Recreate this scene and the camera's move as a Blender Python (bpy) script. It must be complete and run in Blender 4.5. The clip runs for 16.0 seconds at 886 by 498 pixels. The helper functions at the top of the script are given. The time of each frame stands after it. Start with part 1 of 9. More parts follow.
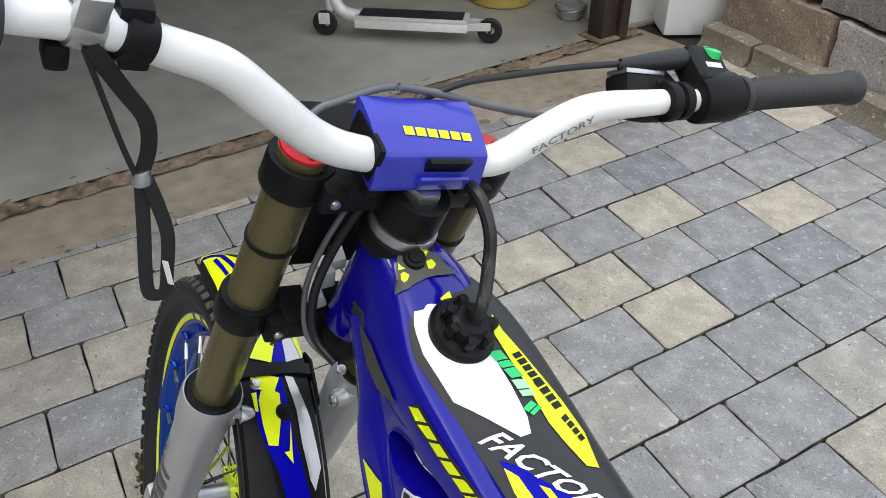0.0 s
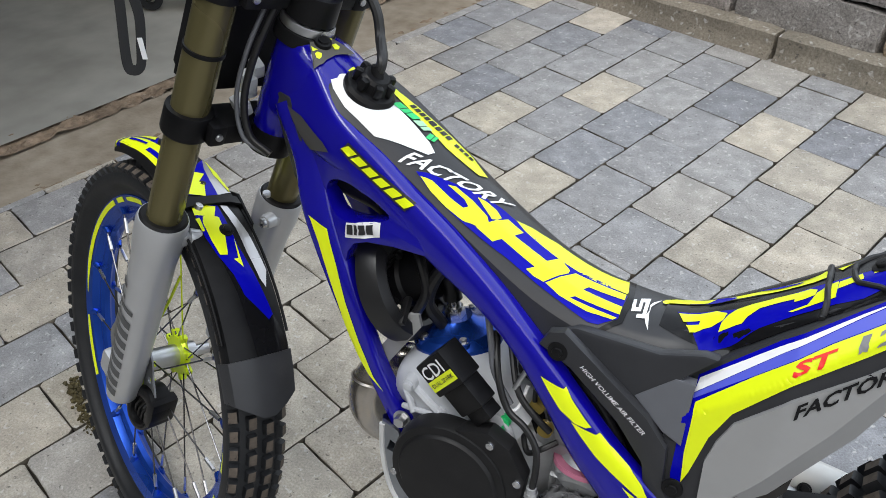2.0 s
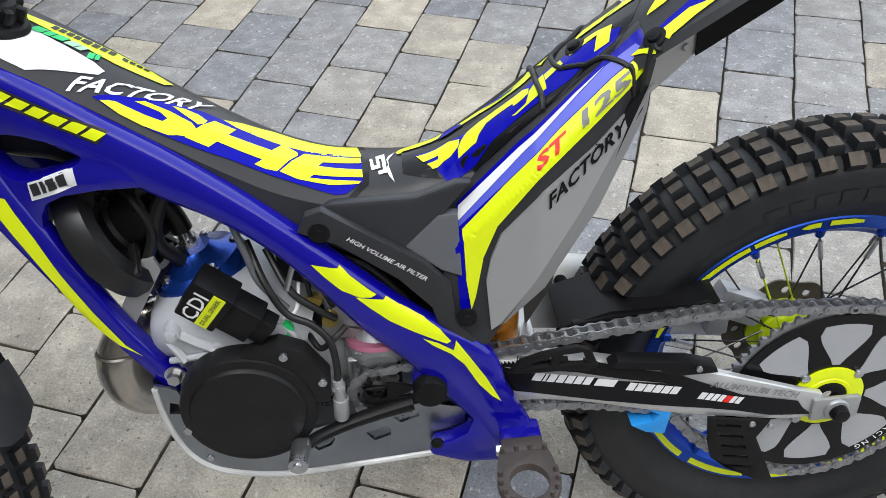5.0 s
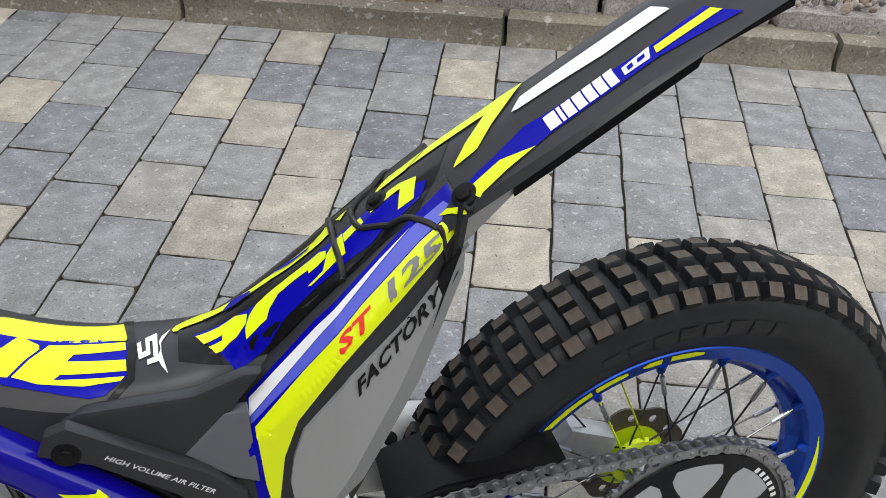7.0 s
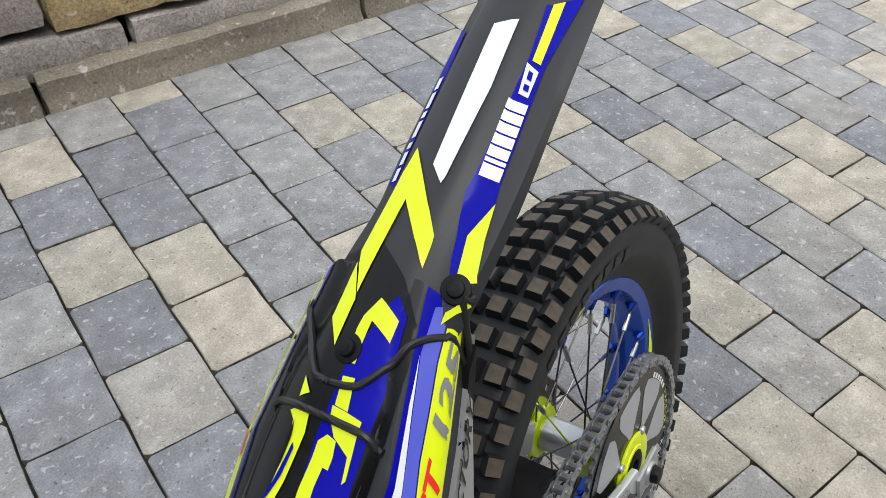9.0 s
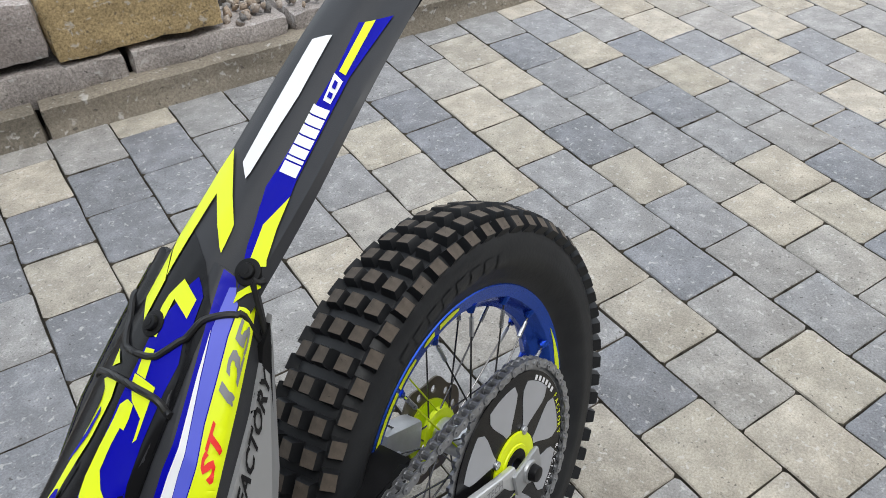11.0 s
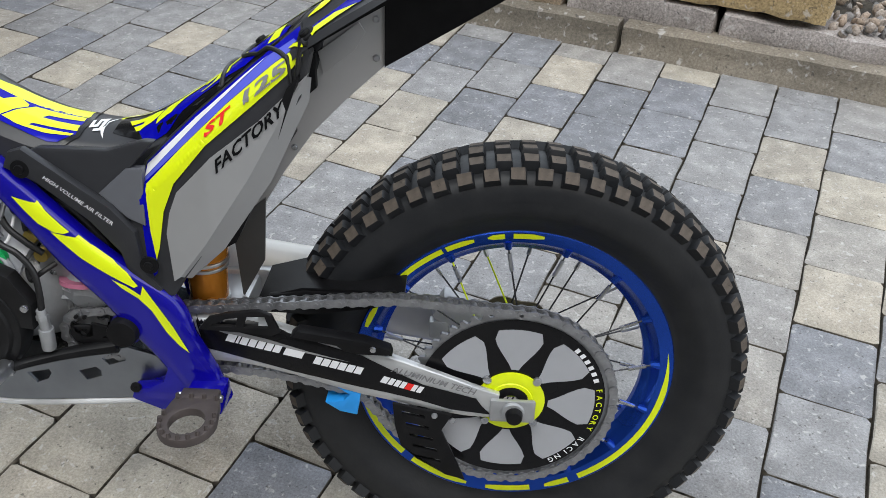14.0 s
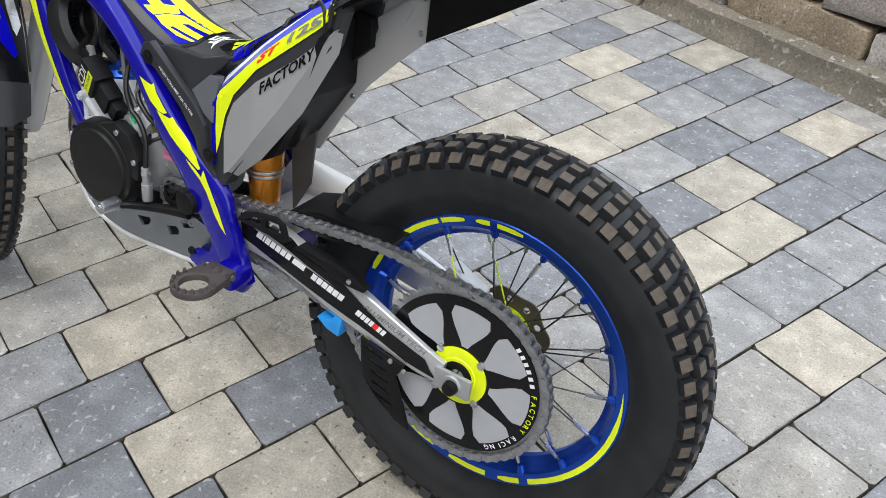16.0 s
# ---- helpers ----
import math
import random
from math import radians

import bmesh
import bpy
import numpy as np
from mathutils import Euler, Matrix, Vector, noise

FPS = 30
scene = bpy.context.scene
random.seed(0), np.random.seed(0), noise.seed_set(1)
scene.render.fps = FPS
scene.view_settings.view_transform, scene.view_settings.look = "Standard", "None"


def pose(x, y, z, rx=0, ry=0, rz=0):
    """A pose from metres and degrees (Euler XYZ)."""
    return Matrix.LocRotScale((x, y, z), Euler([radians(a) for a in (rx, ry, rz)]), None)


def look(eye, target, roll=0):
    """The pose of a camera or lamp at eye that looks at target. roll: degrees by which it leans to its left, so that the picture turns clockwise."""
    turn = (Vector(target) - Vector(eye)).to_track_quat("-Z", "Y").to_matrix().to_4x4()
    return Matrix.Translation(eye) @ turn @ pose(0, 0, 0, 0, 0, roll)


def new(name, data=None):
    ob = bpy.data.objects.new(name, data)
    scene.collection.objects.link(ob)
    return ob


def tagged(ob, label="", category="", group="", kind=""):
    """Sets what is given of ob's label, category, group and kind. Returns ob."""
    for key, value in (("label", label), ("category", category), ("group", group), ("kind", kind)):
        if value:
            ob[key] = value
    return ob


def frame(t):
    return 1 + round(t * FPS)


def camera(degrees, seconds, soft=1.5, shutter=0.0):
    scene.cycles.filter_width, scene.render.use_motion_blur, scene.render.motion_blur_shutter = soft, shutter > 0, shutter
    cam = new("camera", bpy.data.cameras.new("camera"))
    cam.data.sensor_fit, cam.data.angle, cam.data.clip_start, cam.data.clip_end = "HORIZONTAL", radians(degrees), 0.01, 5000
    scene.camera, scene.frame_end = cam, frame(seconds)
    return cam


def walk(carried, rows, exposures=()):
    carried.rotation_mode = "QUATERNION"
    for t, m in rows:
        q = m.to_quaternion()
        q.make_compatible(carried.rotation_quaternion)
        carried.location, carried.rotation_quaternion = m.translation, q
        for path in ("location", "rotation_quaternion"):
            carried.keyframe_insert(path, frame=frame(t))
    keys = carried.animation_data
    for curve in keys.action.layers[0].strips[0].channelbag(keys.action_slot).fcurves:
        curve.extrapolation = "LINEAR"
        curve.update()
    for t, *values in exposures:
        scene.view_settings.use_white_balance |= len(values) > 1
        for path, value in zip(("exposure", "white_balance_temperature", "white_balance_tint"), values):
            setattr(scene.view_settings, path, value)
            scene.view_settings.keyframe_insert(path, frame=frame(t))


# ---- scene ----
from mathutils.bvhtree import BVHTree

cam = camera(58.75, 16.0, soft=0.6)
PATH = [
    (0, (-0.5580, -0.2672, 1.3294), (-1.1948, 0.4661, 0.6246), -0.08),
    (0.5, (-0.5157, -0.3411, 1.3313), (-1.1013, 0.4374, 0.6306), 1.27),
    (1, (-0.4669, -0.4165, 1.3249), (-1.0141, 0.4048, 0.6423), 1.48),
    (1.5, (-0.4284, -0.4997, 1.2842), (-0.9296, 0.3457, 0.5956), -0.30),
    (2, (-0.4267, -0.5692, 1.2596), (-0.8753, 0.2799, 0.5400), -2.58),
    (2.5, (-0.4805, -0.6014, 1.2361), (-0.8440, 0.2616, 0.4856), -3.75),
    (3, (-0.5318, -0.6186, 1.2169), (-0.7835, 0.2595, 0.4387), -4.19),
    (3.5, (-0.5484, -0.6207, 1.1998), (-0.7137, 0.2573, 0.3986), -4.77),
    (4, (-0.5504, -0.6093, 1.1836), (-0.6356, 0.2577, 0.3584), -4.73),
    (4.5, (-0.5356, -0.5986, 1.1822), (-0.5541, 0.2639, 0.3481), -4.19),
    (5, (-0.5013, -0.5895, 1.1927), (-0.4702, 0.2888, 0.3756), -3.81),
    (5.2, (-0.4928, -0.5872, 1.1951), (-0.4347, 0.3019, 0.3913), -3.29),
    (7.3, (-0.4211, -0.3503, 1.1937), (-0.1192, 0.5281, 0.4339), 0.43),
    (7.5, (-0.4338, -0.2921, 1.1745), (-0.0917, 0.5527, 0.3939), -0.96),
    (8, (-0.5559, -0.1737, 1.1605), (-0.1020, 0.5082, 0.2836), -5.20),
    (8.5, (-0.6137, -0.1441, 1.1680), (-0.0028, 0.4377, 0.3145), -3.83),
    (9, (-0.6102, -0.1452, 1.2118), (0.1465, 0.3643, 0.4322), -2.00),
    (9.2, (-0.5953, -0.1537, 1.2255), (0.2008, 0.3391, 0.4750), -2.60),
    (11.3, (-0.5427, -0.3958, 1.2126), (0.1723, 0.2155, 0.4675), -3.76),
    (11.5, (-0.5243, -0.4280, 1.1950), (0.1519, 0.2146, 0.4401), -4.04),
    (12, (-0.5031, -0.5023, 1.1842), (0.0533, 0.2082, 0.3933), -4.77),
    (12.5, (-0.4410, -0.5411, 1.1628), (-0.0301, 0.2642, 0.3737), -2.92),
    (13, (-0.3582, -0.5812, 1.1554), (-0.1052, 0.3031, 0.3847), -0.05),
    (13.5, (-0.2303, -0.6722, 1.1603), (-0.1287, 0.2654, 0.4182), 1.76),
    (14, (-0.0863, -0.7593, 1.1654), (-0.1042, 0.1954, 0.4386), 1.87),
    (14.5, (-0.0009, -0.7999, 1.1904), (-0.0760, 0.1436, 0.4527), 3.64),
    (15, (0.0986, -0.7688, 1.1914), (-0.0755, 0.1528, 0.4428), 4.37),
    (15.5, (0.2171, -0.7228, 1.1892), (-0.0886, 0.1574, 0.4330), 4.69),
    (16, (0.3814, -0.7202, 1.1987), (-0.0997, 0.0948, 0.4609), 2.66),
]
walk(cam, [(t, look(eye, target, roll)) for t, eye, target, roll in PATH], exposures=[(0.0, 0.03, 6500, 10), (1.5, 0.05, 6480, 10), (3.0, 0.08, 6330, 10), (4.0, 0.10, 6380, 10), (5.2, 0.08, 6480, 10), (8.0, -0.25, 6650, 10), (9.2, -0.15, 6650, 10), (11.5, -0.15, 6500, 10), (12.5, -0.21, 6480, 10), (13.5, -0.15, 6450, 10), (14.2, -0.01, 6420, 10), (15.0, 0.1, 6420, 10), (16.0, 0.22, 6450, 10)])

# ---- light: a bright overcast day ----
world = bpy.data.worlds.new("overcast_sky")
scene.world = world
world.use_nodes = True
wn = world.node_tree.nodes
wl = world.node_tree.links
sky = wn.new("ShaderNodeTexSky")
sky.sky_type = "NISHITA"
sky.sun_disc = False
sky.sun_elevation = radians(48)
sky.sun_rotation = radians(150)
sky.air_density = 2.0
sky.dust_density = 6.0
sky_mix = wn.new("ShaderNodeMixRGB")
sky_mix.inputs[0].default_value = 0.8
sky_mix.inputs[2].default_value = (7.8, 8.45, 9.2, 1)
wl.new(sky.outputs[0], sky_mix.inputs[1])
wl.new(sky_mix.outputs[0], wn["Background"].inputs["Color"])
wn["Background"].inputs["Strength"].default_value = 0.192
sun = new("sun", bpy.data.lights.new("sun", "SUN"))
sun.data.energy = 1.5
sun.data.angle = radians(25)
sun.data.color = (0.98, 0.97, 0.92)
sun.matrix_world = look((0, 0, 8), (1.6, 2.6, 0))

# ---- helpers for meshes ----
I4 = Matrix.Identity(4)


def finish(bm, name, mat, angle=32):
    me = bpy.data.meshes.new(name)
    bm.normal_update()
    bm.to_mesh(me)
    bm.free()
    for p in me.polygons:
        p.use_smooth = True
    me.set_sharp_from_angle(angle=radians(angle))
    if mat:
        me.materials.append(mat)
    return me


def part(name, bm, mat, parent, label="", m=None, angle=32):
    ob = new(name, finish(bm, name, mat, angle))
    ob.parent = parent
    if m is not None:
        ob.matrix_basis = m
    if label:
        tagged(ob, label)
    return ob


def shared(name, me, parent, m):
    ob = new(name, me)
    ob.parent = parent
    ob.matrix_basis = m
    return ob


def empty(name, m=I4):
    ob = new(name)
    ob.empty_display_size = 0.1
    ob.matrix_basis = m
    return ob


def join(bm, other, m=I4):
    """Adds the bmesh other, moved by m, to bm, and frees it."""
    other.transform(m)
    me = bpy.data.meshes.new("tmp")
    other.to_mesh(me)
    other.free()
    bm.from_mesh(me)
    bpy.data.meshes.remove(me)
    return bm


def rbox(size, bevel=0.0, m=I4, seg=2):
    bm = bmesh.new()
    bmesh.ops.create_cube(bm, size=1.0, matrix=Matrix.Diagonal((*size, 1)))
    if bevel > 0:
        bmesh.ops.bevel(bm, geom=bm.edges[:], offset=bevel, segments=seg, profile=0.6, affect="EDGES")
    bm.transform(m)
    return bm


def cyl(p0, p1, r0, r1=None, seg=24, bevel=0.0):
    p0, p1 = Vector(p0), Vector(p1)
    r1 = r0 if r1 is None else r1
    bm = bmesh.new()
    d = p1 - p0
    bmesh.ops.create_cone(bm, cap_ends=True, segments=seg, radius1=r0, radius2=r1, depth=d.length)
    if bevel > 0:
        rim = [e for e in bm.edges if abs(e.verts[0].co.z - e.verts[1].co.z) < 1e-6]
        bmesh.ops.bevel(bm, geom=rim, offset=bevel, segments=2, profile=0.6, affect="EDGES")
    bm.transform(Matrix.Translation((p0 + p1) / 2) @ d.to_track_quat("Z", "Y").to_matrix().to_4x4())
    return bm


def lathe(profile, seg=48, closed=False):
    """Turns (radius, y) points about the y axis."""
    bm = bmesh.new()
    rings = []
    for r, y in profile:
        rings.append([bm.verts.new((r * math.cos(2 * math.pi * i / seg), y, r * math.sin(2 * math.pi * i / seg))) for i in range(seg)])
    pairs = list(zip(rings, rings[1:]))
    if closed:
        pairs.append((rings[-1], rings[0]))
    for a, b in pairs:
        for i in range(seg):
            j = (i + 1) % seg
            bm.faces.new((a[i], a[j], b[j], b[i]))
    bmesh.ops.recalc_face_normals(bm, faces=bm.faces[:])
    return bm


def smooth_path(pts, n=8):
    """A Catmull-Rom line through tuples of any length."""
    pts = [np.array(p, float) for p in pts]
    ext = [2 * pts[0] - pts[1]] + pts + [2 * pts[-1] - pts[-2]]
    out = []
    for i in range(1, len(ext) - 2):
        a, b, c, d = ext[i - 1:i + 3]
        for k in range(n):
            t = k / n
            out.append(0.5 * (2 * b + (c - a) * t + (2 * a - 5 * b + 4 * c - d) * t * t + (3 * b - a - 3 * c + d) * t ** 3))
    out.append(pts[-1])
    return out


def sweep(pts, radius, seg=12, n=8, flat=1.0, up=(0, 1, 0), power=2.0, caps=True):
    """A tube along the line through pts. radius: a number, or one for each point. flat: the width along up as a share of the other one."""
    rs = [radius] * len(pts) if not isinstance(radius, (list, tuple)) else radius
    line = smooth_path([(*p, r) for p, r in zip(pts, rs)], n)
    bm = bmesh.new()
    rings = []
    for i, q in enumerate(line):
        a, b = line[max(i - 1, 0)], line[min(i + 1, len(line) - 1)]
        t = Vector((b - a)[:3]).normalized()
        v = Vector(up)
        v = (v - t * v.dot(t))
        if v.length < 1e-4:
            v = t.orthogonal()
        v.normalize()
        w = t.cross(v)
        ring = []
        for k in range(seg):
            ang = 2 * math.pi * k / seg
            c, s = math.cos(ang), math.sin(ang)
            c = math.copysign(abs(c) ** (2 / power), c)
            s = math.copysign(abs(s) ** (2 / power), s)
            ring.append(bm.verts.new(Vector(q[:3]) + v * (c * q[3] * flat) + w * (s * q[3])))
        rings.append(ring)
    for a, b in zip(rings, rings[1:]):
        for k in range(seg):
            j = (k + 1) % seg
            bm.faces.new((a[k], a[j], b[j], b[k]))
    if caps:
        bm.faces.new(rings[0][::-1])
        bm.faces.new(rings[-1])
    bmesh.ops.recalc_face_normals(bm, faces=bm.faces[:])
    return bm


def band(stations, seg=16, n=6, power=3.0):
    """A box-like beam. Stations: x, y, z of the centre, half height (in the xz plane, across the line), half depth along y."""
    line = smooth_path(stations, n)
    bm = bmesh.new()
    rings = []
    for i, q in enumerate(line):
        a, b = line[max(i - 1, 0)], line[min(i + 1, len(line) - 1)]
        t = Vector((b[0] - a[0], 0, b[2] - a[2])).normalized()
        w = Vector((-t.z, 0, t.x))
        ring = []
        for k in range(seg):
            ang = 2 * math.pi * (k + 0.5) / seg
            c, s = math.cos(ang), math.sin(ang)
            c = math.copysign(abs(c) ** (2 / power), c)
            s = math.copysign(abs(s) ** (2 / power), s)
            ring.append(bm.verts.new(Vector(q[:3]) + w * (s * q[3]) + Vector((0, c * q[4], 0))))
        rings.append(ring)
    for a, b in zip(rings, rings[1:]):
        for k in range(seg):
            j = (k + 1) % seg
            bm.faces.new((a[k], a[j], b[j], b[k]))
    bm.faces.new(rings[0][::-1])
    bm.faces.new(rings[-1])
    bmesh.ops.recalc_face_normals(bm, faces=bm.faces[:])
    return bm


def loft(sections, caps=True):
    """Skins rows of points, all of the same count; each row is an open or closed line of tuples."""
    bm = bmesh.new()
    rows = [[bm.verts.new(p) for p in s] for s in sections]
    for a, b in zip(rows, rows[1:]):
        for k in range(len(a)):
            j = (k + 1) % len(a)
            bm.faces.new((a[k], a[j], b[j], b[k]))
    if caps:
        bm.faces.new(rows[0][::-1])
        bm.faces.new(rows[-1])
    bmesh.ops.recalc_face_normals(bm, faces=bm.faces[:])
    return bm


def flat_shape(outline, holes=()):
    """A flat face in the xz plane, with holes, as a bmesh of triangles."""
    bm = bmesh.new()
    edges = []
    for loop in (outline, *holes):
        vs = [bm.verts.new((x, 0, z)) for x, z in loop]
        edges += [bm.edges.new((vs[i], vs[(i + 1) % len(vs)])) for i in range(len(vs))]
    bmesh.ops.triangle_fill(bm, use_beauty=True, use_dissolve=False, edges=edges, normal=(0, -1, 0))
    return bm


def plate(outline, y0, y1, holes=(), bevel=0.0):
    """A plate cut to an outline in the xz plane, from y0 to y1."""
    bm = flat_shape(outline, holes)
    bmesh.ops.translate(bm, verts=bm.verts[:], vec=(0, y0, 0))
    made = bmesh.ops.extrude_face_region(bm, geom=bm.faces[:])
    bmesh.ops.translate(bm, verts=[g for g in made["geom"] if isinstance(g, bmesh.types.BMVert)], vec=(0, y1 - y0, 0))
    bmesh.ops.recalc_face_normals(bm, faces=bm.faces[:])
    if bevel > 0:
        bmesh.ops.dissolve_limit(bm, angle_limit=0.01, verts=bm.verts[:], edges=bm.edges[:])
        sharp = [e for e in bm.edges if len(e.link_faces) == 2 and e.calc_face_angle() > 0.9 and abs(e.verts[0].co.y - e.verts[1].co.y) < 1e-6]
        bmesh.ops.bevel(bm, geom=sharp, offset=bevel, segments=2, profile=0.6, affect="EDGES")
    return bm


def ring_shape(cx, cz, r, n=32, a0=0.0):
    return [(cx + r * math.cos(a0 + 2 * math.pi * i / n), cz + r * math.sin(a0 + 2 * math.pi * i / n)) for i in range(n)]


def mirrored(bm):
    """bm with its mirror image in y."""
    other = bm.copy()
    bmesh.ops.scale(other, vec=(1, -1, 1), verts=other.verts[:])
    bmesh.ops.reverse_faces(other, faces=other.faces[:])
    return join(bm, other)


def hex_bolt(p, d, r, h, washer=True, seg=6):
    """A bolt head at p that points along d."""
    p, d = Vector(p), Vector(d).normalized()
    bm = cyl(p, p + d * h, r, r * 0.96, seg, bevel=r * 0.12)
    if washer:
        join(bm, cyl(p - d * 0.0005, p + d * 0.0015, r * 1.45, None, 20))
    return bm


def allen_bolt(p, d, r, h):
    p, d = Vector(p), Vector(d).normalized()
    bm = cyl(p, p + d * h, r, r * 0.9, 20, bevel=r * 0.15)
    return join(bm, cyl(p + d * (h - 0.0002), p + d * (h + 0.0004), r * 0.45, None, 6))


def drape(bm, tree, origin_of, direction, lift=0.0009, step=0.012, reach=0.93):
    """Cuts the faces of bm small and lays them onto the surface held by tree, along direction."""
    bmesh.ops.triangulate(bm, faces=bm.faces[:])
    for _ in range(5):
        long = [e for e in bm.edges if e.calc_length() > step]
        if not long:
            break
        bmesh.ops.subdivide_edges(bm, edges=long, cuts=1)
        bmesh.ops.triangulate(bm, faces=bm.faces[:])
    d = Vector(direction).normalized()
    gone = []
    for v in bm.verts:
        hit, normal, _, _ = tree.ray_cast(origin_of(v.co), d)
        if hit is None:
            hit, normal, _, _ = tree.find_nearest(origin_of(v.co) + d * reach)
        if hit is None:
            gone.append(v)
        else:
            if normal.dot(d) > 0:
                normal = -normal
            v.co = hit + normal * lift
    bmesh.ops.delete(bm, geom=gone, context="VERTS")
    bmesh.ops.recalc_face_normals(bm, faces=bm.faces[:])
    if bm.faces and sum(f.normal.dot(d) * f.calc_area() for f in bm.faces) > 0:
        bmesh.ops.reverse_faces(bm, faces=bm.faces[:])
    return bm


def side_decal(name, shapes, tree, mat, parent, label="", lift=0.0009, y=-1.0, step=0.012):
    """Stickers on the side of the bike: outlines in xz, seen from the side of y."""
    bm = bmesh.new()
    for s in shapes:
        join(bm, flat_shape(s) if isinstance(s, list) else s)
    drape(bm, tree, lambda c: Vector((c.x, y, c.z)), (0, -y, 0), lift, step)
    return part(name, bm, mat, parent, label)


def top_decal(name, shapes, tree, mat, parent, label="", lift=0.0009, step=0.012, tilt=(0, 0, -1)):
    """Stickers on a top: outlines given as (x, y), laid down along tilt."""
    bm = bmesh.new()
    for s in shapes:
        join(bm, flat_shape(s) if isinstance(s, list) else s)
    d = Vector(tilt).normalized()
    drape(bm, tree, lambda c: Vector((c.x, c.z, 0.8)) - d * 1.0, d, lift, step)
    return part(name, bm, mat, parent, label)


def text_shape(words, size, place, angle=0.0, shear=0.0, squeeze=1.0, flip=False, weight=0.012):
    """Words as flat faces in the xz plane: the first letter starts at place, the line rises by angle degrees."""
    cu = bpy.data.curves.new("words", "FONT")
    cu.body = words
    cu.size = size
    cu.shear = shear
    cu.offset = size * weight
    cu.resolution_u = 2
    ob = bpy.data.objects.new("words", cu)
    scene.collection.objects.link(ob)
    dg = bpy.context.evaluated_depsgraph_get()
    me = bpy.data.meshes.new_from_object(ob.evaluated_get(dg))
    bpy.data.objects.remove(ob)
    bm = bmesh.new()
    bm.from_mesh(me)
    bpy.data.meshes.remove(me)
    a = radians(angle)
    for v in bm.verts:
        x, z = v.co.x * squeeze * (-1 if flip else 1), v.co.y
        v.co = (place[0] + x * math.cos(a) - z * math.sin(a), 0, place[1] + x * math.sin(a) + z * math.cos(a))
    return bm


def slanted(x0, z0, length, height, angle=0.0, lean=0.35):
    """A bar of a block of lettering: a parallelogram."""
    a = radians(angle)
    out = []
    for u, v in ((0, 0), (length, 0), (length + lean * height, height), (lean * height, height)):
        out.append((x0 + u * math.cos(a) - v * math.sin(a), z0 + u * math.sin(a) + v * math.cos(a)))
    return out


def bars(x0, z0, count, width, gap, height, angle=0.0, lean=0.35):
    a = radians(angle)
    return [slanted(x0 + i * (width + gap) * math.cos(a), z0 + i * (width + gap) * math.sin(a), width, height, angle, lean) for i in range(count)]


SIDE, TOP, SLANT, STEEP = Vector((0, 1, 0)), Vector((0, 0, -1)), Vector((0, 0.6, -0.8)), Vector((0, 0.8, -0.6))


def decal(name, shapes, tree, d, mat, parent, label="", lift=0.0011, step=0.006):
    """A sticker laid onto a surface along d: outlines as (x, s), with s measured across both x and d."""
    bm = bmesh.new()
    for s in shapes:
        join(bm, flat_shape(s) if isinstance(s, list) else s)
    d = Vector(d).normalized()
    across = Vector((1, 0, 0)).cross(d).normalized()
    if across.z < -1e-3 or (abs(across.z) < 1e-3 and across.y < 0):
        across = -across
    drape(bm, tree, lambda c: Vector((c.x, 0, 0)) + across * c.z + d * (Vector((0, 0, 0.75)).dot(d) - 1.0), d, lift, step, reach=1.0)
    return part(name, bm, mat, parent, label)


def line_text(words, ends, height, shear=0.3, weight=0.012):
    """Words that run from the first to the second point of ends, with capitals of the given height, leaning by shear."""
    (x0, z0), (x1, z1) = ends[0], ends[-1]
    bm = text_shape(words, height / 0.69, (0, 0), weight=weight)
    lo, hi = min(v.co.x for v in bm.verts), max(v.co.x for v in bm.verts)
    length = math.hypot(x1 - x0, z1 - z0)
    c, s = (x1 - x0) / length, (z1 - z0) / length
    for v in bm.verts:
        u, w = (v.co.x - lo) / (hi - lo) * length + v.co.z * shear, v.co.z
        v.co = (x0 + u * c - w * s, 0, z0 + u * s + w * c)
    return bm


def line_bars(ends, height, widths, lean=0.3):
    """A row of blocks from the first to the second point of ends; widths share the length, every second one is a gap."""
    (x0, z0), (x1, z1) = ends[0], ends[-1]
    total = math.hypot(x1 - x0, z1 - z0)
    a = math.degrees(math.atan2(z1 - z0, x1 - x0))
    out, at = [], 0.0
    for i, w in enumerate(widths):
        w = w * total / sum(widths)
        if i % 2 == 0:
            out.append(slanted(x0 + at * math.cos(radians(a)), z0 + at * math.sin(radians(a)), w, height, a, lean))
        at += w
    return out


def blocks(name, shapes, tree, d, mat, parent, lift=0.0018):
    """Rows of plain blocks, each one a part of its own."""
    for s in shapes:
        decal(name, [s], tree, d, mat, parent, lift=lift)


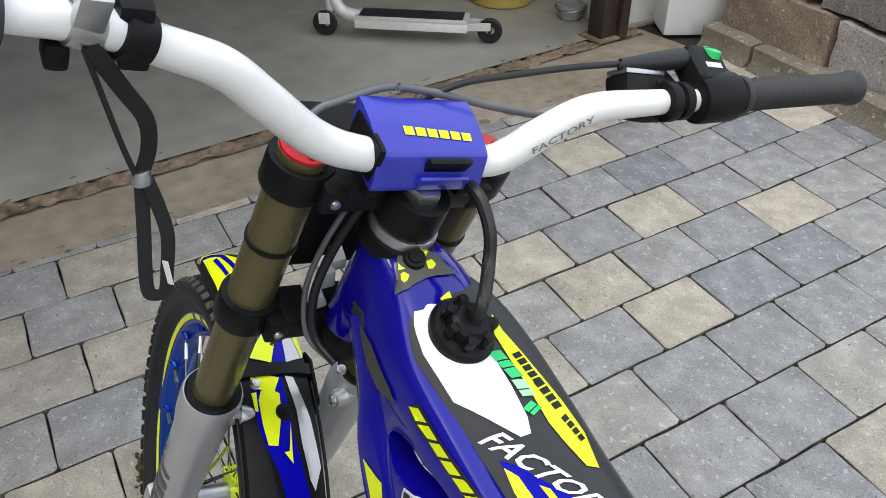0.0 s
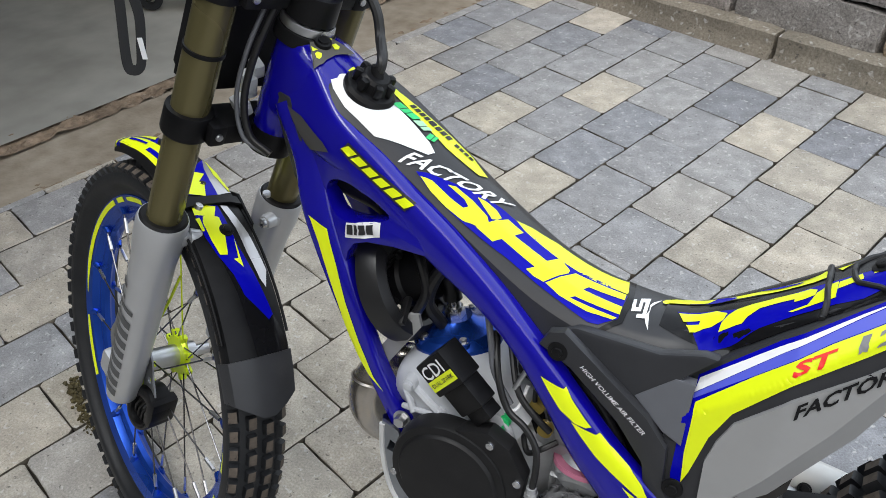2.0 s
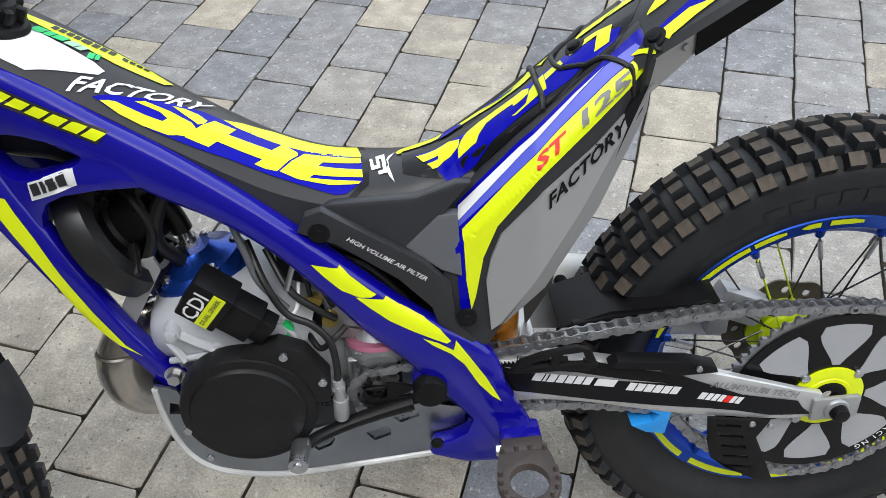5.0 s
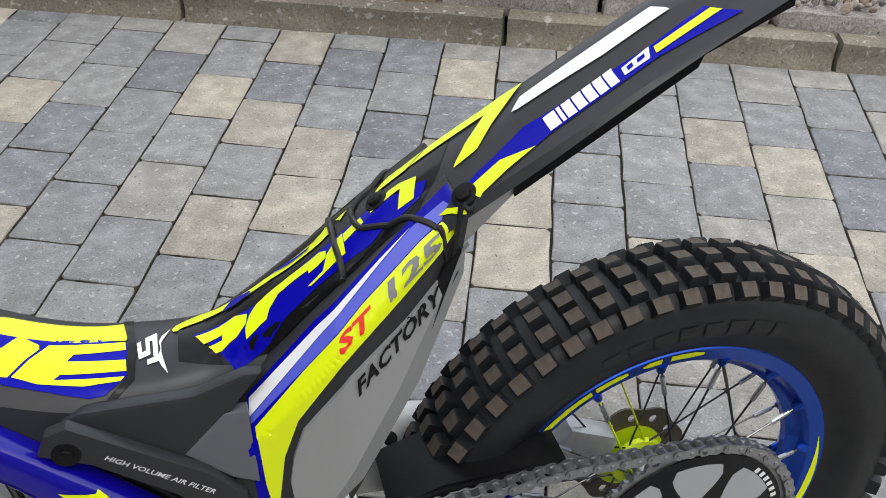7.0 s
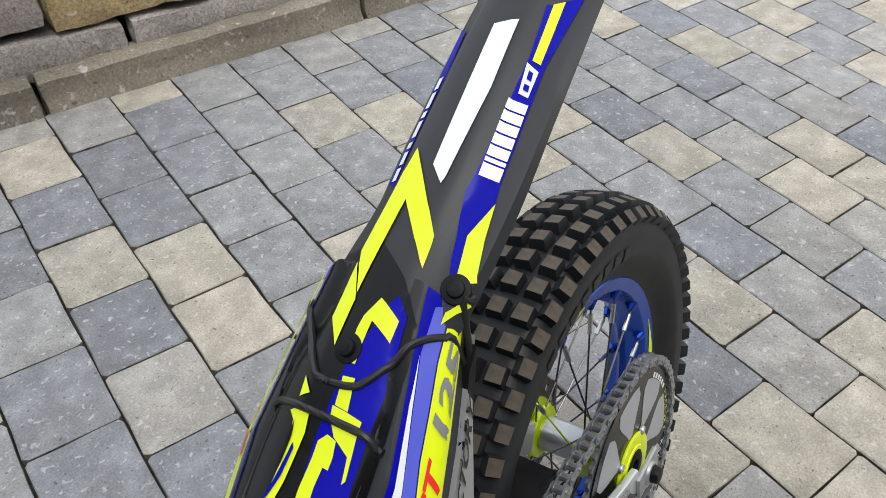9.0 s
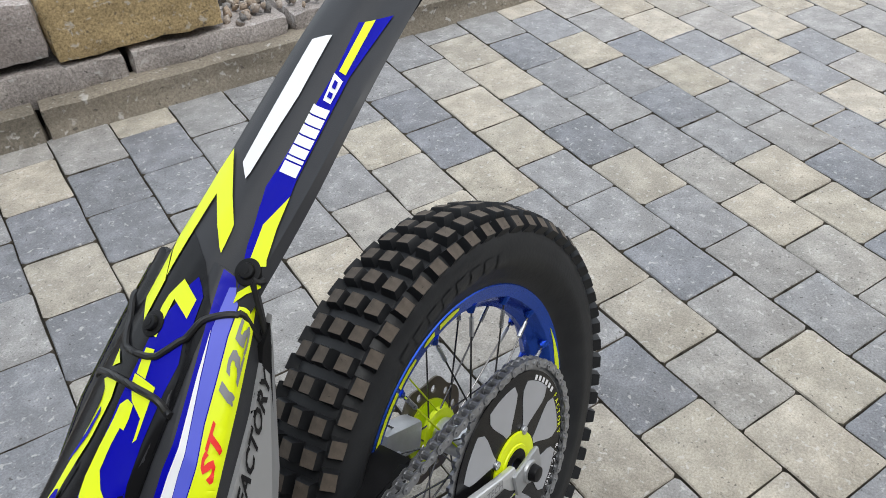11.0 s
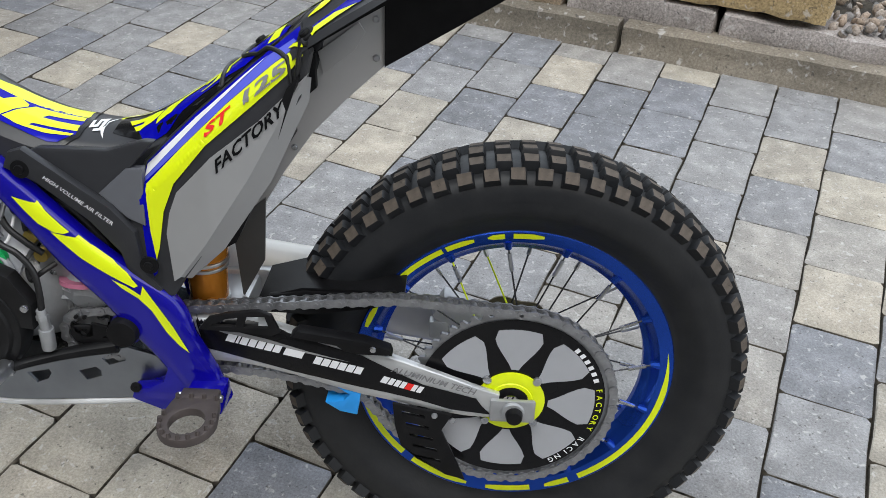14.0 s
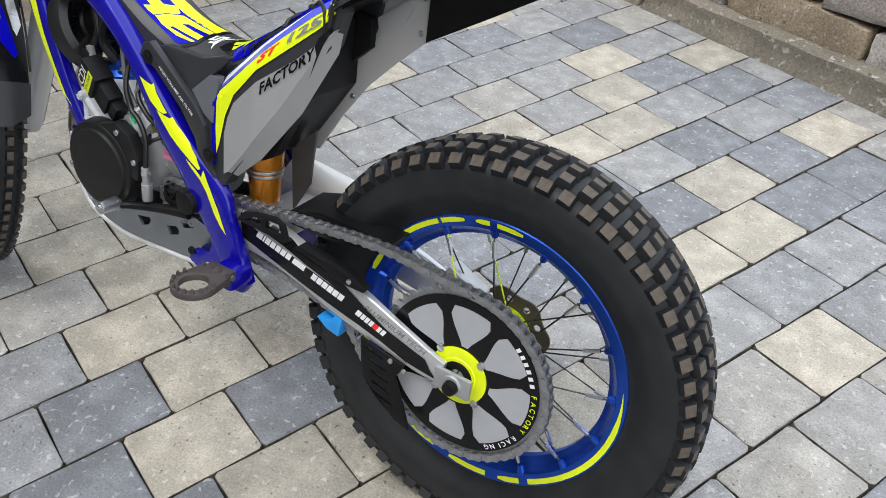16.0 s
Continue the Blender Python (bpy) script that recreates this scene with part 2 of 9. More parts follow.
def wheel_decal(name, shapes, tree, mat, parent, label="", lift=0.0012):
    """A sticker on a mudguard round a wheel: outlines as (angle in degrees, y)."""
    bm = bmesh.new()
    for s in shapes:
        join(bm, flat_shape([(radians(a) * 0.36, y) for a, y in s]))
    bmesh.ops.triangulate(bm, faces=bm.faces[:])
    for _ in range(5):
        long = [e for e in bm.edges if e.calc_length() > 0.006]
        if not long:
            break
        bmesh.ops.subdivide_edges(bm, edges=long, cuts=1)
        bmesh.ops.triangulate(bm, faces=bm.faces[:])
    for v in bm.verts:
        a, y = v.co.x / 0.36, v.co.z
        out = Vector((math.cos(a), 0, math.sin(a)))
        hit, normal, _, _ = tree.ray_cast(out * 0.5 + Vector((0, y, 0)), -out)
        if hit is None:
            hit, normal, _, _ = tree.find_nearest(out * 0.365 + Vector((0, y, 0)))
        v.co = hit + out * lift
    bm.normal_update()
    if sum(f.normal.dot(f.calc_center_median()) for f in bm.faces) < 0:
        bmesh.ops.reverse_faces(bm, faces=bm.faces[:])
    return part(name, bm, mat, parent, label)


def cord(name, line, tree, r, mat, parent, label=""):
    """A cord that lies on a surface along points (x, y)."""
    pts = []
    for x, y in smooth_path(line, 4):
        hit, normal, _, _ = tree.ray_cast(Vector((x, y, 1.5)), (0, 0, -1))
        if hit is None:
            hit, normal, _, _ = tree.find_nearest(Vector((x, y, 0.82)))
        pts.append(hit + Vector((0, 0, r * 0.7)))
    return part(name, sweep([tuple(p) for p in pts], r, 8, 2), mat, parent, label)

# ---- materials ----
def material(name, color, rough=0.5, metal=0.0, vary=0.12, scale=40.0, bump=0.0, bump_scale=200.0, coat=0.0, rough_vary=0.1, second=None, spec=0.5, dist=0.001):
    """A surface with a colour that wavers at two scales, uneven gloss and fine relief."""
    m = bpy.data.materials.new(name)
    m.use_nodes = True
    nt = m.node_tree
    b = nt.nodes["Principled BSDF"]
    tc = nt.nodes.new("ShaderNodeTexCoord")
    n1 = nt.nodes.new("ShaderNodeTexNoise")
    n1.inputs["Scale"].default_value = scale
    n1.inputs["Detail"].default_value = 6
    n2 = nt.nodes.new("ShaderNodeTexNoise")
    n2.inputs["Scale"].default_value = scale * 0.13
    n2.inputs["Detail"].default_value = 3
    for n in (n1, n2):
        nt.links.new(tc.outputs["Object"], n.inputs["Vector"])
    add = nt.nodes.new("ShaderNodeMath")
    add.operation = "MULTIPLY_ADD"
    add.inputs[1].default_value = 0.5
    nt.links.new(n1.outputs["Fac"], add.inputs[0])
    half = nt.nodes.new("ShaderNodeMath")
    half.operation = "MULTIPLY"
    half.inputs[1].default_value = 0.5
    nt.links.new(n2.outputs["Fac"], half.inputs[0])
    nt.links.new(half.outputs[0], add.inputs[2])
    ramp = nt.nodes.new("ShaderNodeValToRGB")
    c2 = second or tuple(min(1.0, c * (1 + vary)) for c in color)
    c1 = tuple(c * (1 - vary) for c in color)
    ramp.color_ramp.elements[0].position = 0.32
    ramp.color_ramp.elements[1].position = 0.68
    ramp.color_ramp.elements[0].color = (*c1, 1)
    ramp.color_ramp.elements[1].color = (*c2, 1)
    nt.links.new(add.outputs[0], ramp.inputs[0])
    nt.links.new(ramp.outputs[0], b.inputs["Base Color"])
    mr = nt.nodes.new("ShaderNodeMapRange")
    mr.inputs["From Min"].default_value = 0.3
    mr.inputs["From Max"].default_value = 0.7
    mr.inputs["To Min"].default_value = max(0.02, rough - rough_vary)
    mr.inputs["To Max"].default_value = min(1.0, rough + rough_vary)
    nt.links.new(n2.outputs["Fac"], mr.inputs["Value"])
    nt.links.new(mr.outputs[0], b.inputs["Roughness"])
    b.inputs["Metallic"].default_value = metal
    b.inputs["Coat Weight"].default_value = coat
    b.inputs["Coat Roughness"].default_value = 0.08
    b.inputs["Specular IOR Level"].default_value = spec
    if bump > 0:
        n3 = nt.nodes.new("ShaderNodeTexNoise")
        n3.inputs["Scale"].default_value = bump_scale
        n3.inputs["Detail"].default_value = 4
        nt.links.new(tc.outputs["Object"], n3.inputs["Vector"])
        bp = nt.nodes.new("ShaderNodeBump")
        bp.inputs["Strength"].default_value = bump
        bp.inputs["Distance"].default_value = dist
        nt.links.new(n3.outputs["Fac"], bp.inputs["Height"])
        nt.links.new(bp.outputs[0], b.inputs["Normal"])
    return m


BLUE = material("blue_frame_paint", (0.005, 0.003, 0.27), 0.12, vary=0.06, scale=9, coat=0.35, rough_vary=0.05, spec=0.35)
BLUE_STICKER = material("blue_sticker", (0.003, 0.003, 0.34), 0.22, vary=0.05, rough_vary=0.08, spec=0.12)
PALE_BLUE = material("violet_blue_sticker", (0.09, 0.11, 0.62), 0.3, vary=0.05)
YELLOW = material("fluorescent_yellow_sticker", (0.74, 0.86, 0.006), 0.32, vary=0.03, rough_vary=0.06)
YELLOW_PAINT = material("fluorescent_yellow_anodised", (0.62, 0.78, 0.01), 0.35, vary=0.05, metal=0.25)
WHITE = material("white_sticker", (0.80, 0.81, 0.84), 0.3, vary=0.03)
WHITE_BAR = material("white_bar_coating", (0.80, 0.80, 0.80), 0.28, vary=0.03, coat=0.2)
GREY_STICKER = material("grey_sticker", (0.20, 0.20, 0.21), 0.35, vary=0.06)
LIGHT_GREY = material("light_grey_plastic", (0.27, 0.273, 0.278), 0.42, vary=0.04)
GREEN = material("green_paint_dot", (0.02, 0.55, 0.16), 0.4, vary=0.04)
RED = material("red_anodised", (0.5, 0.01, 0.02), 0.3, metal=0.3)
RED_STICKER = material("red_sticker", (0.75, 0.02, 0.015), 0.35)
BLACK_STICKER = material("gloss_black_sticker", (0.006, 0.006, 0.007), 0.22, rough_vary=0.08, spec=0.22)
DARK_STICKER = material("dark_lettering", (0.02, 0.02, 0.024), 0.4)
BLACK = material("black_plastic", (0.005, 0.005, 0.006), 0.4, vary=0.2, bump=0.15, bump_scale=500, second=(0.011, 0.011, 0.012), spec=0.16)
GRAPHITE = material("graphite_plastic", (0.030, 0.031, 0.035), 0.38, vary=0.12, bump=0.12, bump_scale=900, spec=0.3)
RUBBER = material("tyre_rubber", (0.013, 0.0145, 0.018), 0.5, vary=0.3, scale=30, bump=0.3, bump_scale=160, second=(0.022, 0.023, 0.025), spec=0.3)
KNOB = material("worn_tread_rubber", (0.060, 0.050, 0.042), 0.78, vary=0.5, scale=60, bump=0.6, bump_scale=140, second=(0.165, 0.135, 0.110), spec=0.3)
GRIP = material("grip_rubber", (0.028, 0.028, 0.030), 0.6, bump=0.3, bump_scale=700)
RIM_BLUE = material("blue_anodised_rim", (0.016, 0.075, 0.46), 0.27, metal=0.75, vary=0.15, scale=14)
BLUE_ANOD = material("blue_anodised_head", (0.012, 0.06, 0.36), 0.25, metal=0.75, vary=0.2, scale=25)
SKY_BLUE = material("light_blue_plastic", (0.02, 0.30, 0.80), 0.4)
ALU = material("brushed_aluminium", (0.56, 0.57, 0.58), 0.36, metal=0.9, vary=0.10, scale=60, bump=0.1, bump_scale=600)
ALU_CAST = material("cast_aluminium", (0.40, 0.41, 0.425), 0.46, metal=0.55, vary=0.16, scale=50, bump=0.35, bump_scale=260)
ALU_PALE = material("pale_cast_alloy", (0.50, 0.52, 0.56), 0.45, metal=0.15, vary=0.10, scale=30, bump=0.2, bump_scale=300)
ARM_ALU = material("pale_swingarm_alloy", (0.58, 0.59, 0.60), 0.33, metal=0.6, vary=0.08, scale=40)
SKID = material("scuffed_grey_alloy", (0.30, 0.32, 0.35), 0.30, metal=1.0, vary=0.2, scale=20, bump=0.2, bump_scale=120)
SKID_EDGE = material("pale_plate_edge", (0.66, 0.67, 0.68), 0.45, metal=0.3)
STEEL = material("zinc_steel", (0.52, 0.53, 0.55), 0.28, metal=0.95, vary=0.15, scale=90)
SPOKE_STEEL = material("dark_spoke_steel", (0.10, 0.10, 0.105), 0.25, metal=0.9, vary=0.15, scale=90)
CHAIN_STEEL = material("oiled_chain_steel", (0.33, 0.335, 0.35), 0.42, metal=0.9, vary=0.3, scale=80)
STAINLESS = material("heat_tinted_stainless", (0.55, 0.50, 0.44), 0.30, metal=0.95, vary=0.18, scale=10, second=(0.66, 0.63, 0.59))
BRONZE = material("olive_anodised_tube", (0.155, 0.135, 0.062), 0.22, metal=0.6, vary=0.06, scale=8)
FORK_GREY = material("silver_fork_leg", (0.52, 0.53, 0.55), 0.35, metal=0.6, vary=0.06, scale=20)
FORK_PRINT = material("grey_print_on_leg", (0.075, 0.078, 0.082), 0.4, metal=0.1)
PEG_STEEL = material("brown_grey_peg_steel", (0.105, 0.088, 0.085), 0.55, metal=0.6, vary=0.25, scale=40, bump=0.2)
COVER_BLACK = material("scuffed_black_cover", (0.009, 0.009, 0.010), 0.42, vary=0.3, scale=25, bump=0.15, bump_scale=300, second=(0.016, 0.016, 0.017), spec=0.2)
ORANGE = material("amber_reservoir", (0.55, 0.20, 0.02), 0.25, metal=0.6, vary=0.2, scale=30)
BRASS = material("yellowed_brass", (0.45, 0.33, 0.09), 0.4, metal=0.8)
STRAP = material("black_webbing", (0.010, 0.010, 0.011), 0.8, bump=0.5, bump_scale=900)
HOSE = material("black_hose", (0.010, 0.010, 0.011), 0.42)
GREY_HOSE = material("grey_braided_hose", (0.11, 0.115, 0.13), 0.4)
PINK = material("pink_gasket", (0.42, 0.14, 0.22), 0.5)
SILENCER = material("pale_silencer", (0.72, 0.71, 0.68), 0.4, metal=0.1, vary=0.06)
CONNECTOR = material("milky_connector", (0.55, 0.57, 0.58), 0.4)
PALE_GREEN = material("faded_green_print", (0.35, 0.62, 0.42), 0.45)
DARK_GREY = material("dark_grey_plastic", (0.055, 0.054, 0.053), 0.45, vary=0.12, bump=0.1, bump_scale=500)
SWITCH_GREY = material("taupe_switch_plate", (0.075, 0.072, 0.064), 0.5, bump=0.2, bump_scale=900)
COVER_GREY = material("printed_light_grey", (0.36, 0.37, 0.40), 0.35, vary=0.04)
SILVER_STICKER = material("silver_sticker", (0.50, 0.50, 0.52), 0.25, metal=0.5, vary=0.08, scale=30)
FACET_GREY = material("slate_grey_plastic", (0.105, 0.110, 0.125), 0.4, vary=0.06)


def stone_material(name, stops, rough=0.8, per_island=False, speck=0.55, bump=0.6, grain=220.0, patch=9.0):
    """Stone whose tone differs from piece to piece, with pale bloom, specks and fine pits."""
    m = bpy.data.materials.new(name)
    m.use_nodes = True
    nt = m.node_tree
    b = nt.nodes["Principled BSDF"]
    if per_island:
        rnd = nt.nodes.new("ShaderNodeNewGeometry").outputs["Random Per Island"]
    else:
        rnd = nt.nodes.new("ShaderNodeObjectInfo").outputs["Random"]
    ramp = nt.nodes.new("ShaderNodeValToRGB")
    ramp.color_ramp.interpolation = "CONSTANT"
    els = ramp.color_ramp.elements
    while len(els) < len(stops):
        els.new(0.5)
    for e, (pos, col) in zip(els, stops):
        e.position, e.color = pos, (*col, 1)
    nt.links.new(rnd, ramp.inputs[0])
    geo = nt.nodes.new("ShaderNodeNewGeometry")
    big = nt.nodes.new("ShaderNodeTexNoise")
    big.inputs["Scale"].default_value = patch
    big.inputs["Detail"].default_value = 5
    fine = nt.nodes.new("ShaderNodeTexNoise")
    fine.inputs["Scale"].default_value = grain
    fine.inputs["Detail"].default_value = 5
    fine.inputs["Roughness"].default_value = 0.75
    for n in (big, fine):
        nt.links.new(geo.outputs["Position"], n.inputs["Vector"])
    bloom = nt.nodes.new("ShaderNodeMapRange")
    bloom.inputs["From Min"].default_value = 0.42
    bloom.inputs["From Max"].default_value = 0.72
    bloom.inputs["To Max"].default_value = 0.75
    nt.links.new(big.outputs["Fac"], bloom.inputs["Value"])
    mix = nt.nodes.new("ShaderNodeMixRGB")
    paler = nt.nodes.new("ShaderNodeVectorMath")
    paler.operation = "SCALE"
    paler.inputs["Scale"].default_value = 1.55
    nt.links.new(ramp.outputs[0], paler.inputs[0])
    nt.links.new(paler.outputs[0], mix.inputs[2])
    nt.links.new(bloom.outputs[0], mix.inputs[0])
    nt.links.new(ramp.outputs[0], mix.inputs[1])
    dark = nt.nodes.new("ShaderNodeMapRange")
    dark.inputs["From Min"].default_value = 0.3
    dark.inputs["From Max"].default_value = 0.7
    dark.inputs["To Min"].default_value = 1.0 - speck
    dark.inputs["To Max"].default_value = 1.0 + speck * 0.6
    nt.links.new(fine.outputs["Fac"], dark.inputs["Value"])
    mul = nt.nodes.new("ShaderNodeVectorMath")
    mul.operation = "SCALE"
    nt.links.new(mix.outputs[0], mul.inputs[0])
    nt.links.new(dark.outputs[0], mul.inputs["Scale"])
    pit = nt.nodes.new("ShaderNodeTexNoise")
    pit.inputs["Scale"].default_value = grain * 0.42
    pit.inputs["Detail"].default_value = 2
    fleck = nt.nodes.new("ShaderNodeTexNoise")
    fleck.inputs["Scale"].default_value = grain * 0.30
    fleck.inputs["Detail"].default_value = 3
    fleck.inputs["Distortion"].default_value = 0.5
    for n in (pit, fleck):
        nt.links.new(geo.outputs["Position"], n.inputs["Vector"])
    holes = nt.nodes.new("ShaderNodeMapRange")
    holes.inputs["From Min"].default_value = 0.665
    holes.inputs["From Max"].default_value = 0.72
    holes.inputs["To Max"].default_value = 0.65
    nt.links.new(pit.outputs["Fac"], holes.inputs["Value"])
    pale = nt.nodes.new("ShaderNodeMapRange")
    pale.inputs["From Min"].default_value = 0.61
    pale.inputs["From Max"].default_value = 0.69
    pale.inputs["To Max"].default_value = 0.45
    nt.links.new(fleck.outputs["Fac"], pale.inputs["Value"])
    mix_pale = nt.nodes.new("ShaderNodeMixRGB")
    mix_pale.inputs[2].default_value = (0.62, 0.61, 0.60, 1)
    nt.links.new(pale.outputs[0], mix_pale.inputs[0])
    nt.links.new(mul.outputs[0], mix_pale.inputs[1])
    mix_pit = nt.nodes.new("ShaderNodeMixRGB")
    mix_pit.inputs[2].default_value = (0.06, 0.055, 0.05, 1)
    nt.links.new(holes.outputs[0], mix_pit.inputs[0])
    nt.links.new(mix_pale.outputs[0], mix_pit.inputs[1])
    nt.links.new(mix_pit.outputs[0], b.inputs["Base Color"])
    b.inputs["Roughness"].default_value = rough
    b.inputs["Specular IOR Level"].default_value = 0.3
    bp = nt.nodes.new("ShaderNodeBump")
    bp.inputs["Strength"].default_value = bump
    bp.inputs["Distance"].default_value = 0.003
    nt.links.new(fine.outputs["Fac"], bp.inputs["Height"])
    bp2 = nt.nodes.new("ShaderNodeBump")
    bp2.inputs["Strength"].default_value = bump
    bp2.inputs["Distance"].default_value = 0.012
    mid = nt.nodes.new("ShaderNodeTexNoise")
    mid.inputs["Scale"].default_value = grain * 0.16
    mid.inputs["Detail"].default_value = 4
    nt.links.new(geo.outputs["Position"], mid.inputs["Vector"])
    nt.links.new(mid.outputs["Fac"], bp2.inputs["Height"])
    nt.links.new(bp.outputs[0], bp2.inputs["Normal"])
    nt.links.new(bp2.outputs[0], b.inputs["Normal"])
    return m


PAVER_STOPS = [(0.0, (0.378, 0.341, 0.287)), (0.15, (0.422, 0.383, 0.328)), (0.30, (0.328, 0.312, 0.299)), (0.48, (0.299, 0.292, 0.290)), (0.66, (0.262, 0.264, 0.276)), (0.82, (0.220, 0.227, 0.248)), (0.90, (0.345, 0.320, 0.284))]
DISC_STEEL = material("browned_brake_disc", (0.10, 0.085, 0.065), 0.42, metal=0.7, vary=0.2, scale=60)
INNER_GREY = material("pale_grey_inner_plastic", (0.40, 0.40, 0.405), 0.4, vary=0.08, scale=12)
JOINT_DIRT = material("dirt_in_the_joints", (0.025, 0.021, 0.016), 0.95, vary=0.6, scale=60, second=(0.20, 0.175, 0.14), bump=0.5, bump_scale=300)
PAVER_TONES = {
    "b": stone_material("beige_concrete_paver", [(0.0, (0.363, 0.333, 0.281)), (0.35, (0.336, 0.310, 0.267)), (0.7, (0.386, 0.351, 0.296))], speck=0.36, patch=14.0),
    "g": stone_material("warm_grey_concrete_paver", [(0.0, (0.299, 0.287, 0.270)), (0.35, (0.281, 0.273, 0.265)), (0.7, (0.317, 0.302, 0.280))], speck=0.36, patch=14.0),
    "m": stone_material("grey_concrete_paver", [(0.0, (0.256, 0.256, 0.261)), (0.35, (0.241, 0.242, 0.250)), (0.7, (0.271, 0.269, 0.269))], speck=0.36, patch=16.0),
    "d": stone_material("slate_grey_concrete_paver", [(0.0, (0.198, 0.204, 0.223)), (0.4, (0.184, 0.190, 0.206)), (0.7, (0.213, 0.219, 0.236))], speck=0.36, patch=16.0),
}
PAVER_FAR = stone_material("tumbled_concrete_paver_far", PAVER_STOPS, per_island=True, speck=0.32, patch=14.0)
GRANITE = stone_material("speckled_granite", [(0.0, (0.30, 0.265, 0.25)), (0.25, (0.33, 0.30, 0.285)), (0.5, (0.27, 0.25, 0.25)), (0.8, (0.24, 0.225, 0.215))], speck=0.6, bump=0.7, grain=130, patch=5)
GRANITE_YELLOW = stone_material("yellow_granite", [(0.0, (0.42, 0.31, 0.15)), (0.5, (0.40, 0.30, 0.16))], speck=0.65, bump=0.7, grain=120, patch=5)
GRANITE_BROWN = stone_material("brown_granite", [(0.0, (0.27, 0.215, 0.155)), (0.5, (0.25, 0.20, 0.15))], speck=0.6, bump=0.7, grain=130, patch=5)
KERB = stone_material("weathered_kerb_stone", [(0.0, (0.185, 0.165, 0.135)), (0.5, (0.21, 0.185, 0.15))], speck=0.45, bump=0.6, grain=110, patch=4)
EARTH = material("dark_joint_earth", (0.020, 0.017, 0.013), 0.95, vary=0.5, scale=60, bump=0.9, bump_scale=240, second=(0.060, 0.050, 0.036), dist=0.004)
APRON = material("stained_old_concrete", (0.290, 0.235, 0.170), 0.9, vary=0.3, scale=14, bump=0.6, bump_scale=90, second=(0.40, 0.345, 0.275), dist=0.004)
RUBBLE = material("rusty_broken_edge", (0.15, 0.105, 0.070), 0.95, vary=0.45, scale=35, bump=1.0, bump_scale=80, second=(0.36, 0.27, 0.19), dist=0.008)
SCREED = material("worn_grey_screed", (0.33, 0.32, 0.285), 0.5, vary=0.25, scale=6, bump=0.2, bump_scale=60, second=(0.43, 0.42, 0.38))
LIMEWASH = material("flaking_white_wall_paint", (0.62, 0.60, 0.54), 0.85, vary=0.18, scale=12, bump=0.5, bump_scale=60, second=(0.78, 0.78, 0.76), dist=0.004)
PIER_WHITE = material("fresh_white_wall_paint", (0.76, 0.78, 0.80), 0.8, vary=0.06, scale=10, bump=0.5, bump_scale=50, dist=0.004)
POST_STEEL = material("dark_brown_painted_steel", (0.028, 0.020, 0.017), 0.5, vary=0.4, scale=20, bump=0.3, bump_scale=80, second=(0.06, 0.04, 0.032))
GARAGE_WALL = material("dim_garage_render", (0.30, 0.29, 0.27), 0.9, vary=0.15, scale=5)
SCOOTER_PAINT = material("scratched_white_deck", (0.66, 0.66, 0.65), 0.4, metal=0.2, vary=0.1, scale=50)
TUB_YELLOW = material("yellowed_plastic_tub", (0.50, 0.38, 0.10), 0.5, vary=0.08)
TUB_WHITE = material("white_plastic_bucket", (0.66, 0.67, 0.68), 0.45)
TUB_CLEAR = material("cloudy_plastic_tub", (0.30, 0.31, 0.33), 0.3)
GRAVEL = stone_material("mixed_gravel", [(0.0, (0.30, 0.24, 0.19)), (0.35, (0.22, 0.21, 0.205)), (0.7, (0.36, 0.31, 0.27))], per_island=True, grain=160)

# ---- ground and paving ----
U = Vector((0.9207, -0.3902, 0))
N = Vector((0.3902, 0.9207, 0))
KERB_AT = 2.035
YAW = math.atan2(U.y, U.x)


def on_plan(s, d, z=0.0):
    """A point s metres along the kerb and d metres out from it."""
    return U * s + N * (KERB_AT - d) + Vector((0, 0, z))


def rough_grid(corners, nu, nv, z, amp, seed, freq=6.0, depth=0.0):
    """A slightly uneven sheet between four corners."""
    a, b, c, d = [Vector(p) for p in corners]
    bm = bmesh.new()
    rows = []
    for i in range(nu + 1):
        row = []
        for j in range(nv + 1):
            p = a.lerp(b, i / nu).lerp(d.lerp(c, i / nu), j / nv)
            q = p + Vector((0, 0, z + amp * noise.fractal(Vector((p.x * freq, p.y * freq, seed)), 1.0, 2.0, 4)))
            row.append(bm.verts.new(q))
        rows.append(row)
    for i in range(nu):
        for j in range(nv):
            bm.faces.new((rows[i][j], rows[i + 1][j], rows[i + 1][j + 1], rows[i][j + 1]))
    bmesh.ops.recalc_face_normals(bm, faces=bm.faces[:])
    if bm.faces[0].normal.z < 0:
        bmesh.ops.reverse_faces(bm, faces=bm.faces[:])
    return bm


def setting(name, bm, mat, label, category, angle=32):
    ob = new(name, finish(bm, name, mat, angle))
    return tagged(ob, label, category, kind="structure")


ground = setting("ground", rough_grid([(-60, -60, 0), (60, -60, 0), (60, 60, 0), (-60, 60, 0)], 4, 4, -0.016, 0.0, 1), EARTH,
                 "dark sandy earth under and between the paving stones", "ground")

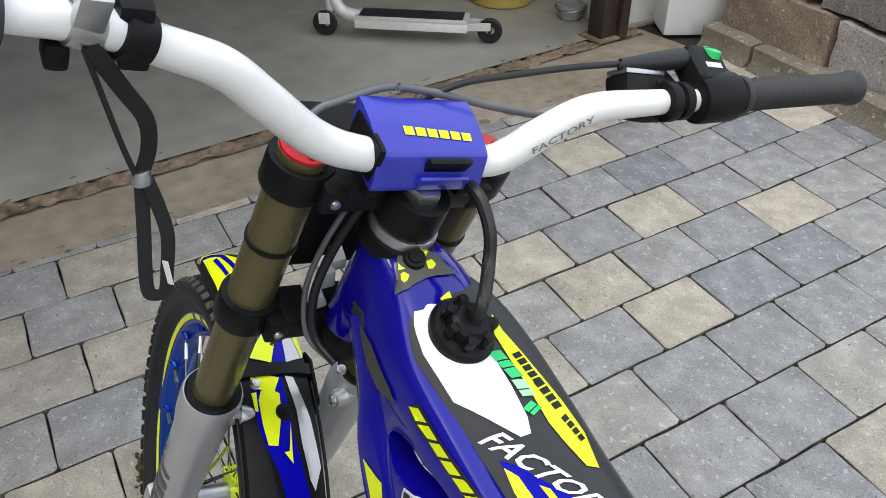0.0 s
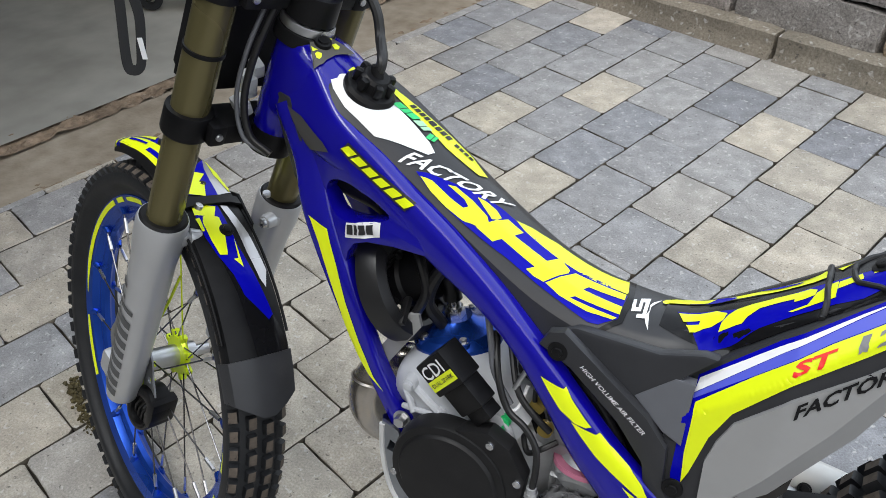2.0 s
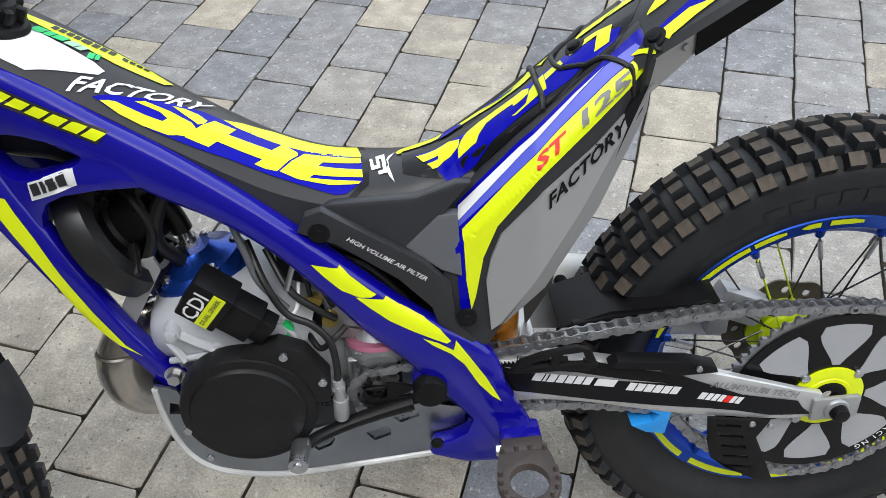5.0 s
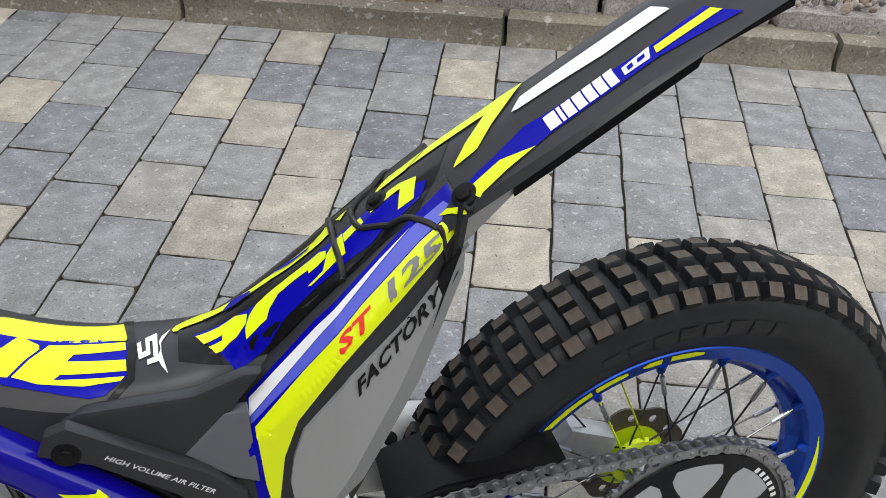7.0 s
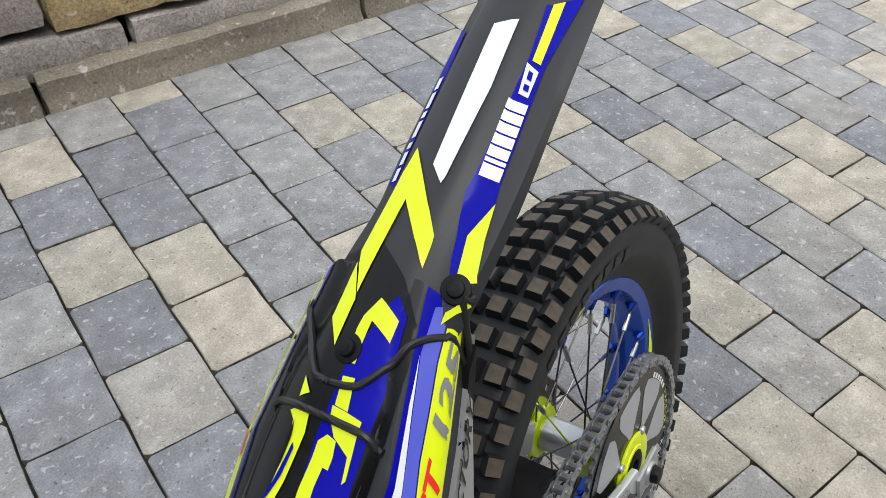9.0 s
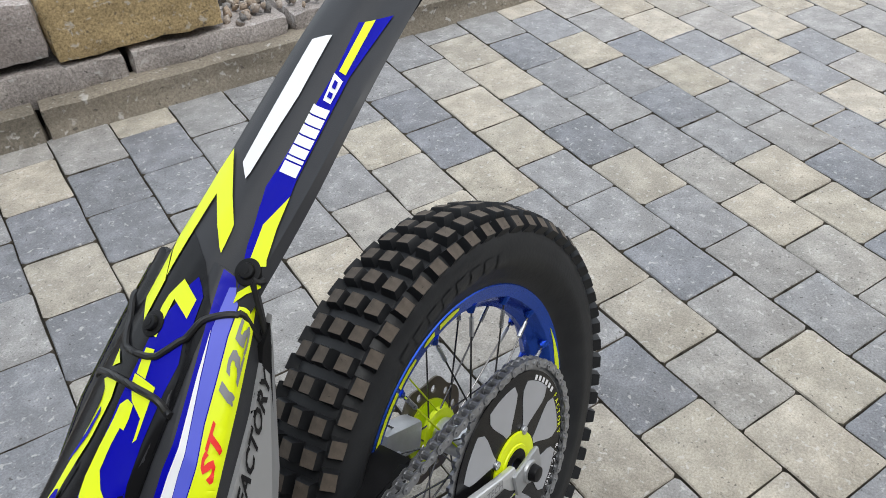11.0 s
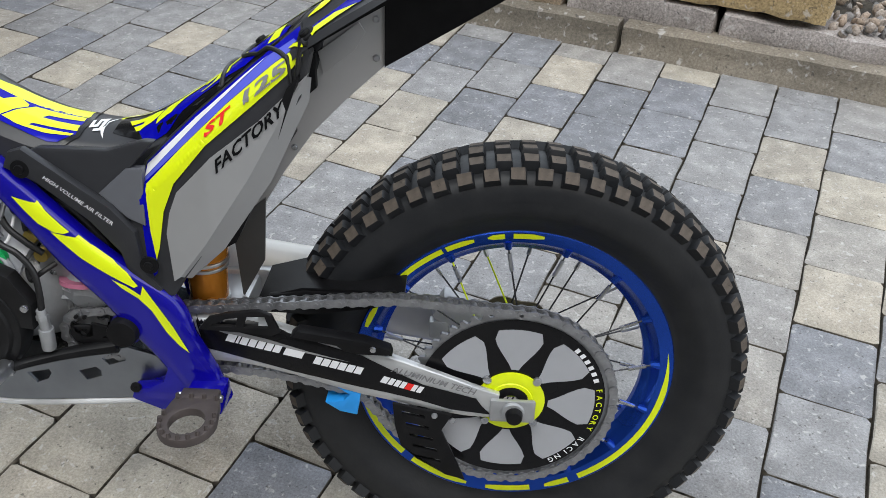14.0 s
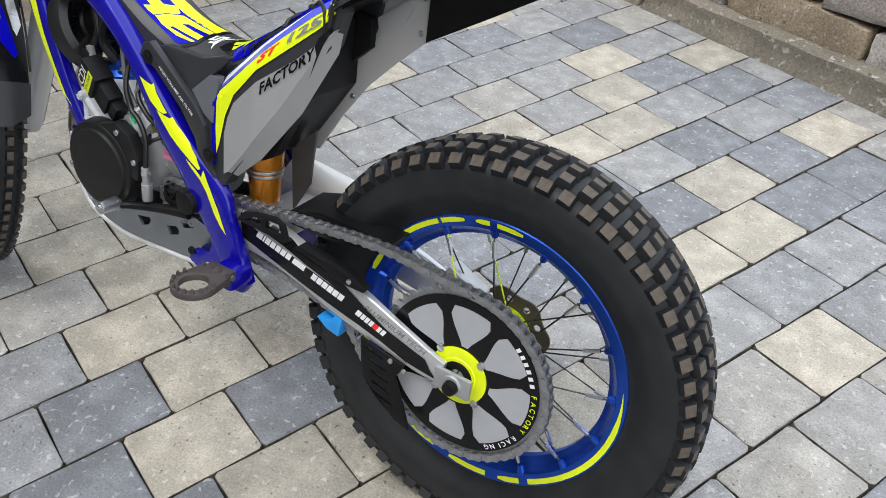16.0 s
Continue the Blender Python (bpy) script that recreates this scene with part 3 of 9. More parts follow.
APRON_A, APRON_D = Vector((-2.616, 0.243, 0)), Vector((0.285, 0.959, 0))
LIP_A, LIP_D = Vector((-2.931, 0.388, 0)), Vector((0.256, 0.967, 0))
apron = setting("apron", rough_grid([APRON_A - APRON_D * 3, LIP_A - LIP_D * 3.1, LIP_A + LIP_D * 2.75, APRON_A + APRON_D * 2.85], 10, 60, -0.004, 0.006, 3), APRON,
                "stained brown concrete strip before the garage floor", "concrete strip")
rub = rough_grid([LIP_A - LIP_D * 3.1 + Vector((0.07, -0.02, 0)), LIP_A - LIP_D * 3.1 - Vector((0.05, 0, 0)), LIP_A + LIP_D * 2.72 - Vector((0.05, 0, 0)), LIP_A + LIP_D * 2.72 + Vector((0.07, -0.02, 0))],
                 16, 260, 0.004, 0.017, 7, freq=22.0)
rim = rough_grid([APRON_A - APRON_D * 3 + Vector((0.012, 0, 0)), APRON_A - APRON_D * 3 - Vector((0.045, 0, 0)), APRON_A + APRON_D * 2.85 - Vector((0.045, 0, 0)), APRON_A + APRON_D * 2.85 + Vector((0.012, 0, 0))],
                 8, 260, -0.008, 0.014, 17, freq=26.0)
setting("apron_dirt", rim, RUBBLE, "brown dirt along the edge of the paving", "dirt")
setting("broken_lip", rub, RUBBLE, "crumbling rust-brown edge of the garage slab", "slab edge")
setting("garage_floor", rough_grid([LIP_A - LIP_D * 3.1, LIP_A - LIP_D * 3.1 - Vector((5, 0, 0)), LIP_A + LIP_D * 4.0 - Vector((5, 0, 0)), LIP_A + LIP_D * 4.0], 20, 40, 0.012, 0.004, 9, freq=3.0), SCREED,
        "worn smooth grey concrete garage floor", "floor")


def wall_box(name, a, b, thick, z0, z1, mat, label, away):
    """A wall from a to b on plan; its thickness goes to the side away."""
    a, b = Vector(a), Vector(b)
    t = (b - a).normalized()
    side = Vector((-t.y, t.x, 0))
    if side.dot(Vector(away)) < 0:
        side = -side
    m = Matrix.Translation((a + b) / 2 + side * thick / 2 + Vector((0, 0, (z0 + z1) / 2))) @ Matrix.Rotation(math.atan2(t.y, t.x), 4, "Z")
    return setting(name, rbox(((b - a).length, thick, z1 - z0), 0.012, m), mat, label, "wall")


# the garage: side and back walls, roof slab, front pier
LIP_P = LIP_A + LIP_D * 2.44
wall_box("wall_pier", LIP_P + Vector((0.0, 0.17, 0)), LIP_P + LIP_D * 0.50 + Vector((-0.02, 0.0, 0)), 0.30, -0.02, 2.5, LIMEWASH, "cream limewashed garage pier with a dirty foot", (-1, 0, 0))
wall_box("wall_pier_white", (-2.085, 3.03, 0), (-1.88, 3.22, 0), 0.42, 0.0, 2.5, PIER_WHITE, "white painted rough corner of the garage", (-1, 1, 0))
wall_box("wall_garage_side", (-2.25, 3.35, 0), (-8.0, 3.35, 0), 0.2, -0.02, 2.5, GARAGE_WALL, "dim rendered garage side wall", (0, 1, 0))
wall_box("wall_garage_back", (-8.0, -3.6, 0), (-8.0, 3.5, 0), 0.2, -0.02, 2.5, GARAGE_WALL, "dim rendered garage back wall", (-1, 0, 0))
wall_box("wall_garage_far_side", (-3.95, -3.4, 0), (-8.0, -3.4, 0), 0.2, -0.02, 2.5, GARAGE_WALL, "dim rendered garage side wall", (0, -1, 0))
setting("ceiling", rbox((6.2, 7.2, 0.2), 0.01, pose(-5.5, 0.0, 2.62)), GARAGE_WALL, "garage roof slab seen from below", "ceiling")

post = empty("door_post", Matrix.Translation(LIP_P + Vector((0.03, 0.09, 0))) @ Matrix.Rotation(math.atan2(LIP_D.y, LIP_D.x), 4, "Z"))
tagged(post, "dark brown steel garage door post with rusty foot", "post", kind="structure")
bm = rbox((0.14, 0.09, 2.5), 0.006, pose(0, 0, 1.25))
join(bm, rbox((0.05, 0.03, 2.5), 0.004, pose(0.045, -0.055, 1.25)))
part("channel", bm, POST_STEEL, post)
part("foot_plate", rbox((0.2, 0.14, 0.012), 0.003, pose(0, 0, 0.016)), RUBBLE, post, "rusted steel foot plate")


# ---- kerb and granite wall ----
def rough_block(length, depth, height, seed, amp=0.008, cut=7, top_lean=0.0):
    """A hewn block, its lower front left corner at the origin, x along, y inward."""
    bm = bmesh.new()
    nx, ny, nz = max(2, int(cut * length / 0.3)), max(2, int(cut * depth / 0.3)), max(2, int(cut * height / 0.3))
    bmesh.ops.create_cube(bm, size=1.0)
    bmesh.ops.translate(bm, verts=bm.verts[:], vec=(0.5, 0.5, 0.5))
    for axis, n in ((0, nx), (1, ny), (2, nz)):
        for k in range(1, n):
            no = [0, 0, 0]
            no[axis] = 1
            co = [0, 0, 0]
            co[axis] = k / n
            bmesh.ops.bisect_plane(bm, geom=bm.verts[:] + bm.edges[:] + bm.faces[:], plane_co=co, plane_no=no)
    for v in bm.verts:
        p = Vector((v.co.x * length, v.co.y * depth, v.co.z * height))
        edge = sum(1 for c in v.co if c < 0.001 or c > 0.999)
        shift = Vector([noise.fractal(p * 9 + Vector((seed * 3.1 + k * 7, seed, k)), 1.0, 2.0, 3) for k in range(3)]) * amp
        if edge >= 2:
            centre = Vector((length / 2, depth / 2, height / 2))
            shift += (centre - p).normalized() * amp * 0.9
        v.co = p + shift
        v.co.z += top_lean * v.co.x * (v.co.z / height)
    return bm


kerb = empty("kerb")
tagged(kerb, "weathered brown kerb stones along the paving", "kerb", kind="structure")
cuts = [-2.95, -2.65, -1.52, -0.345, 0.77, 1.9, 3.0, 4.1]
for i, (a, b) in enumerate(zip(cuts, cuts[1:])):
    bm = rough_block(b - a - 0.008, 0.13, 0.30, i + 1, 0.005, cut=9)
    for v in bm.verts:
        if v.co.z > 0.22 and v.co.y < 0.03:
            v.co.y += 0.022
            v.co.z -= 0.006
    part("kerb_stone", bm, KERB, kerb, m=Matrix.Translation(on_plan(a, 0, -0.2)) @ Matrix.Rotation(YAW, 4, "Z"), angle=50)


def course_top(s):
    return 0.172 - 0.052 * s if s < 0 else 0.172 - 0.02 * s


retaining = empty("wall_retaining")
tagged(retaining, "dry-laid wall of hewn speckled granite blocks", "wall", kind="structure")
low = [-2.92, -2.345, -1.76, -1.175, -0.59, -0.02, 0.56, 1.14, 1.72, 2.3]
for i, (a, b) in enumerate(zip(low, low[1:])):
    bm = rough_block(b - a - 0.012, 0.26, course_top(a) - 0.06, 20 + i, 0.010, cut=10, top_lean=(course_top(b) - course_top(a)) / (b - a))
    part("granite_block", bm, GRANITE_BROWN if i in (0, 3) else GRANITE, retaining, m=Matrix.Translation(on_plan(a, -0.095, 0.06)) @ Matrix.Rotation(YAW, 4, "Z"), angle=50)
high = [-2.98, -2.46, -1.955, -1.38, -0.81, -0.24, 0.335]
for i, (a, b) in enumerate(zip(high, high[1:])):
    z = course_top(a) + 0.006
    bm = rough_block(b - a - 0.012, 0.24, 0.21, 50 + i, 0.010, cut=10, top_lean=-0.052)
    part("granite_block", bm, GRANITE_YELLOW if i == 5 else (GRANITE_BROWN if i == 0 else GRANITE), retaining, m=Matrix.Translation(on_plan(a, -0.105, z)) @ Matrix.Rotation(YAW, 4, "Z"), angle=50)

# the gravel bed behind the wall
bed = rough_grid([on_plan(-3.2, -0.3), on_plan(4.5, -0.3), on_plan(4.5, -4), on_plan(-3.2, -4)], 40, 20, 0.13, 0.02, 12)
for v in bed.verts:
    v.co.z += max(0, 0.24 - 0.09 * (v.co.x + 1.0)) if v.co.x < 1.4 else 0
setting("gravel_bed", bed, EARTH, "earth bed held behind the granite wall", "ground")
rg = random.Random(5)
bm = bmesh.new()
for k in range(700):
    s, d = rg.uniform(0.34, 1.9), -rg.uniform(0.12, 0.75)
    p = on_plan(s, d, 0.175 + rg.uniform(-0.005, 0.02))
    r = rg.uniform(0.012, 0.028)
    one = bmesh.new()
    bmesh.ops.create_icosphere(one, subdivisions=1, radius=r)
    for v in one.verts:
        v.co *= rg.uniform(0.7, 1.15)
    join(bm, one, Matrix.Translation(p) @ Euler((rg.uniform(0, 3), rg.uniform(0, 3), rg.uniform(0, 3))).to_matrix().to_4x4() @ Matrix.Diagonal((1, rg.uniform(0.6, 1), rg.uniform(0.4, 0.8), 1)))
tagged(new("gravel", finish(bm, "gravel", GRAVEL, 60)), "loose angular brown and grey gravel behind the wall", "gravel", kind="stuff")


# ---- things in the garage ----
def scooter():
    root = empty("kick_scooter", Matrix.Translation((-2.90, 2.225, 0.0)) @ Matrix.Rotation(radians(33), 4, "Z"))
    tagged(root, "scratched white stunt scooter standing on the garage floor", "scooter")
    z = 0.085
    bm = rbox((0.50, 0.115, 0.018), 0.005, pose(0, 0, z + 0.035))
    join(bm, rbox((0.50, 0.014, 0.045), 0.005, pose(0, -0.052, z + 0.012, -18)))
    join(bm, rbox((0.50, 0.014, 0.045), 0.005, pose(0, 0.052, z + 0.012, 18)))
    join(bm, rbox((0.50, 0.07, 0.014), 0.004, pose(0, 0, z - 0.008)))
    for sy in (-1, 1):
        join(bm, rbox((0.12, 0.013, 0.034), 0.004, pose(0.29, sy * 0.028, z + 0.01, 0, 0, -sy * 6)))
    join(bm, sweep([(-0.24, 0, z + 0.02), (-0.32, 0, z + 0.05), (-0.37, 0, z + 0.14)], [0.032, 0.027, 0.024], 14))
    part("deck", bm, SCOOTER_PAINT, root, "scratched white alloy deck")
    part("grip_tape", rbox((0.46, 0.10, 0.002), 0, pose(0, 0, z + 0.046)), DARK_STICKER, root, "black grip tape")
    bm = cyl((-0.37, 0, z + 0.05), (-0.40, 0, 0.60), 0.018, 0.018, 16)
    join(bm, cyl((-0.402, -0.25, 0.60), (-0.402, 0.25, 0.60), 0.016, None, 16))
    part("handlebar", bm, SCOOTER_PAINT, root)
    for x in (0.345, -0.40):
        bm = lathe([(0.022, -0.011), (0.048, -0.012), (0.055, -0.006), (0.055, 0.006), (0.048, 0.012), (0.022, 0.011)], 32, closed=True)
        join(bm, cyl((0, -0.03, 0), (0, 0.03, 0), 0.008, None, 12))
        part("wheel", bm, RUBBER, root, "black scooter wheel", m=pose(x, 0, 0.072))
    bm = mirrored(rbox((0.05, 0.010, 0.05), 0.003, pose(-0.395, -0.026, 0.10)))
    part("fork", bm, SCOOTER_PAINT, root)


scooter()


def bucket(name, x, y, r0, r1, h, mat, label):
    root = empty(name, Matrix.Translation((x, y, 0.016)))
    tagged(root, label, "bucket")
    prof = [(0.001, 0.0), (r0, 0.0), (r0 + 0.003, 0.006), (r1, h - 0.02), (r1 + 0.007, h - 0.016), (r1 + 0.007, h), (r1 - 0.004, h), (r0 - 0.003, 0.008), (0.001, 0.008)]
    bm = lathe(prof, 40)
    bm.transform(Matrix.Rotation(radians(90), 4, "X"))
    part("body", bm, mat, root)
    part("bail_handle", sweep([(-r1, 0, h * 0.9), (-r1 * 0.9, -r1 * 0.7, h * 0.75), (0, -r1 * 1.05, h * 0.65), (r1 * 0.9, -r1 * 0.7, h * 0.75), (r1, 0, h * 0.9)], 0.003, 8), STEEL, root)


bucket("yellow_tub", -2.93, 2.92, 0.15, 0.16, 0.30, TUB_YELLOW, "yellowed round plastic tub on the garage floor")
bucket("white_bucket", -2.75, 3.20, 0.11, 0.13, 0.28, TUB_WHITE, "white plastic bucket on the garage floor")
bucket("small_tub", -2.52, 2.92, 0.05, 0.065, 0.07, TUB_CLEAR, "small cloudy plastic tub by the door post")

# plain unseen wall, added behind the camera to darken reflections and sky light
UNSEEN_WALL = material("dim_unseen_wall", (0.26, 0.245, 0.22), 0.9, vary=0.2, scale=4, bump=0.3, bump_scale=40)
setting("wall_unseen", rbox((16.0, 0.25, 4.2), 0, Matrix.Translation(on_plan(0.5, 5.9, 2.08)) @ Matrix.Rotation(YAW, 4, "Z")), UNSEEN_WALL, "plain rendered house wall across the yard", "wall")


# ---- the trials motorcycle: x to its rear, y to its right, z up, leaning to its right ----
bike = empty("trials_motorcycle", pose(0, 0, -0.007, -9.65, 0, 0))
tagged(bike, "blue and fluorescent yellow trials motorcycle leaning on the paving", "motorcycle")
AXLE = Vector((0, 0, 0.3386))
STEER = pose(-0.972, 0, 0.955, 0, 22.8, 0) @ pose(0, 0, 0, 0, 0, -19)
FRONT_AXLE = Vector((-0.070, 0, -0.690))
FRONT_WHEEL = pose(-1.3128, 0.0071, 0.3384, 0, 22.8, 0) @ pose(0, 0, 0, 0, 0, -24.55)


def knob_mesh(a, b, h, seed, name):
    """A worn tread block: a along the row, b across it, with a cracked brown top."""
    rr = random.Random(seed)
    bm = bmesh.new()
    rings = []
    for k, z in ((1.14, -0.004), (1.0, h * 0.80), (0.90, h)):
        rings.append([bm.verts.new((sx * a / 2 * k + rr.uniform(-0.0006, 0.0006), sy * b / 2 * k + rr.uniform(-0.0006, 0.0006), z)) for sx, sy in ((-1, -1), (1, -1), (1, 1), (-1, 1))])
    for p, q in zip(rings, rings[1:]):
        for k in range(4):
            bm.faces.new((p[k], p[(k + 1) % 4], q[(k + 1) % 4], q[k]))
    bm.faces.new(rings[-1])
    me = finish(bm, name, KNOB, 40)
    me.materials.append(RUBBER)
    for q in me.polygons:
        q.material_index = 0 if q.normal.z > 0.75 else 1
    return me


def whiskers(parent, places, seed):
    """Fine rubber hairs left by the mould."""
    rr = random.Random(seed)
    bm = bmesh.new()
    for p, d in places:
        side = d.orthogonal().normalized() * 0.00045
        tip = p + d * rr.uniform(0.005, 0.011) + Vector((rr.uniform(-1, 1), rr.uniform(-1, 1), rr.uniform(-1, 1))) * 0.002
        vs = [bm.verts.new(p + side), bm.verts.new(p - side * 0.5 + d.cross(side) * 0.9), bm.verts.new(p - side * 0.5 - d.cross(side) * 0.9)]
        t = bm.verts.new(tip)
        for k in range(3):
            bm.faces.new((vs[k], vs[(k + 1) % 3], t))
    ob = part("mould_hairs", bm, RUBBER, parent)
    tagged(ob, kind="stuff")


def build_wheel(name, m, crown, width, flange, knobs, rows, cols, label, hub_r, hub_half, spokes=32):
    """cols: (y, angle, length across) of the blocks, from the middle out. Turns about its own y axis."""
    body = crown - 0.012
    hw = width / 2
    rim_half = hw * 0.52
    prof = [(flange, rim_half + 0.001), (flange - 0.003, rim_half + 0.004), (flange - 0.021, rim_half - 0.001), (flange - 0.026, rim_half - 0.008),
            (flange - 0.030, rim_half * 0.45), (flange - 0.034, 0.010), (flange - 0.040, 0.005)]
    prof = prof + [(r, -y) for r, y in reversed(prof)]
    prof += [(flange - 0.012, -rim_half + 0.005), (flange - 0.012, rim_half - 0.005)]
    bm = lathe(prof, 96, closed=True)
    for i in range(spokes):
        a = 2 * math.pi * (i + 0.5) / spokes
        y = (1 if i % 2 else -1) * (rim_half - 0.006)
        c = Vector((math.cos(a), 0, math.sin(a)))
        join(bm, cyl(c * (flange - 0.020) + Vector((0, y, 0)), c * (flange - 0.033) + Vector((0, y * 0.92, 0)), 0.0075, 0.005, 10))
    wheel = part(name, bm, RIM_BLUE, bike, label, m)

    tp = [(flange - 0.006, rim_half + 0.001), (flange + 0.006, rim_half + 0.006), (flange + (body - flange) * 0.35, hw * 0.95), (flange + (body - flange) * 0.55, hw),
          (flange + (body - flange) * 0.74, hw * 0.97), (flange + (body - flange) * 0.88, hw * 0.82), (flange + (body - flange) * 0.96, hw * 0.55), (body, 0.0)]
    tp = smooth_path(tp, 4)
    tp = [tuple(p) for p in tp] + [(p[0], -p[1]) for p in reversed(tp[:-1])]
    tyre = lathe(tp, 120)
    tree = BVHTree.FromBMesh(tyre)
    part("tyre", tyre, RUBBER, wheel, "black block-tread trials tyre")

    hairs = []
    rr = random.Random(len(name))
    for r in range(rows):
        for c, (y, shift, across) in enumerate(cols):
            a = 2 * math.pi * (r + shift) / rows
            d = Vector((math.cos(a), 0, math.sin(a)))
            hit, normal, _, _ = tree.ray_cast(d * (crown + 0.05) + Vector((0, y * 1.35, 0)), (-d - Vector((0, y / crown * 1.9, 0))).normalized())
            if hit is None:
                continue
            if normal.dot(d) < 0:
                normal = -normal
            along = Vector((-math.sin(a), 0, math.cos(a)))
            across_v = normal.cross(along).normalized()
            mm = Matrix((along, across_v, normal)).transposed().to_4x4()
            mm.translation = hit
            shared("tread_block", knobs[(r + c) % len(knobs)][0 if abs(y) < hw * 0.6 else 1], wheel, mm)
            if abs(y) > hw * 0.3:
                for _ in range(2):
                    hairs.append((hit + normal * 0.008 + across_v * rr.uniform(-0.006, 0.006) + along * rr.uniform(-0.008, 0.008), (normal + across_v * rr.uniform(-0.5, 0.5) + along * rr.uniform(-0.3, 0.3)).normalized()))
    whiskers(wheel, hairs, rows)

    L0 = hub_r
    for i in range(spokes):
        a = 2 * math.pi * (i + 0.5) / spokes
        sgn = 1 if i % 2 else -1
        lead = radians(34) * (1 if (i // 2) % 2 else -1)
        p1 = Vector((math.cos(a) * (flange - 0.030), sgn * (rim_half - 0.006), math.sin(a) * (flange - 0.030)))
        p0 = Vector((math.cos(a + lead) * L0, sgn * hub_half, math.sin(a + lead) * L0))
        d = (p1 - p0).normalized()
        part("spoke", cyl(p0, p1, 0.00135, None, 6), YELLOW_PAINT if i in (9, 10) else SPOKE_STEEL, wheel)
        part("nipple", cyl(p1 - d * 0.036, p1 - d * 0.010, 0.0033, 0.0030, 8), STEEL, wheel)
    return wheel, tree


rear_knobs = [(knob_mesh(0.0205, 0.0195, 0.0125, k, "tread_block"), knob_mesh(0.0200, 0.0175, 0.0125, 40 + k, "tread_block")) for k in range(3)]
front_knobs = [(knob_mesh(0.0185, 0.0130, 0.0085, 80 + k, "tread_block"), knob_mesh(0.0175, 0.0125, 0.0085, 90 + k, "tread_block")) for k in range(3)]
rear_cols = [(-0.050, 0.5, 1), (-0.0285, 0.0, 1), (0.0, 0.0, 1), (0.0285, 0.0, 1), (0.050, 0.5, 1)]
front_cols = [(-0.036, 0.5, 1), (-0.0125, 0.0, 1), (0.0125, 0.5, 1), (0.036, 0.0, 1)]
rear_wheel, rear_tree = build_wheel("rear_wheel", Matrix.Translation((0.006, 0.025, 0.3375)), 0.3385, 0.112, 0.234, rear_knobs, 60, rear_cols, "blue anodised rear rim with yellow rim stickers", 0.032, 0.034)
front_wheel, front_tree = build_wheel("front_wheel", FRONT_WHEEL, 0.342, 0.084, 0.284, front_knobs, 74, front_cols, "blue anodised front rim with yellow rim stickers", 0.030, 0.030)


def arc_strip(r0, r1, a0, a1, y, n=None, taper0=1.0, taper1=1.0):
    """A strip on a wheel's side between two angles (degrees)."""
    n = n or max(3, int(abs(a1 - a0) / 4))
    inner, outer = [], []
    for k in range(n + 1):
        a = radians(a0 + (a1 - a0) * k / n)
        t = k / n
        w = (taper0 + (1 - taper0) * min(1, t * 4)) * (taper1 + (1 - taper1) * min(1, (1 - t) * 4))
        mid = (r0 + r1) / 2
        h = (r1 - r0) / 2 * w
        inner.append((math.cos(a) * (mid - h), math.sin(a) * (mid - h)))
        outer.append((math.cos(a) * (mid + h), math.sin(a) * (mid + h)))
    bm = bmesh.new()
    vi = [bm.verts.new((x, y, z)) for x, z in inner]
    vo = [bm.verts.new((x, y, z)) for x, z in outer]
    for k in range(n):
        bm.faces.new((vi[k], vi[k + 1], vo[k + 1], vo[k]))
    bmesh.ops.recalc_face_normals(bm, faces=bm.faces[:])
    return bm


def rim_stickers(wheel, flange, half, arcs):
    for y in (-half - 0.0055, half + 0.0055):
        for a0, a1, t0, t1 in arcs:
            bm = arc_strip(flange - 0.0140, flange - 0.0055, a0, a1, y, taper0=t0, taper1=t1)
            for v in bm.verts:
                r = math.hypot(v.co.x, v.co.z)
                v.co.y = math.copysign(half + 0.0046 - (flange - 0.003 - r) * 0.27, y)
            part("rim_sticker", bm, YELLOW, wheel, "fluorescent yellow rim sticker")


REAR_HALF = 0.056 * 0.52
FRONT_HALF = 0.042 * 0.52
rim_stickers(rear_wheel, 0.234, REAR_HALF, [(119, 143.5, 1, 1), (107.3, 117.6, 0.6, 1), (96.7, 102.6, 1, 0.3), (83.2, 93.8, 0.5, 1), (-58.8, 12, 1, 0.05), (-73, -63, 0.5, 1), (-97, -79, 0.6, 1), (152, 162, 0.6, 0.6), (178, 225, 0.3, 1), (230, 255, 1, 0.5)])
rim_stickers(front_wheel, 0.284, FRONT_HALF, [(118, 131, 1, 0.6), (134, 140, 1, 1), (143, 200, 1, 0.2), (-62, 0, 0.2, 1), (12, 40, 1, 0.3), (210, 235, 0.5, 1)])

# faint raised marks on the tyre wall
for k in range(8):
    bm = arc_strip(0.262, 0.284, 113.5 - k * 6.1, 109.0 - k * 6.1, -0.0562)
    bmesh.ops.subdivide_edges(bm, edges=bm.edges[:], cuts=3, use_grid_fill=True)
    for v in bm.verts:
        r = math.hypot(v.co.x, v.co.z)
        hit, normal, _, _ = rear_tree.ray_cast(Vector((v.co.x, -0.2, v.co.z)), Vector((0, 1, 0)))
        if hit:
            v.co.y = hit.y - 0.0013
    part("sidewall_mark", bm, RUBBER, rear_wheel, "faint raised mark on the tyre wall")

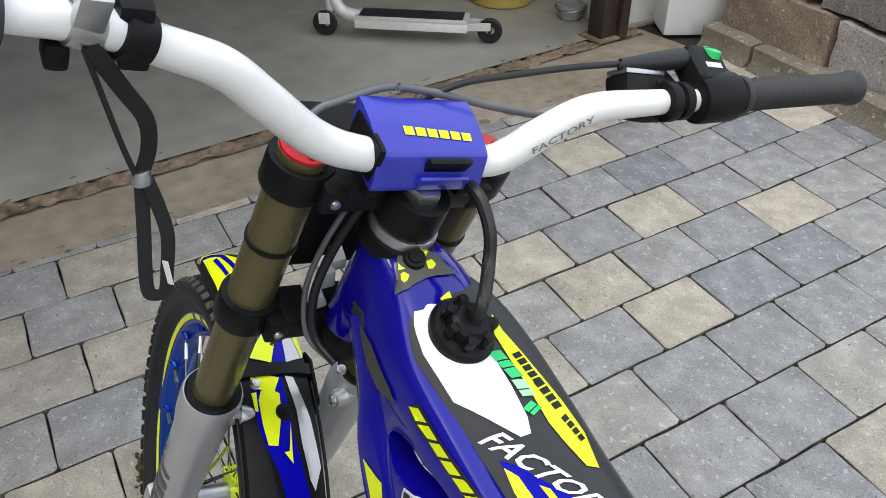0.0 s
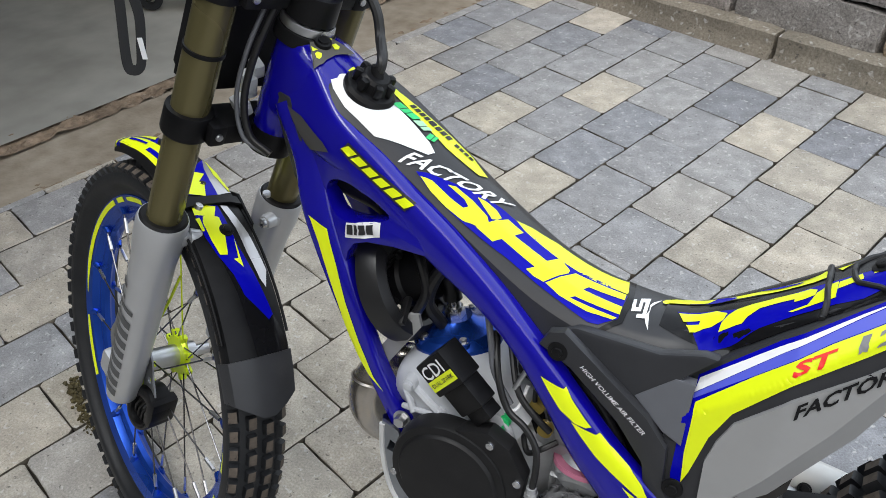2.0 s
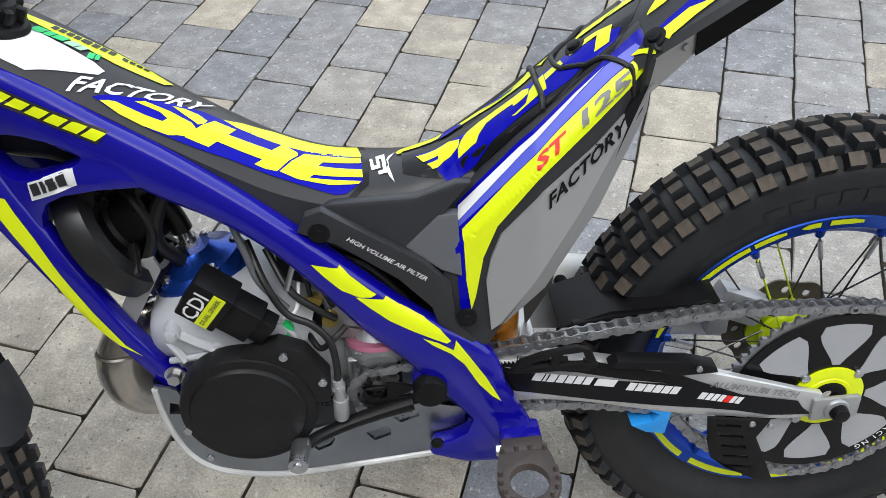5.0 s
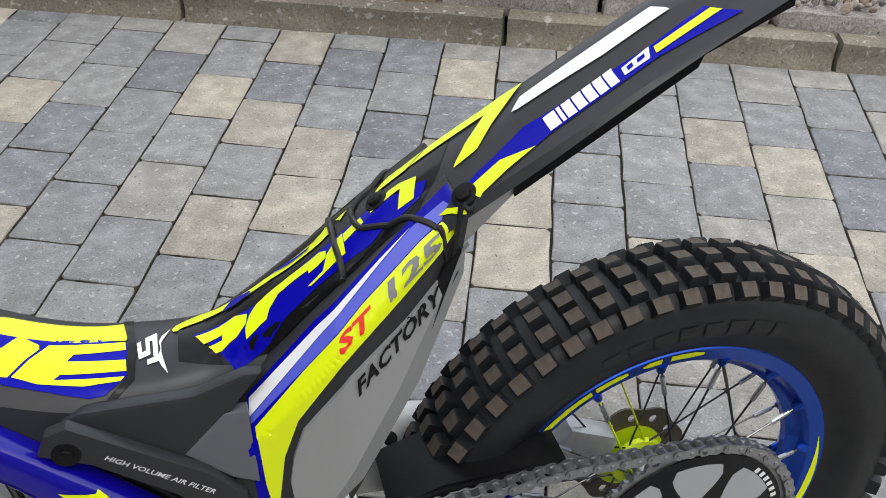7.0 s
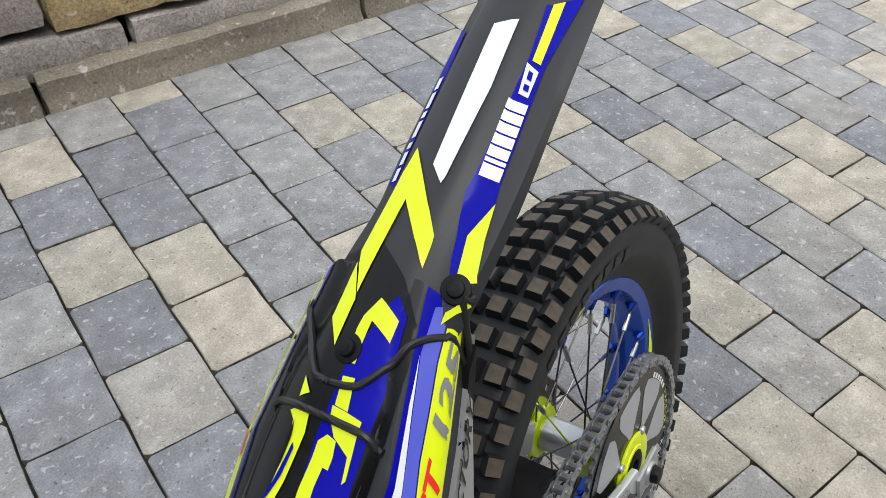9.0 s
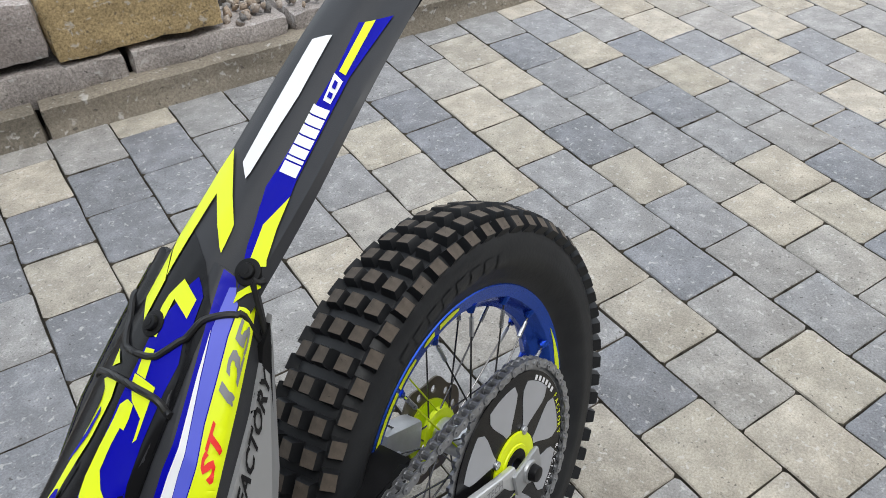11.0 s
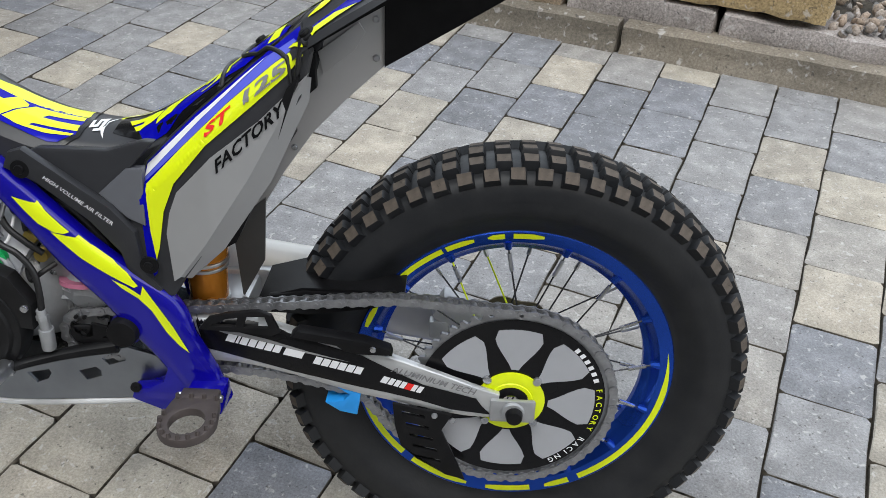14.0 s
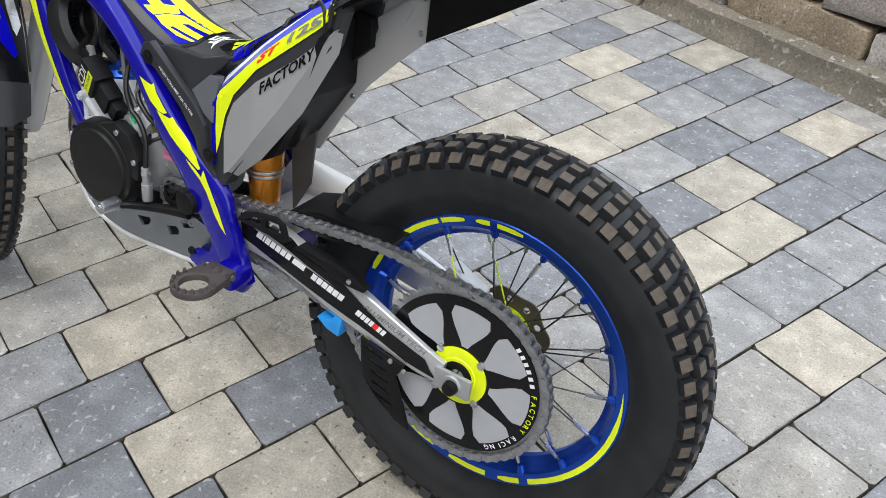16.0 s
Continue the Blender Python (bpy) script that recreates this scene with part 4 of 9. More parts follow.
# rear hub, sprocket, disc
bm = lathe([(0.012, -0.062), (0.019, -0.062), (0.019, 0.066), (0.012, 0.066)], 32, closed=True)
for y in (-0.036, 0.036):
    join(bm, lathe([(0.019, y - 0.004), (0.036, y - 0.004), (0.040, y), (0.036, y + 0.004), (0.019, y + 0.004)], 32, closed=True))
part("hub", bm, YELLOW_PAINT, rear_wheel, "fluorescent yellow rear hub")
part("hub_sleeve", lathe([(0.020, -0.03), (0.024, -0.028), (0.024, 0.028), (0.020, 0.03)], 32, closed=True), ALU, rear_wheel)
SPR_Y = -0.066
SPR_R = 0.1365
teeth = []
T = 54
for i in range(T * 4):
    a = 2 * math.pi * i / (T * 4)
    teeth.append((math.cos(a) * (SPR_R + (0.0065 if i % 4 in (0, 1) else 0.0)), math.sin(a) * (SPR_R + (0.0065 if i % 4 in (0, 1) else 0.0))))
sprocket = part("rear_sprocket", plate(teeth, SPR_Y - 0.002, SPR_Y + 0.003, holes=[ring_shape(0, 0, 0.026, 24)]), CHAIN_STEEL, bike, "steel rear sprocket with a grey and black printed cover", Matrix.Translation(AXLE))
part("cover_plate", plate(ring_shape(0, 0, 0.1305, 64), SPR_Y - 0.0042, SPR_Y - 0.0022, holes=[ring_shape(0, 0, 0.030, 24)]), BLACK_STICKER, sprocket, "black printed sprocket cover")


def turned(outline, a):
    a = radians(a)
    return [(r * math.cos(a) - w * math.sin(a), r * math.sin(a) + w * math.cos(a)) for r, w in outline]


fan_field = [(0.052, 0.005)] + [(0.052 + 0.056 * k / 6, 0.005 + 0.0285 * math.sin(math.pi / 2 * (k / 6) ** 1.25)) for k in range(1, 6)]
fan_field += [(0.1165 * math.cos(radians(b)), 0.1165 * math.sin(radians(b))) for b in (14.5, 10, 5, 0, -5, -10, -14.5)]
fan_field += [(r, -w) for r, w in reversed(fan_field[:6])]
for k in range(8):
    part("cover_field", plate(turned(fan_field, 42 + 45 * k), SPR_Y - 0.0050, SPR_Y - 0.0043), COVER_GREY, sprocket, "light grey cover field")
bm = plate(ring_shape(0, 0, 0.0475, 48), SPR_Y - 0.0075, SPR_Y - 0.004, holes=[ring_shape(0, 0, 0.027, 32)], bevel=0.001)
join(bm, lathe([(0.025, SPR_Y - 0.009), (0.030, SPR_Y - 0.009), (0.032, SPR_Y - 0.006), (0.025, SPR_Y - 0.006)], 32, closed=True))
part("carrier_ring", bm, YELLOW, sprocket, "fluorescent yellow sprocket carrier ring")
part("bearing_seal", plate(ring_shape(0, 0, 0.024, 32), SPR_Y - 0.010, SPR_Y + 0.002, holes=[ring_shape(0, 0, 0.012, 24)], bevel=0.001), BLACK, sprocket)
for sx, sz in ((1, 1), (-1, 1), (-1, -1), (1, -1)):
    part("sprocket_bolt", allen_bolt((sx * 0.034, SPR_Y - 0.0045, sz * 0.035), (0, -1, 0), 0.0066, 0.005), STEEL, sprocket)
ring = []
for i, w in enumerate("FACTORY RACING"):
    if w == " ":
        continue
    a = 12 - i * 5.2
    t = text_shape(w, 0.0115, (0, 0))
    t.transform(Matrix.Translation((math.cos(radians(a)) * 0.119, SPR_Y - 0.0047, math.sin(radians(a)) * 0.119)) @ Matrix.Rotation(radians(90 - a), 4, "Y"))
    ring.append((t, i > 7))
for yellow in (False, True):
    bm = bmesh.new()
    for t, late in ring:
        if late != yellow:
            join(bm, t)
    part("cover_lettering", bm, WHITE if not yellow else YELLOW, sprocket)
bm = bmesh.new()
for i in range(6):
    a = 46 - i * 5.4
    join(bm, plate([(-0.003, -0.0035), (0.003, -0.0035), (0.003, 0.0035), (-0.003, 0.0035)], -0.0004, 0.0), Matrix.Translation((math.cos(radians(a)) * 0.121, SPR_Y - 0.0044, math.sin(radians(a)) * 0.121)) @ Matrix.Rotation(radians(90 - a), 4, "Y"))
part("cover_lettering", bm, WHITE, sprocket)

wave = []
for i in range(96):
    a = 2 * math.pi * i / 96
    r = 0.078 + 0.0035 * math.sin(a * 8)
    wave.append((math.cos(a) * r, math.sin(a) * r))
slots_d = [ring_shape(math.cos(2 * math.pi * i / 12) * 0.063, math.sin(2 * math.pi * i / 12) * 0.063, 0.006, 10) for i in range(12)]
disc = part("rear_disc", plate(wave, 0.074, 0.077, holes=[ring_shape(0, 0, 0.040, 32)] + slots_d), DISC_STEEL, bike, "dark waved rear brake disc", Matrix.Translation(AXLE))
part("disc_carrier", plate(ring_shape(0, 0, 0.049, 32), 0.070, 0.0785, holes=[ring_shape(0, 0, 0.02, 24)]), YELLOW_PAINT, disc, "fluorescent yellow disc carrier")
bm = rbox((0.075, 0.035, 0.045), 0.008, pose(-0.075, 0.058, 0.40 - 0.0, 0, 25, 0))
join(bm, rbox((0.03, 0.02, 0.03), 0.005, pose(-0.105, 0.05, 0.375)))
part("rear_caliper", bm, ALU_CAST, bike, "grey rear brake caliper")

# swingarm
arm_st = [(-0.470, -0.062, 0.432, 0.030, 0.018), (-0.42, -0.066, 0.424, 0.034, 0.016), (-0.36, -0.070, 0.421, 0.035, 0.014), (-0.295, -0.073, 0.407, 0.034, 0.012),
          (-0.205, -0.078, 0.386, 0.037, 0.010), (-0.115, -0.082, 0.362, 0.031, 0.007), (-0.06, -0.083, 0.347, 0.026, 0.0065), (-0.02, -0.083, 0.340, 0.020, 0.006)]
bm = band(arm_st, 20, 6, 5.0)
arm_tree = BVHTree.FromBMesh(bm)
mirrored(bm)
join(bm, rbox((0.06, 0.13, 0.05), 0.01, pose(-0.40, 0, 0.425)))
swingarm = part("swingarm", bm, ARM_ALU, bike, "silver aluminium swingarm with black and white stickers")
bm = rbox((0.062, 0.008, 0.036), 0.004, pose(0.0, -0.0905, 0.3366))
join(bm, cyl((0, -0.093, 0.3366), (0, -0.098, 0.3366), 0.017, 0.015, 24, bevel=0.001))
part("axle_block", bm, ALU_CAST, swingarm, "cast axle adjuster block", m=Matrix.Translation((0.002, 0, 0)))
part("axle_end", cyl((0.004, -0.095, 0.3350), (0.004, -0.108, 0.3350), 0.0125, 0.0105, 20, bevel=0.002), BLACK, swingarm, "black axle end plug")

# chain
CH_Y = -0.066
PIV = Vector((-0.568, 0, 0.427))
R_SMALL, R_BIG = 0.033, 0.1415
chain_line = []
for a in np.linspace(88, -100, 46):
    chain_line.append(Vector((math.cos(radians(a)) * R_BIG, CH_Y, AXLE.z + math.sin(radians(a)) * R_BIG)))
low = [Vector((-0.09, CH_Y, 0.222)), Vector((-0.16, CH_Y, 0.276)), Vector((-0.205, CH_Y, 0.332)), Vector((-0.25, CH_Y, 0.350)), Vector((-0.33, CH_Y, 0.366)), Vector((-0.42, CH_Y - 0.004, 0.376)), Vector((-0.50, CH_Y - 0.008, 0.387))]
chain_line += low
for a in np.linspace(-80, -266, 14):
    chain_line.append(Vector((PIV.x + math.cos(radians(a)) * R_SMALL, CH_Y - 0.010, PIV.z + math.sin(radians(a)) * R_SMALL)))
chain_line += [Vector((-0.50, CH_Y - 0.008, 0.466)), Vector((-0.41, CH_Y - 0.004, 0.470)), Vector((-0.285, CH_Y, 0.480)), Vector((-0.16, CH_Y, 0.491)), Vector((-0.07, CH_Y, 0.486))]
dense = smooth_path([tuple(p) for p in chain_line] + [tuple(chain_line[0])], 6)
dense = [Vector(p) for p in dense]
lengths = [0.0]
for p, q in zip(dense, dense[1:]):
    lengths.append(lengths[-1] + (q - p).length)
links = 2 * round(lengths[-1] / 0.0159 / 2)
pins = []
j = 0
for i in range(links + 1):
    want = lengths[-1] * i / links
    while j < len(lengths) - 2 and lengths[j + 1] < want:
        j += 1
    f = (want - lengths[j]) / max(1e-9, lengths[j + 1] - lengths[j])
    pins.append(dense[j].lerp(dense[j + 1], min(1, f)))


def link_mesh(outer):
    p = lengths[-1] / links
    o = []
    for a in np.linspace(90, 270, 8):
        o.append((-p / 2 + math.cos(radians(a)) * 0.0066, math.sin(radians(a)) * 0.0066))
    o.append((0, -0.0050))
    for a in np.linspace(-90, 90, 8):
        o.append((p / 2 + math.cos(radians(a)) * 0.0066, math.sin(radians(a)) * 0.0066))
    o.append((0, 0.0050))
    y = 0.0068 if outer else 0.0048
    bm = plate(o, -y - 0.0018, -y)
    join(bm, plate(o, y, y + 0.0018))
    for sx in ((-1, 1) if outer else ()):
        join(bm, cyl((sx * p / 2, -0.0098, 0), (sx * p / 2, 0.0098, 0), 0.0026, None, 10))
    for sx in (() if outer else (-1, 1)):
        join(bm, cyl((sx * p / 2, -0.0048, 0), (sx * p / 2, 0.0048, 0), 0.0050, None, 10))
    return finish(bm, "chain_link", CHAIN_STEEL, 35)


link_a, link_b = link_mesh(True), link_mesh(False)
chain = part("drive_chain", cyl(pins[0] + Vector((0, -0.0098, 0)), pins[0] + Vector((0, 0.0098, 0)), 0.0026, None, 10), CHAIN_STEEL, bike, "oiled steel drive chain")
for i in range(links):
    p, q = pins[i], pins[i + 1]
    d = (q - p).normalized()
    up = Vector((0, -1, 0)).cross(d).normalized()
    mm = Matrix((d, up.cross(d), up)).transposed().to_4x4()
    mm.translation = (p + q) / 2
    shared("chain_link", link_a if i % 2 == 0 else link_b, chain, mm)

# front sprocket with its guard, pivot cap
fs = [(math.cos(2 * math.pi * i / 44) * (0.024 + (0.006 if i % 4 in (0, 1) else 0)), math.sin(2 * math.pi * i / 44) * (0.024 + (0.006 if i % 4 in (0, 1) else 0))) for i in range(44)]
part("front_sprocket", plate(fs, CH_Y - 0.013, CH_Y - 0.007), CHAIN_STEEL, bike, "small steel front sprocket", Matrix.Translation(PIV))
guard = [(-0.589, 0.432), (-0.584, 0.445), (-0.573, 0.452), (-0.553, 0.448), (-0.524, 0.441), (-0.510, 0.451), (-0.497, 0.457), (-0.488, 0.451), (-0.494, 0.430), (-0.526, 0.419), (-0.566, 0.413), (-0.584, 0.420)]
holes = [ring_shape(-0.572, 0.432, 0.005, 12), [(-0.548, 0.427), (-0.530, 0.435), (-0.512, 0.436), (-0.530, 0.426)]]
holes += [ring_shape(-0.572 + math.cos(a) * 0.0115, 0.447 + math.sin(a) * 0.0115, 0.0026, 8) for a in np.linspace(0, 5.2, 6)]
part("sprocket_guard", plate(guard, -0.0925, -0.0875, holes=holes, bevel=0.001), BLACK, bike, "black sprocket guard")
part("pivot_cap", cyl((-0.507, -0.098, 0.452), (-0.507, -0.121, 0.452), 0.021, 0.019, 28, bevel=0.003), BLACK, bike, "black rubber pivot cap")

# ---- frame ----
spar = [(-0.965, -0.030, 0.880, 0.042, 0.016), (-0.915, -0.052, 0.842, 0.034, 0.016), (-0.855, -0.063, 0.812, 0.026, 0.016), (-0.805, -0.066, 0.777, 0.023, 0.016), (-0.755, -0.069, 0.739, 0.024, 0.016),
        (-0.695, -0.073, 0.697, 0.019, 0.016), (-0.645, -0.079, 0.655, 0.018, 0.016), (-0.600, -0.087, 0.610, 0.022, 0.016), (-0.552, -0.093, 0.556, 0.028, 0.016), (-0.507, -0.096, 0.513, 0.033, 0.015),
        (-0.468, -0.097, 0.470, 0.042, 0.014), (-0.443, -0.098, 0.420, 0.031, 0.013), (-0.417, -0.100, 0.372, 0.028, 0.012), (-0.402, -0.102, 0.342, 0.022, 0.012)]
down = [(-0.975, -0.030, 0.865, 0.030, 0.016), (-0.945, -0.044, 0.800, 0.024, 0.016), (-0.927, -0.057, 0.740, 0.023, 0.016), (-0.888, -0.066, 0.648, 0.020, 0.014), (-0.852, -0.066, 0.558, 0.015, 0.013),
        (-0.818, -0.065, 0.490, 0.014, 0.013), (-0.800, -0.064, 0.452, 0.015, 0.013)]
gusset = [(-0.957, 0.850), (-0.935, 0.858), (-0.879, 0.834), (-0.826, 0.796), (-0.772, 0.757), (-0.732, 0.722), (-0.748, 0.722), (-0.770, 0.727), (-0.813, 0.728), (-0.848, 0.725), (-0.868, 0.716), (-0.878, 0.702), (-0.884, 0.680),
          (-0.898, 0.660), (-0.915, 0.672), (-0.930, 0.705), (-0.944, 0.735), (-0.955, 0.762), (-0.950, 0.800), (-0.952, 0.830)]
gusset_hole = [tuple(q) for q in smooth_path([(-0.913, 0.770), (-0.908, 0.782), (-0.895, 0.789), (-0.873, 0.790), (-0.848, 0.784), (-0.828, 0.773), (-0.820, 0.765), (-0.832, 0.757), (-0.860, 0.748), (-0.888, 0.743), (-0.903, 0.750), (-0.913, 0.770)], 3)][:-1]


def swept_in(bm):
    """Bends a side plate of the frame inwards towards the steering head."""
    for x in (-0.99, -0.97, -0.95, -0.93, -0.91, -0.89, -0.87):
        bmesh.ops.bisect_plane(bm, geom=bm.verts[:] + bm.edges[:] + bm.faces[:], plane_co=(x, 0, 0), plane_no=(1, 0, 0))
    for v in bm.verts:
        v.co.y += 0.30 * max(0.0, -0.855 - v.co.x) + 0.8 * max(0.0, -0.90 - v.co.x) ** 2
    return bm


bm = band(spar, 20, 6, 3.4)
join(bm, band(down, 20, 6, 3.4))
join(bm, swept_in(plate(gusset, -0.0835, -0.052, holes=[gusset_hole], bevel=0.006)))
foot = [(-0.514, 0.344), (-0.509, 0.359), (-0.488, 0.363), (-0.468, 0.373), (-0.460, 0.392), (-0.462, 0.44), (-0.43, 0.47), (-0.395, 0.39), (-0.380, 0.345), (-0.392, 0.325), (-0.430, 0.320), (-0.470, 0.322), (-0.510, 0.340)]
join(bm, plate(foot, -0.110, -0.088, bevel=0.006))
far_side = bm.copy()
bmesh.ops.scale(far_side, vec=(1, -0.86, 1), verts=far_side.verts[:])
bmesh.ops.translate(far_side, vec=(0, 0, -0.014), verts=far_side.verts[:])
bmesh.ops.reverse_faces(far_side, faces=far_side.faces[:])
join(bm, far_side)
join(bm, band([(-1.006, 0, 0.885, 0.062, 0.034), (-0.962, 0, 0.872, 0.056, 0.048), (-0.915, 0, 0.845, 0.040, 0.060), (-0.880, 0, 0.826, 0.026, 0.062)], 20, 5, 3.2))
ax = STEER.to_3x3() @ Vector((0, 0, 1))
O = STEER.translation
join(bm, cyl(O - ax * 0.19, O - ax * 0.012, 0.030, 0.029, 32, bevel=0.003))
join(bm, rbox((0.05, 0.17, 0.03), 0.008, pose(-0.47, 0, 0.345)))
join(bm, cyl((-0.505, -0.080, 0.452), (-0.505, -0.106, 0.452), 0.0235, 0.0225, 32, bevel=0.003))
join(bm, rbox((0.03, 0.13, 0.03), 0.008, pose(-0.80, 0, 0.465)))
frame_tree = BVHTree.FromBMesh(bm)
frame_ob = part("frame", bm, BLUE, bike, "glossy royal blue perimeter frame with yellow stripes", angle=40)
part("frame_protector", swept_in(plate([(-1.004, 0.872), (-0.972, 0.868), (-0.953, 0.828), (-0.948, 0.800), (-0.953, 0.775), (-0.960, 0.760), (-0.971, 0.768), (-0.993, 0.818), (-1.007, 0.848)], -0.088, -0.050, bevel=0.004)), GRAPHITE, frame_ob, "graphite plastic frame protector")
part("engine_bolt", hex_bolt((-0.799, -0.079, 0.482), (0, -1, 0), 0.0085, 0.011), STEEL, frame_ob)
part("engine_bolt", hex_bolt((-0.812, -0.074, 0.452), (0, -1, 0), 0.006, 0.008), STEEL, frame_ob)
part("foot_bolt", allen_bolt((-0.505, -0.108, 0.362), (0, -1, 0), 0.0075, 0.005), BLACK, frame_ob)

# ---- tank cover and seat body ----
def body_section(x, ridge, top, sh, low, low_w):
    half = [(0.0, ridge), (top * 0.55, ridge - 0.002), (top * 0.88, sh + 0.004), (top, sh), (top + 0.010, sh - 0.012), (low_w, low), (low_w * 0.5, low - 0.01)]
    flare = [(0.0, ridge), (top * 0.55, ridge - 0.002), (top * 0.96, sh + 0.005), (top * 1.18, sh - 0.004), (top * 1.38, sh - 0.020), (low_w * 1.25, sh - 0.046), (low_w * 0.5, low - 0.01)]
    right = [(x, y, z) for y, z in flare]
    left = [(x, -y, z) for y, z in reversed(half[1:])]
    return right + left


rows = [(-0.948, 0.912, 0.030, 0.902, 0.860, 0.038), (-0.925, 0.905, 0.045, 0.893, 0.845, 0.048), (-0.900, 0.894, 0.051, 0.882, 0.835, 0.055), (-0.86, 0.870, 0.053, 0.858, 0.81, 0.060), (-0.80, 0.829, 0.052, 0.815, 0.775, 0.062), (-0.75, 0.791, 0.051, 0.777, 0.735, 0.062),
        (-0.70, 0.756, 0.051, 0.742, 0.70, 0.064), (-0.65, 0.725, 0.051, 0.711, 0.665, 0.066), (-0.60, 0.704, 0.051, 0.691, 0.635, 0.070), (-0.56, 0.696, 0.050, 0.684, 0.615, 0.072), (-0.52, 0.694, 0.048, 0.681, 0.60, 0.074), (-0.49, 0.699, 0.046, 0.684, 0.60, 0.074), (-0.46, 0.712, 0.045, 0.695, 0.61, 0.072), (-0.44, 0.722, 0.044, 0.704, 0.62, 0.070)]
dense_rows = smooth_path(rows, 3)
bm = loft([body_section(*r) for r in dense_rows])
body_tree = BVHTree.FromBMesh(bm)
body = part("tank_cover", bm, GRAPHITE, bike, "graphite grey tank and seat cover with yellow blue and white stickers", angle=28)


# rear mudguard
def guard_section(x, z, w, lip):
    """Flat top; ahead of the tail the sides drop steeply towards the side covers."""
    f = min(1.0, max(0.0, (x + 0.36) / 0.10))
    tail = [(0.46, 0.005), (0.56, 0.0125), (0.70, 0.0165), (0.86, 0.0205), (0.97, 0.0235), (1.02, lip + 0.004)]
    seat = [(0.48, 0.003), (0.66, 0.006), (0.74, 0.011), (0.82, 0.030), (0.90, 0.042), (1.00, 0.048)]
    half = [(0.0, z), (w * 0.30, z - 0.0008)] + [(w * (a + (c - a) * f), z - b - (d - b) * f) for (a, b), (c, d) in zip(seat, tail)]
    half += [(w * 0.95, z - lip - 0.004 * f - 0.016 * (1 - f)), (w * 0.80, z - 0.0185 - 0.008 * f - 0.024 * (1 - f)), (w * 0.5, z - 0.020), (0.0, z - 0.014)]
    far = 1.0 - 0.50 * min(1.0, max(0.0, (x + 0.34) / 0.12))
    return [(x, y * far, zz) for y, zz in half] + [(x, -y, zz) for y, zz in reversed(half[1:-1])]


g_rows = [(-0.515, 0.696, 0.044, 0.030), (-0.48, 0.704, 0.052, 0.034), (-0.44, 0.725, 0.059, 0.036), (-0.39, 0.757, 0.064, 0.036), (-0.329, 0.804, 0.059, 0.036), (-0.295, 0.829, 0.061, 0.034), (-0.26, 0.853, 0.073, 0.030), (-0.195, 0.893, 0.079, 0.028),
          (-0.133, 0.928, 0.079, 0.025), (-0.068, 0.963, 0.078, 0.023), (0.0, 0.996, 0.075, 0.022), (0.06, 1.024, 0.070, 0.020), (0.11, 1.043, 0.058, 0.019)]
g_rows = [(x, z - 0.004 * min(1.0, max(0.0, (x + 0.36) / 0.12)), w, lip) for x, z, w, lip in g_rows]
bm = loft([guard_section(*r) for r in smooth_path(g_rows, 4)])
guard_tree = BVHTree.FromBMesh(bm)
mudguard = part("rear_mudguard", bm, GRAPHITE, bike, "dark grey rear mudguard with yellow blue and white stickers", angle=28)

# inner mudguard and tail flap
side_wall = [(-0.385, 0.545), (-0.364, 0.550), (-0.320, 0.622), (-0.278, 0.680), (-0.233, 0.726), (-0.183, 0.772), (-0.180, 0.845), (-0.205, 0.852), (-0.270, 0.800), (-0.320, 0.735), (-0.372, 0.660), (-0.392, 0.60)]
inner_guard = part("inner_mudguard", plate(side_wall, 0.0380, 0.0415, bevel=0.001), INNER_GREY, bike, "mid grey inner mudguard wall beside the rear wheel")
part("guard_panel", plate([(-0.268, 0.786), (-0.216, 0.824), (-0.208, 0.812), (-0.222, 0.789), (-0.262, 0.758)], 0.0340, 0.0381, bevel=0.001), INNER_GREY, inner_guard)
for x, z in ((-0.320, 0.668), (-0.305, 0.657), (-0.195, 0.780), (-0.195, 0.828)):
    part("rivet", cyl((x, 0.0380, z), (x, 0.0350, z), 0.0045, 0.0030, 12), STEEL, inner_guard)
bm = plate([(-0.300, 0.790), (-0.270, 0.786), (-0.270, 0.742), (-0.300, 0.715), (-0.335, 0.66), (-0.345, 0.70)], 0.024, 0.0375, bevel=0.002)
part("cover_hinge", bm, BLACK, bike, "black airbox hinge block")
bm = loft([[(-0.386, y, 0.560), (-0.380, y, 0.446), (-0.346, y, 0.506), (-0.338, y, 0.600)] for y in (-0.004, 0.0)])
bmesh.ops.triangulate(bm, faces=bm.faces[:])
part("splash_flap", bm, DARK_GREY, bike, "dark grey hanging splash flap")
bm = plate([(-0.184, 0.846), (-0.184, 0.770), (-0.103, 0.818), (0.0, 0.880), (0.03, 0.95), (-0.07, 0.915)], 0.0345, 0.0375)
join(bm, loft([[(x, -0.060, z), (x, 0.036, z), (x, 0.036, z + 0.006), (x, -0.060, z + 0.006)] for x, z in ((-0.30, 0.788), (-0.20, 0.848), (-0.10, 0.905), (0.02, 0.957))]))
part("tail_flap", bm, BLACK, bike, "black tail underside")
bm = plate([(-0.270, 0.785), (-0.300, 0.705), (-0.335, 0.62), (-0.360, 0.57), (-0.385, 0.555), (-0.36, 0.61), (-0.322, 0.69), (-0.285, 0.77)], -0.076, -0.055)
part("airbox_rear", bm, BLACK, bike, "black airbox rear edge")


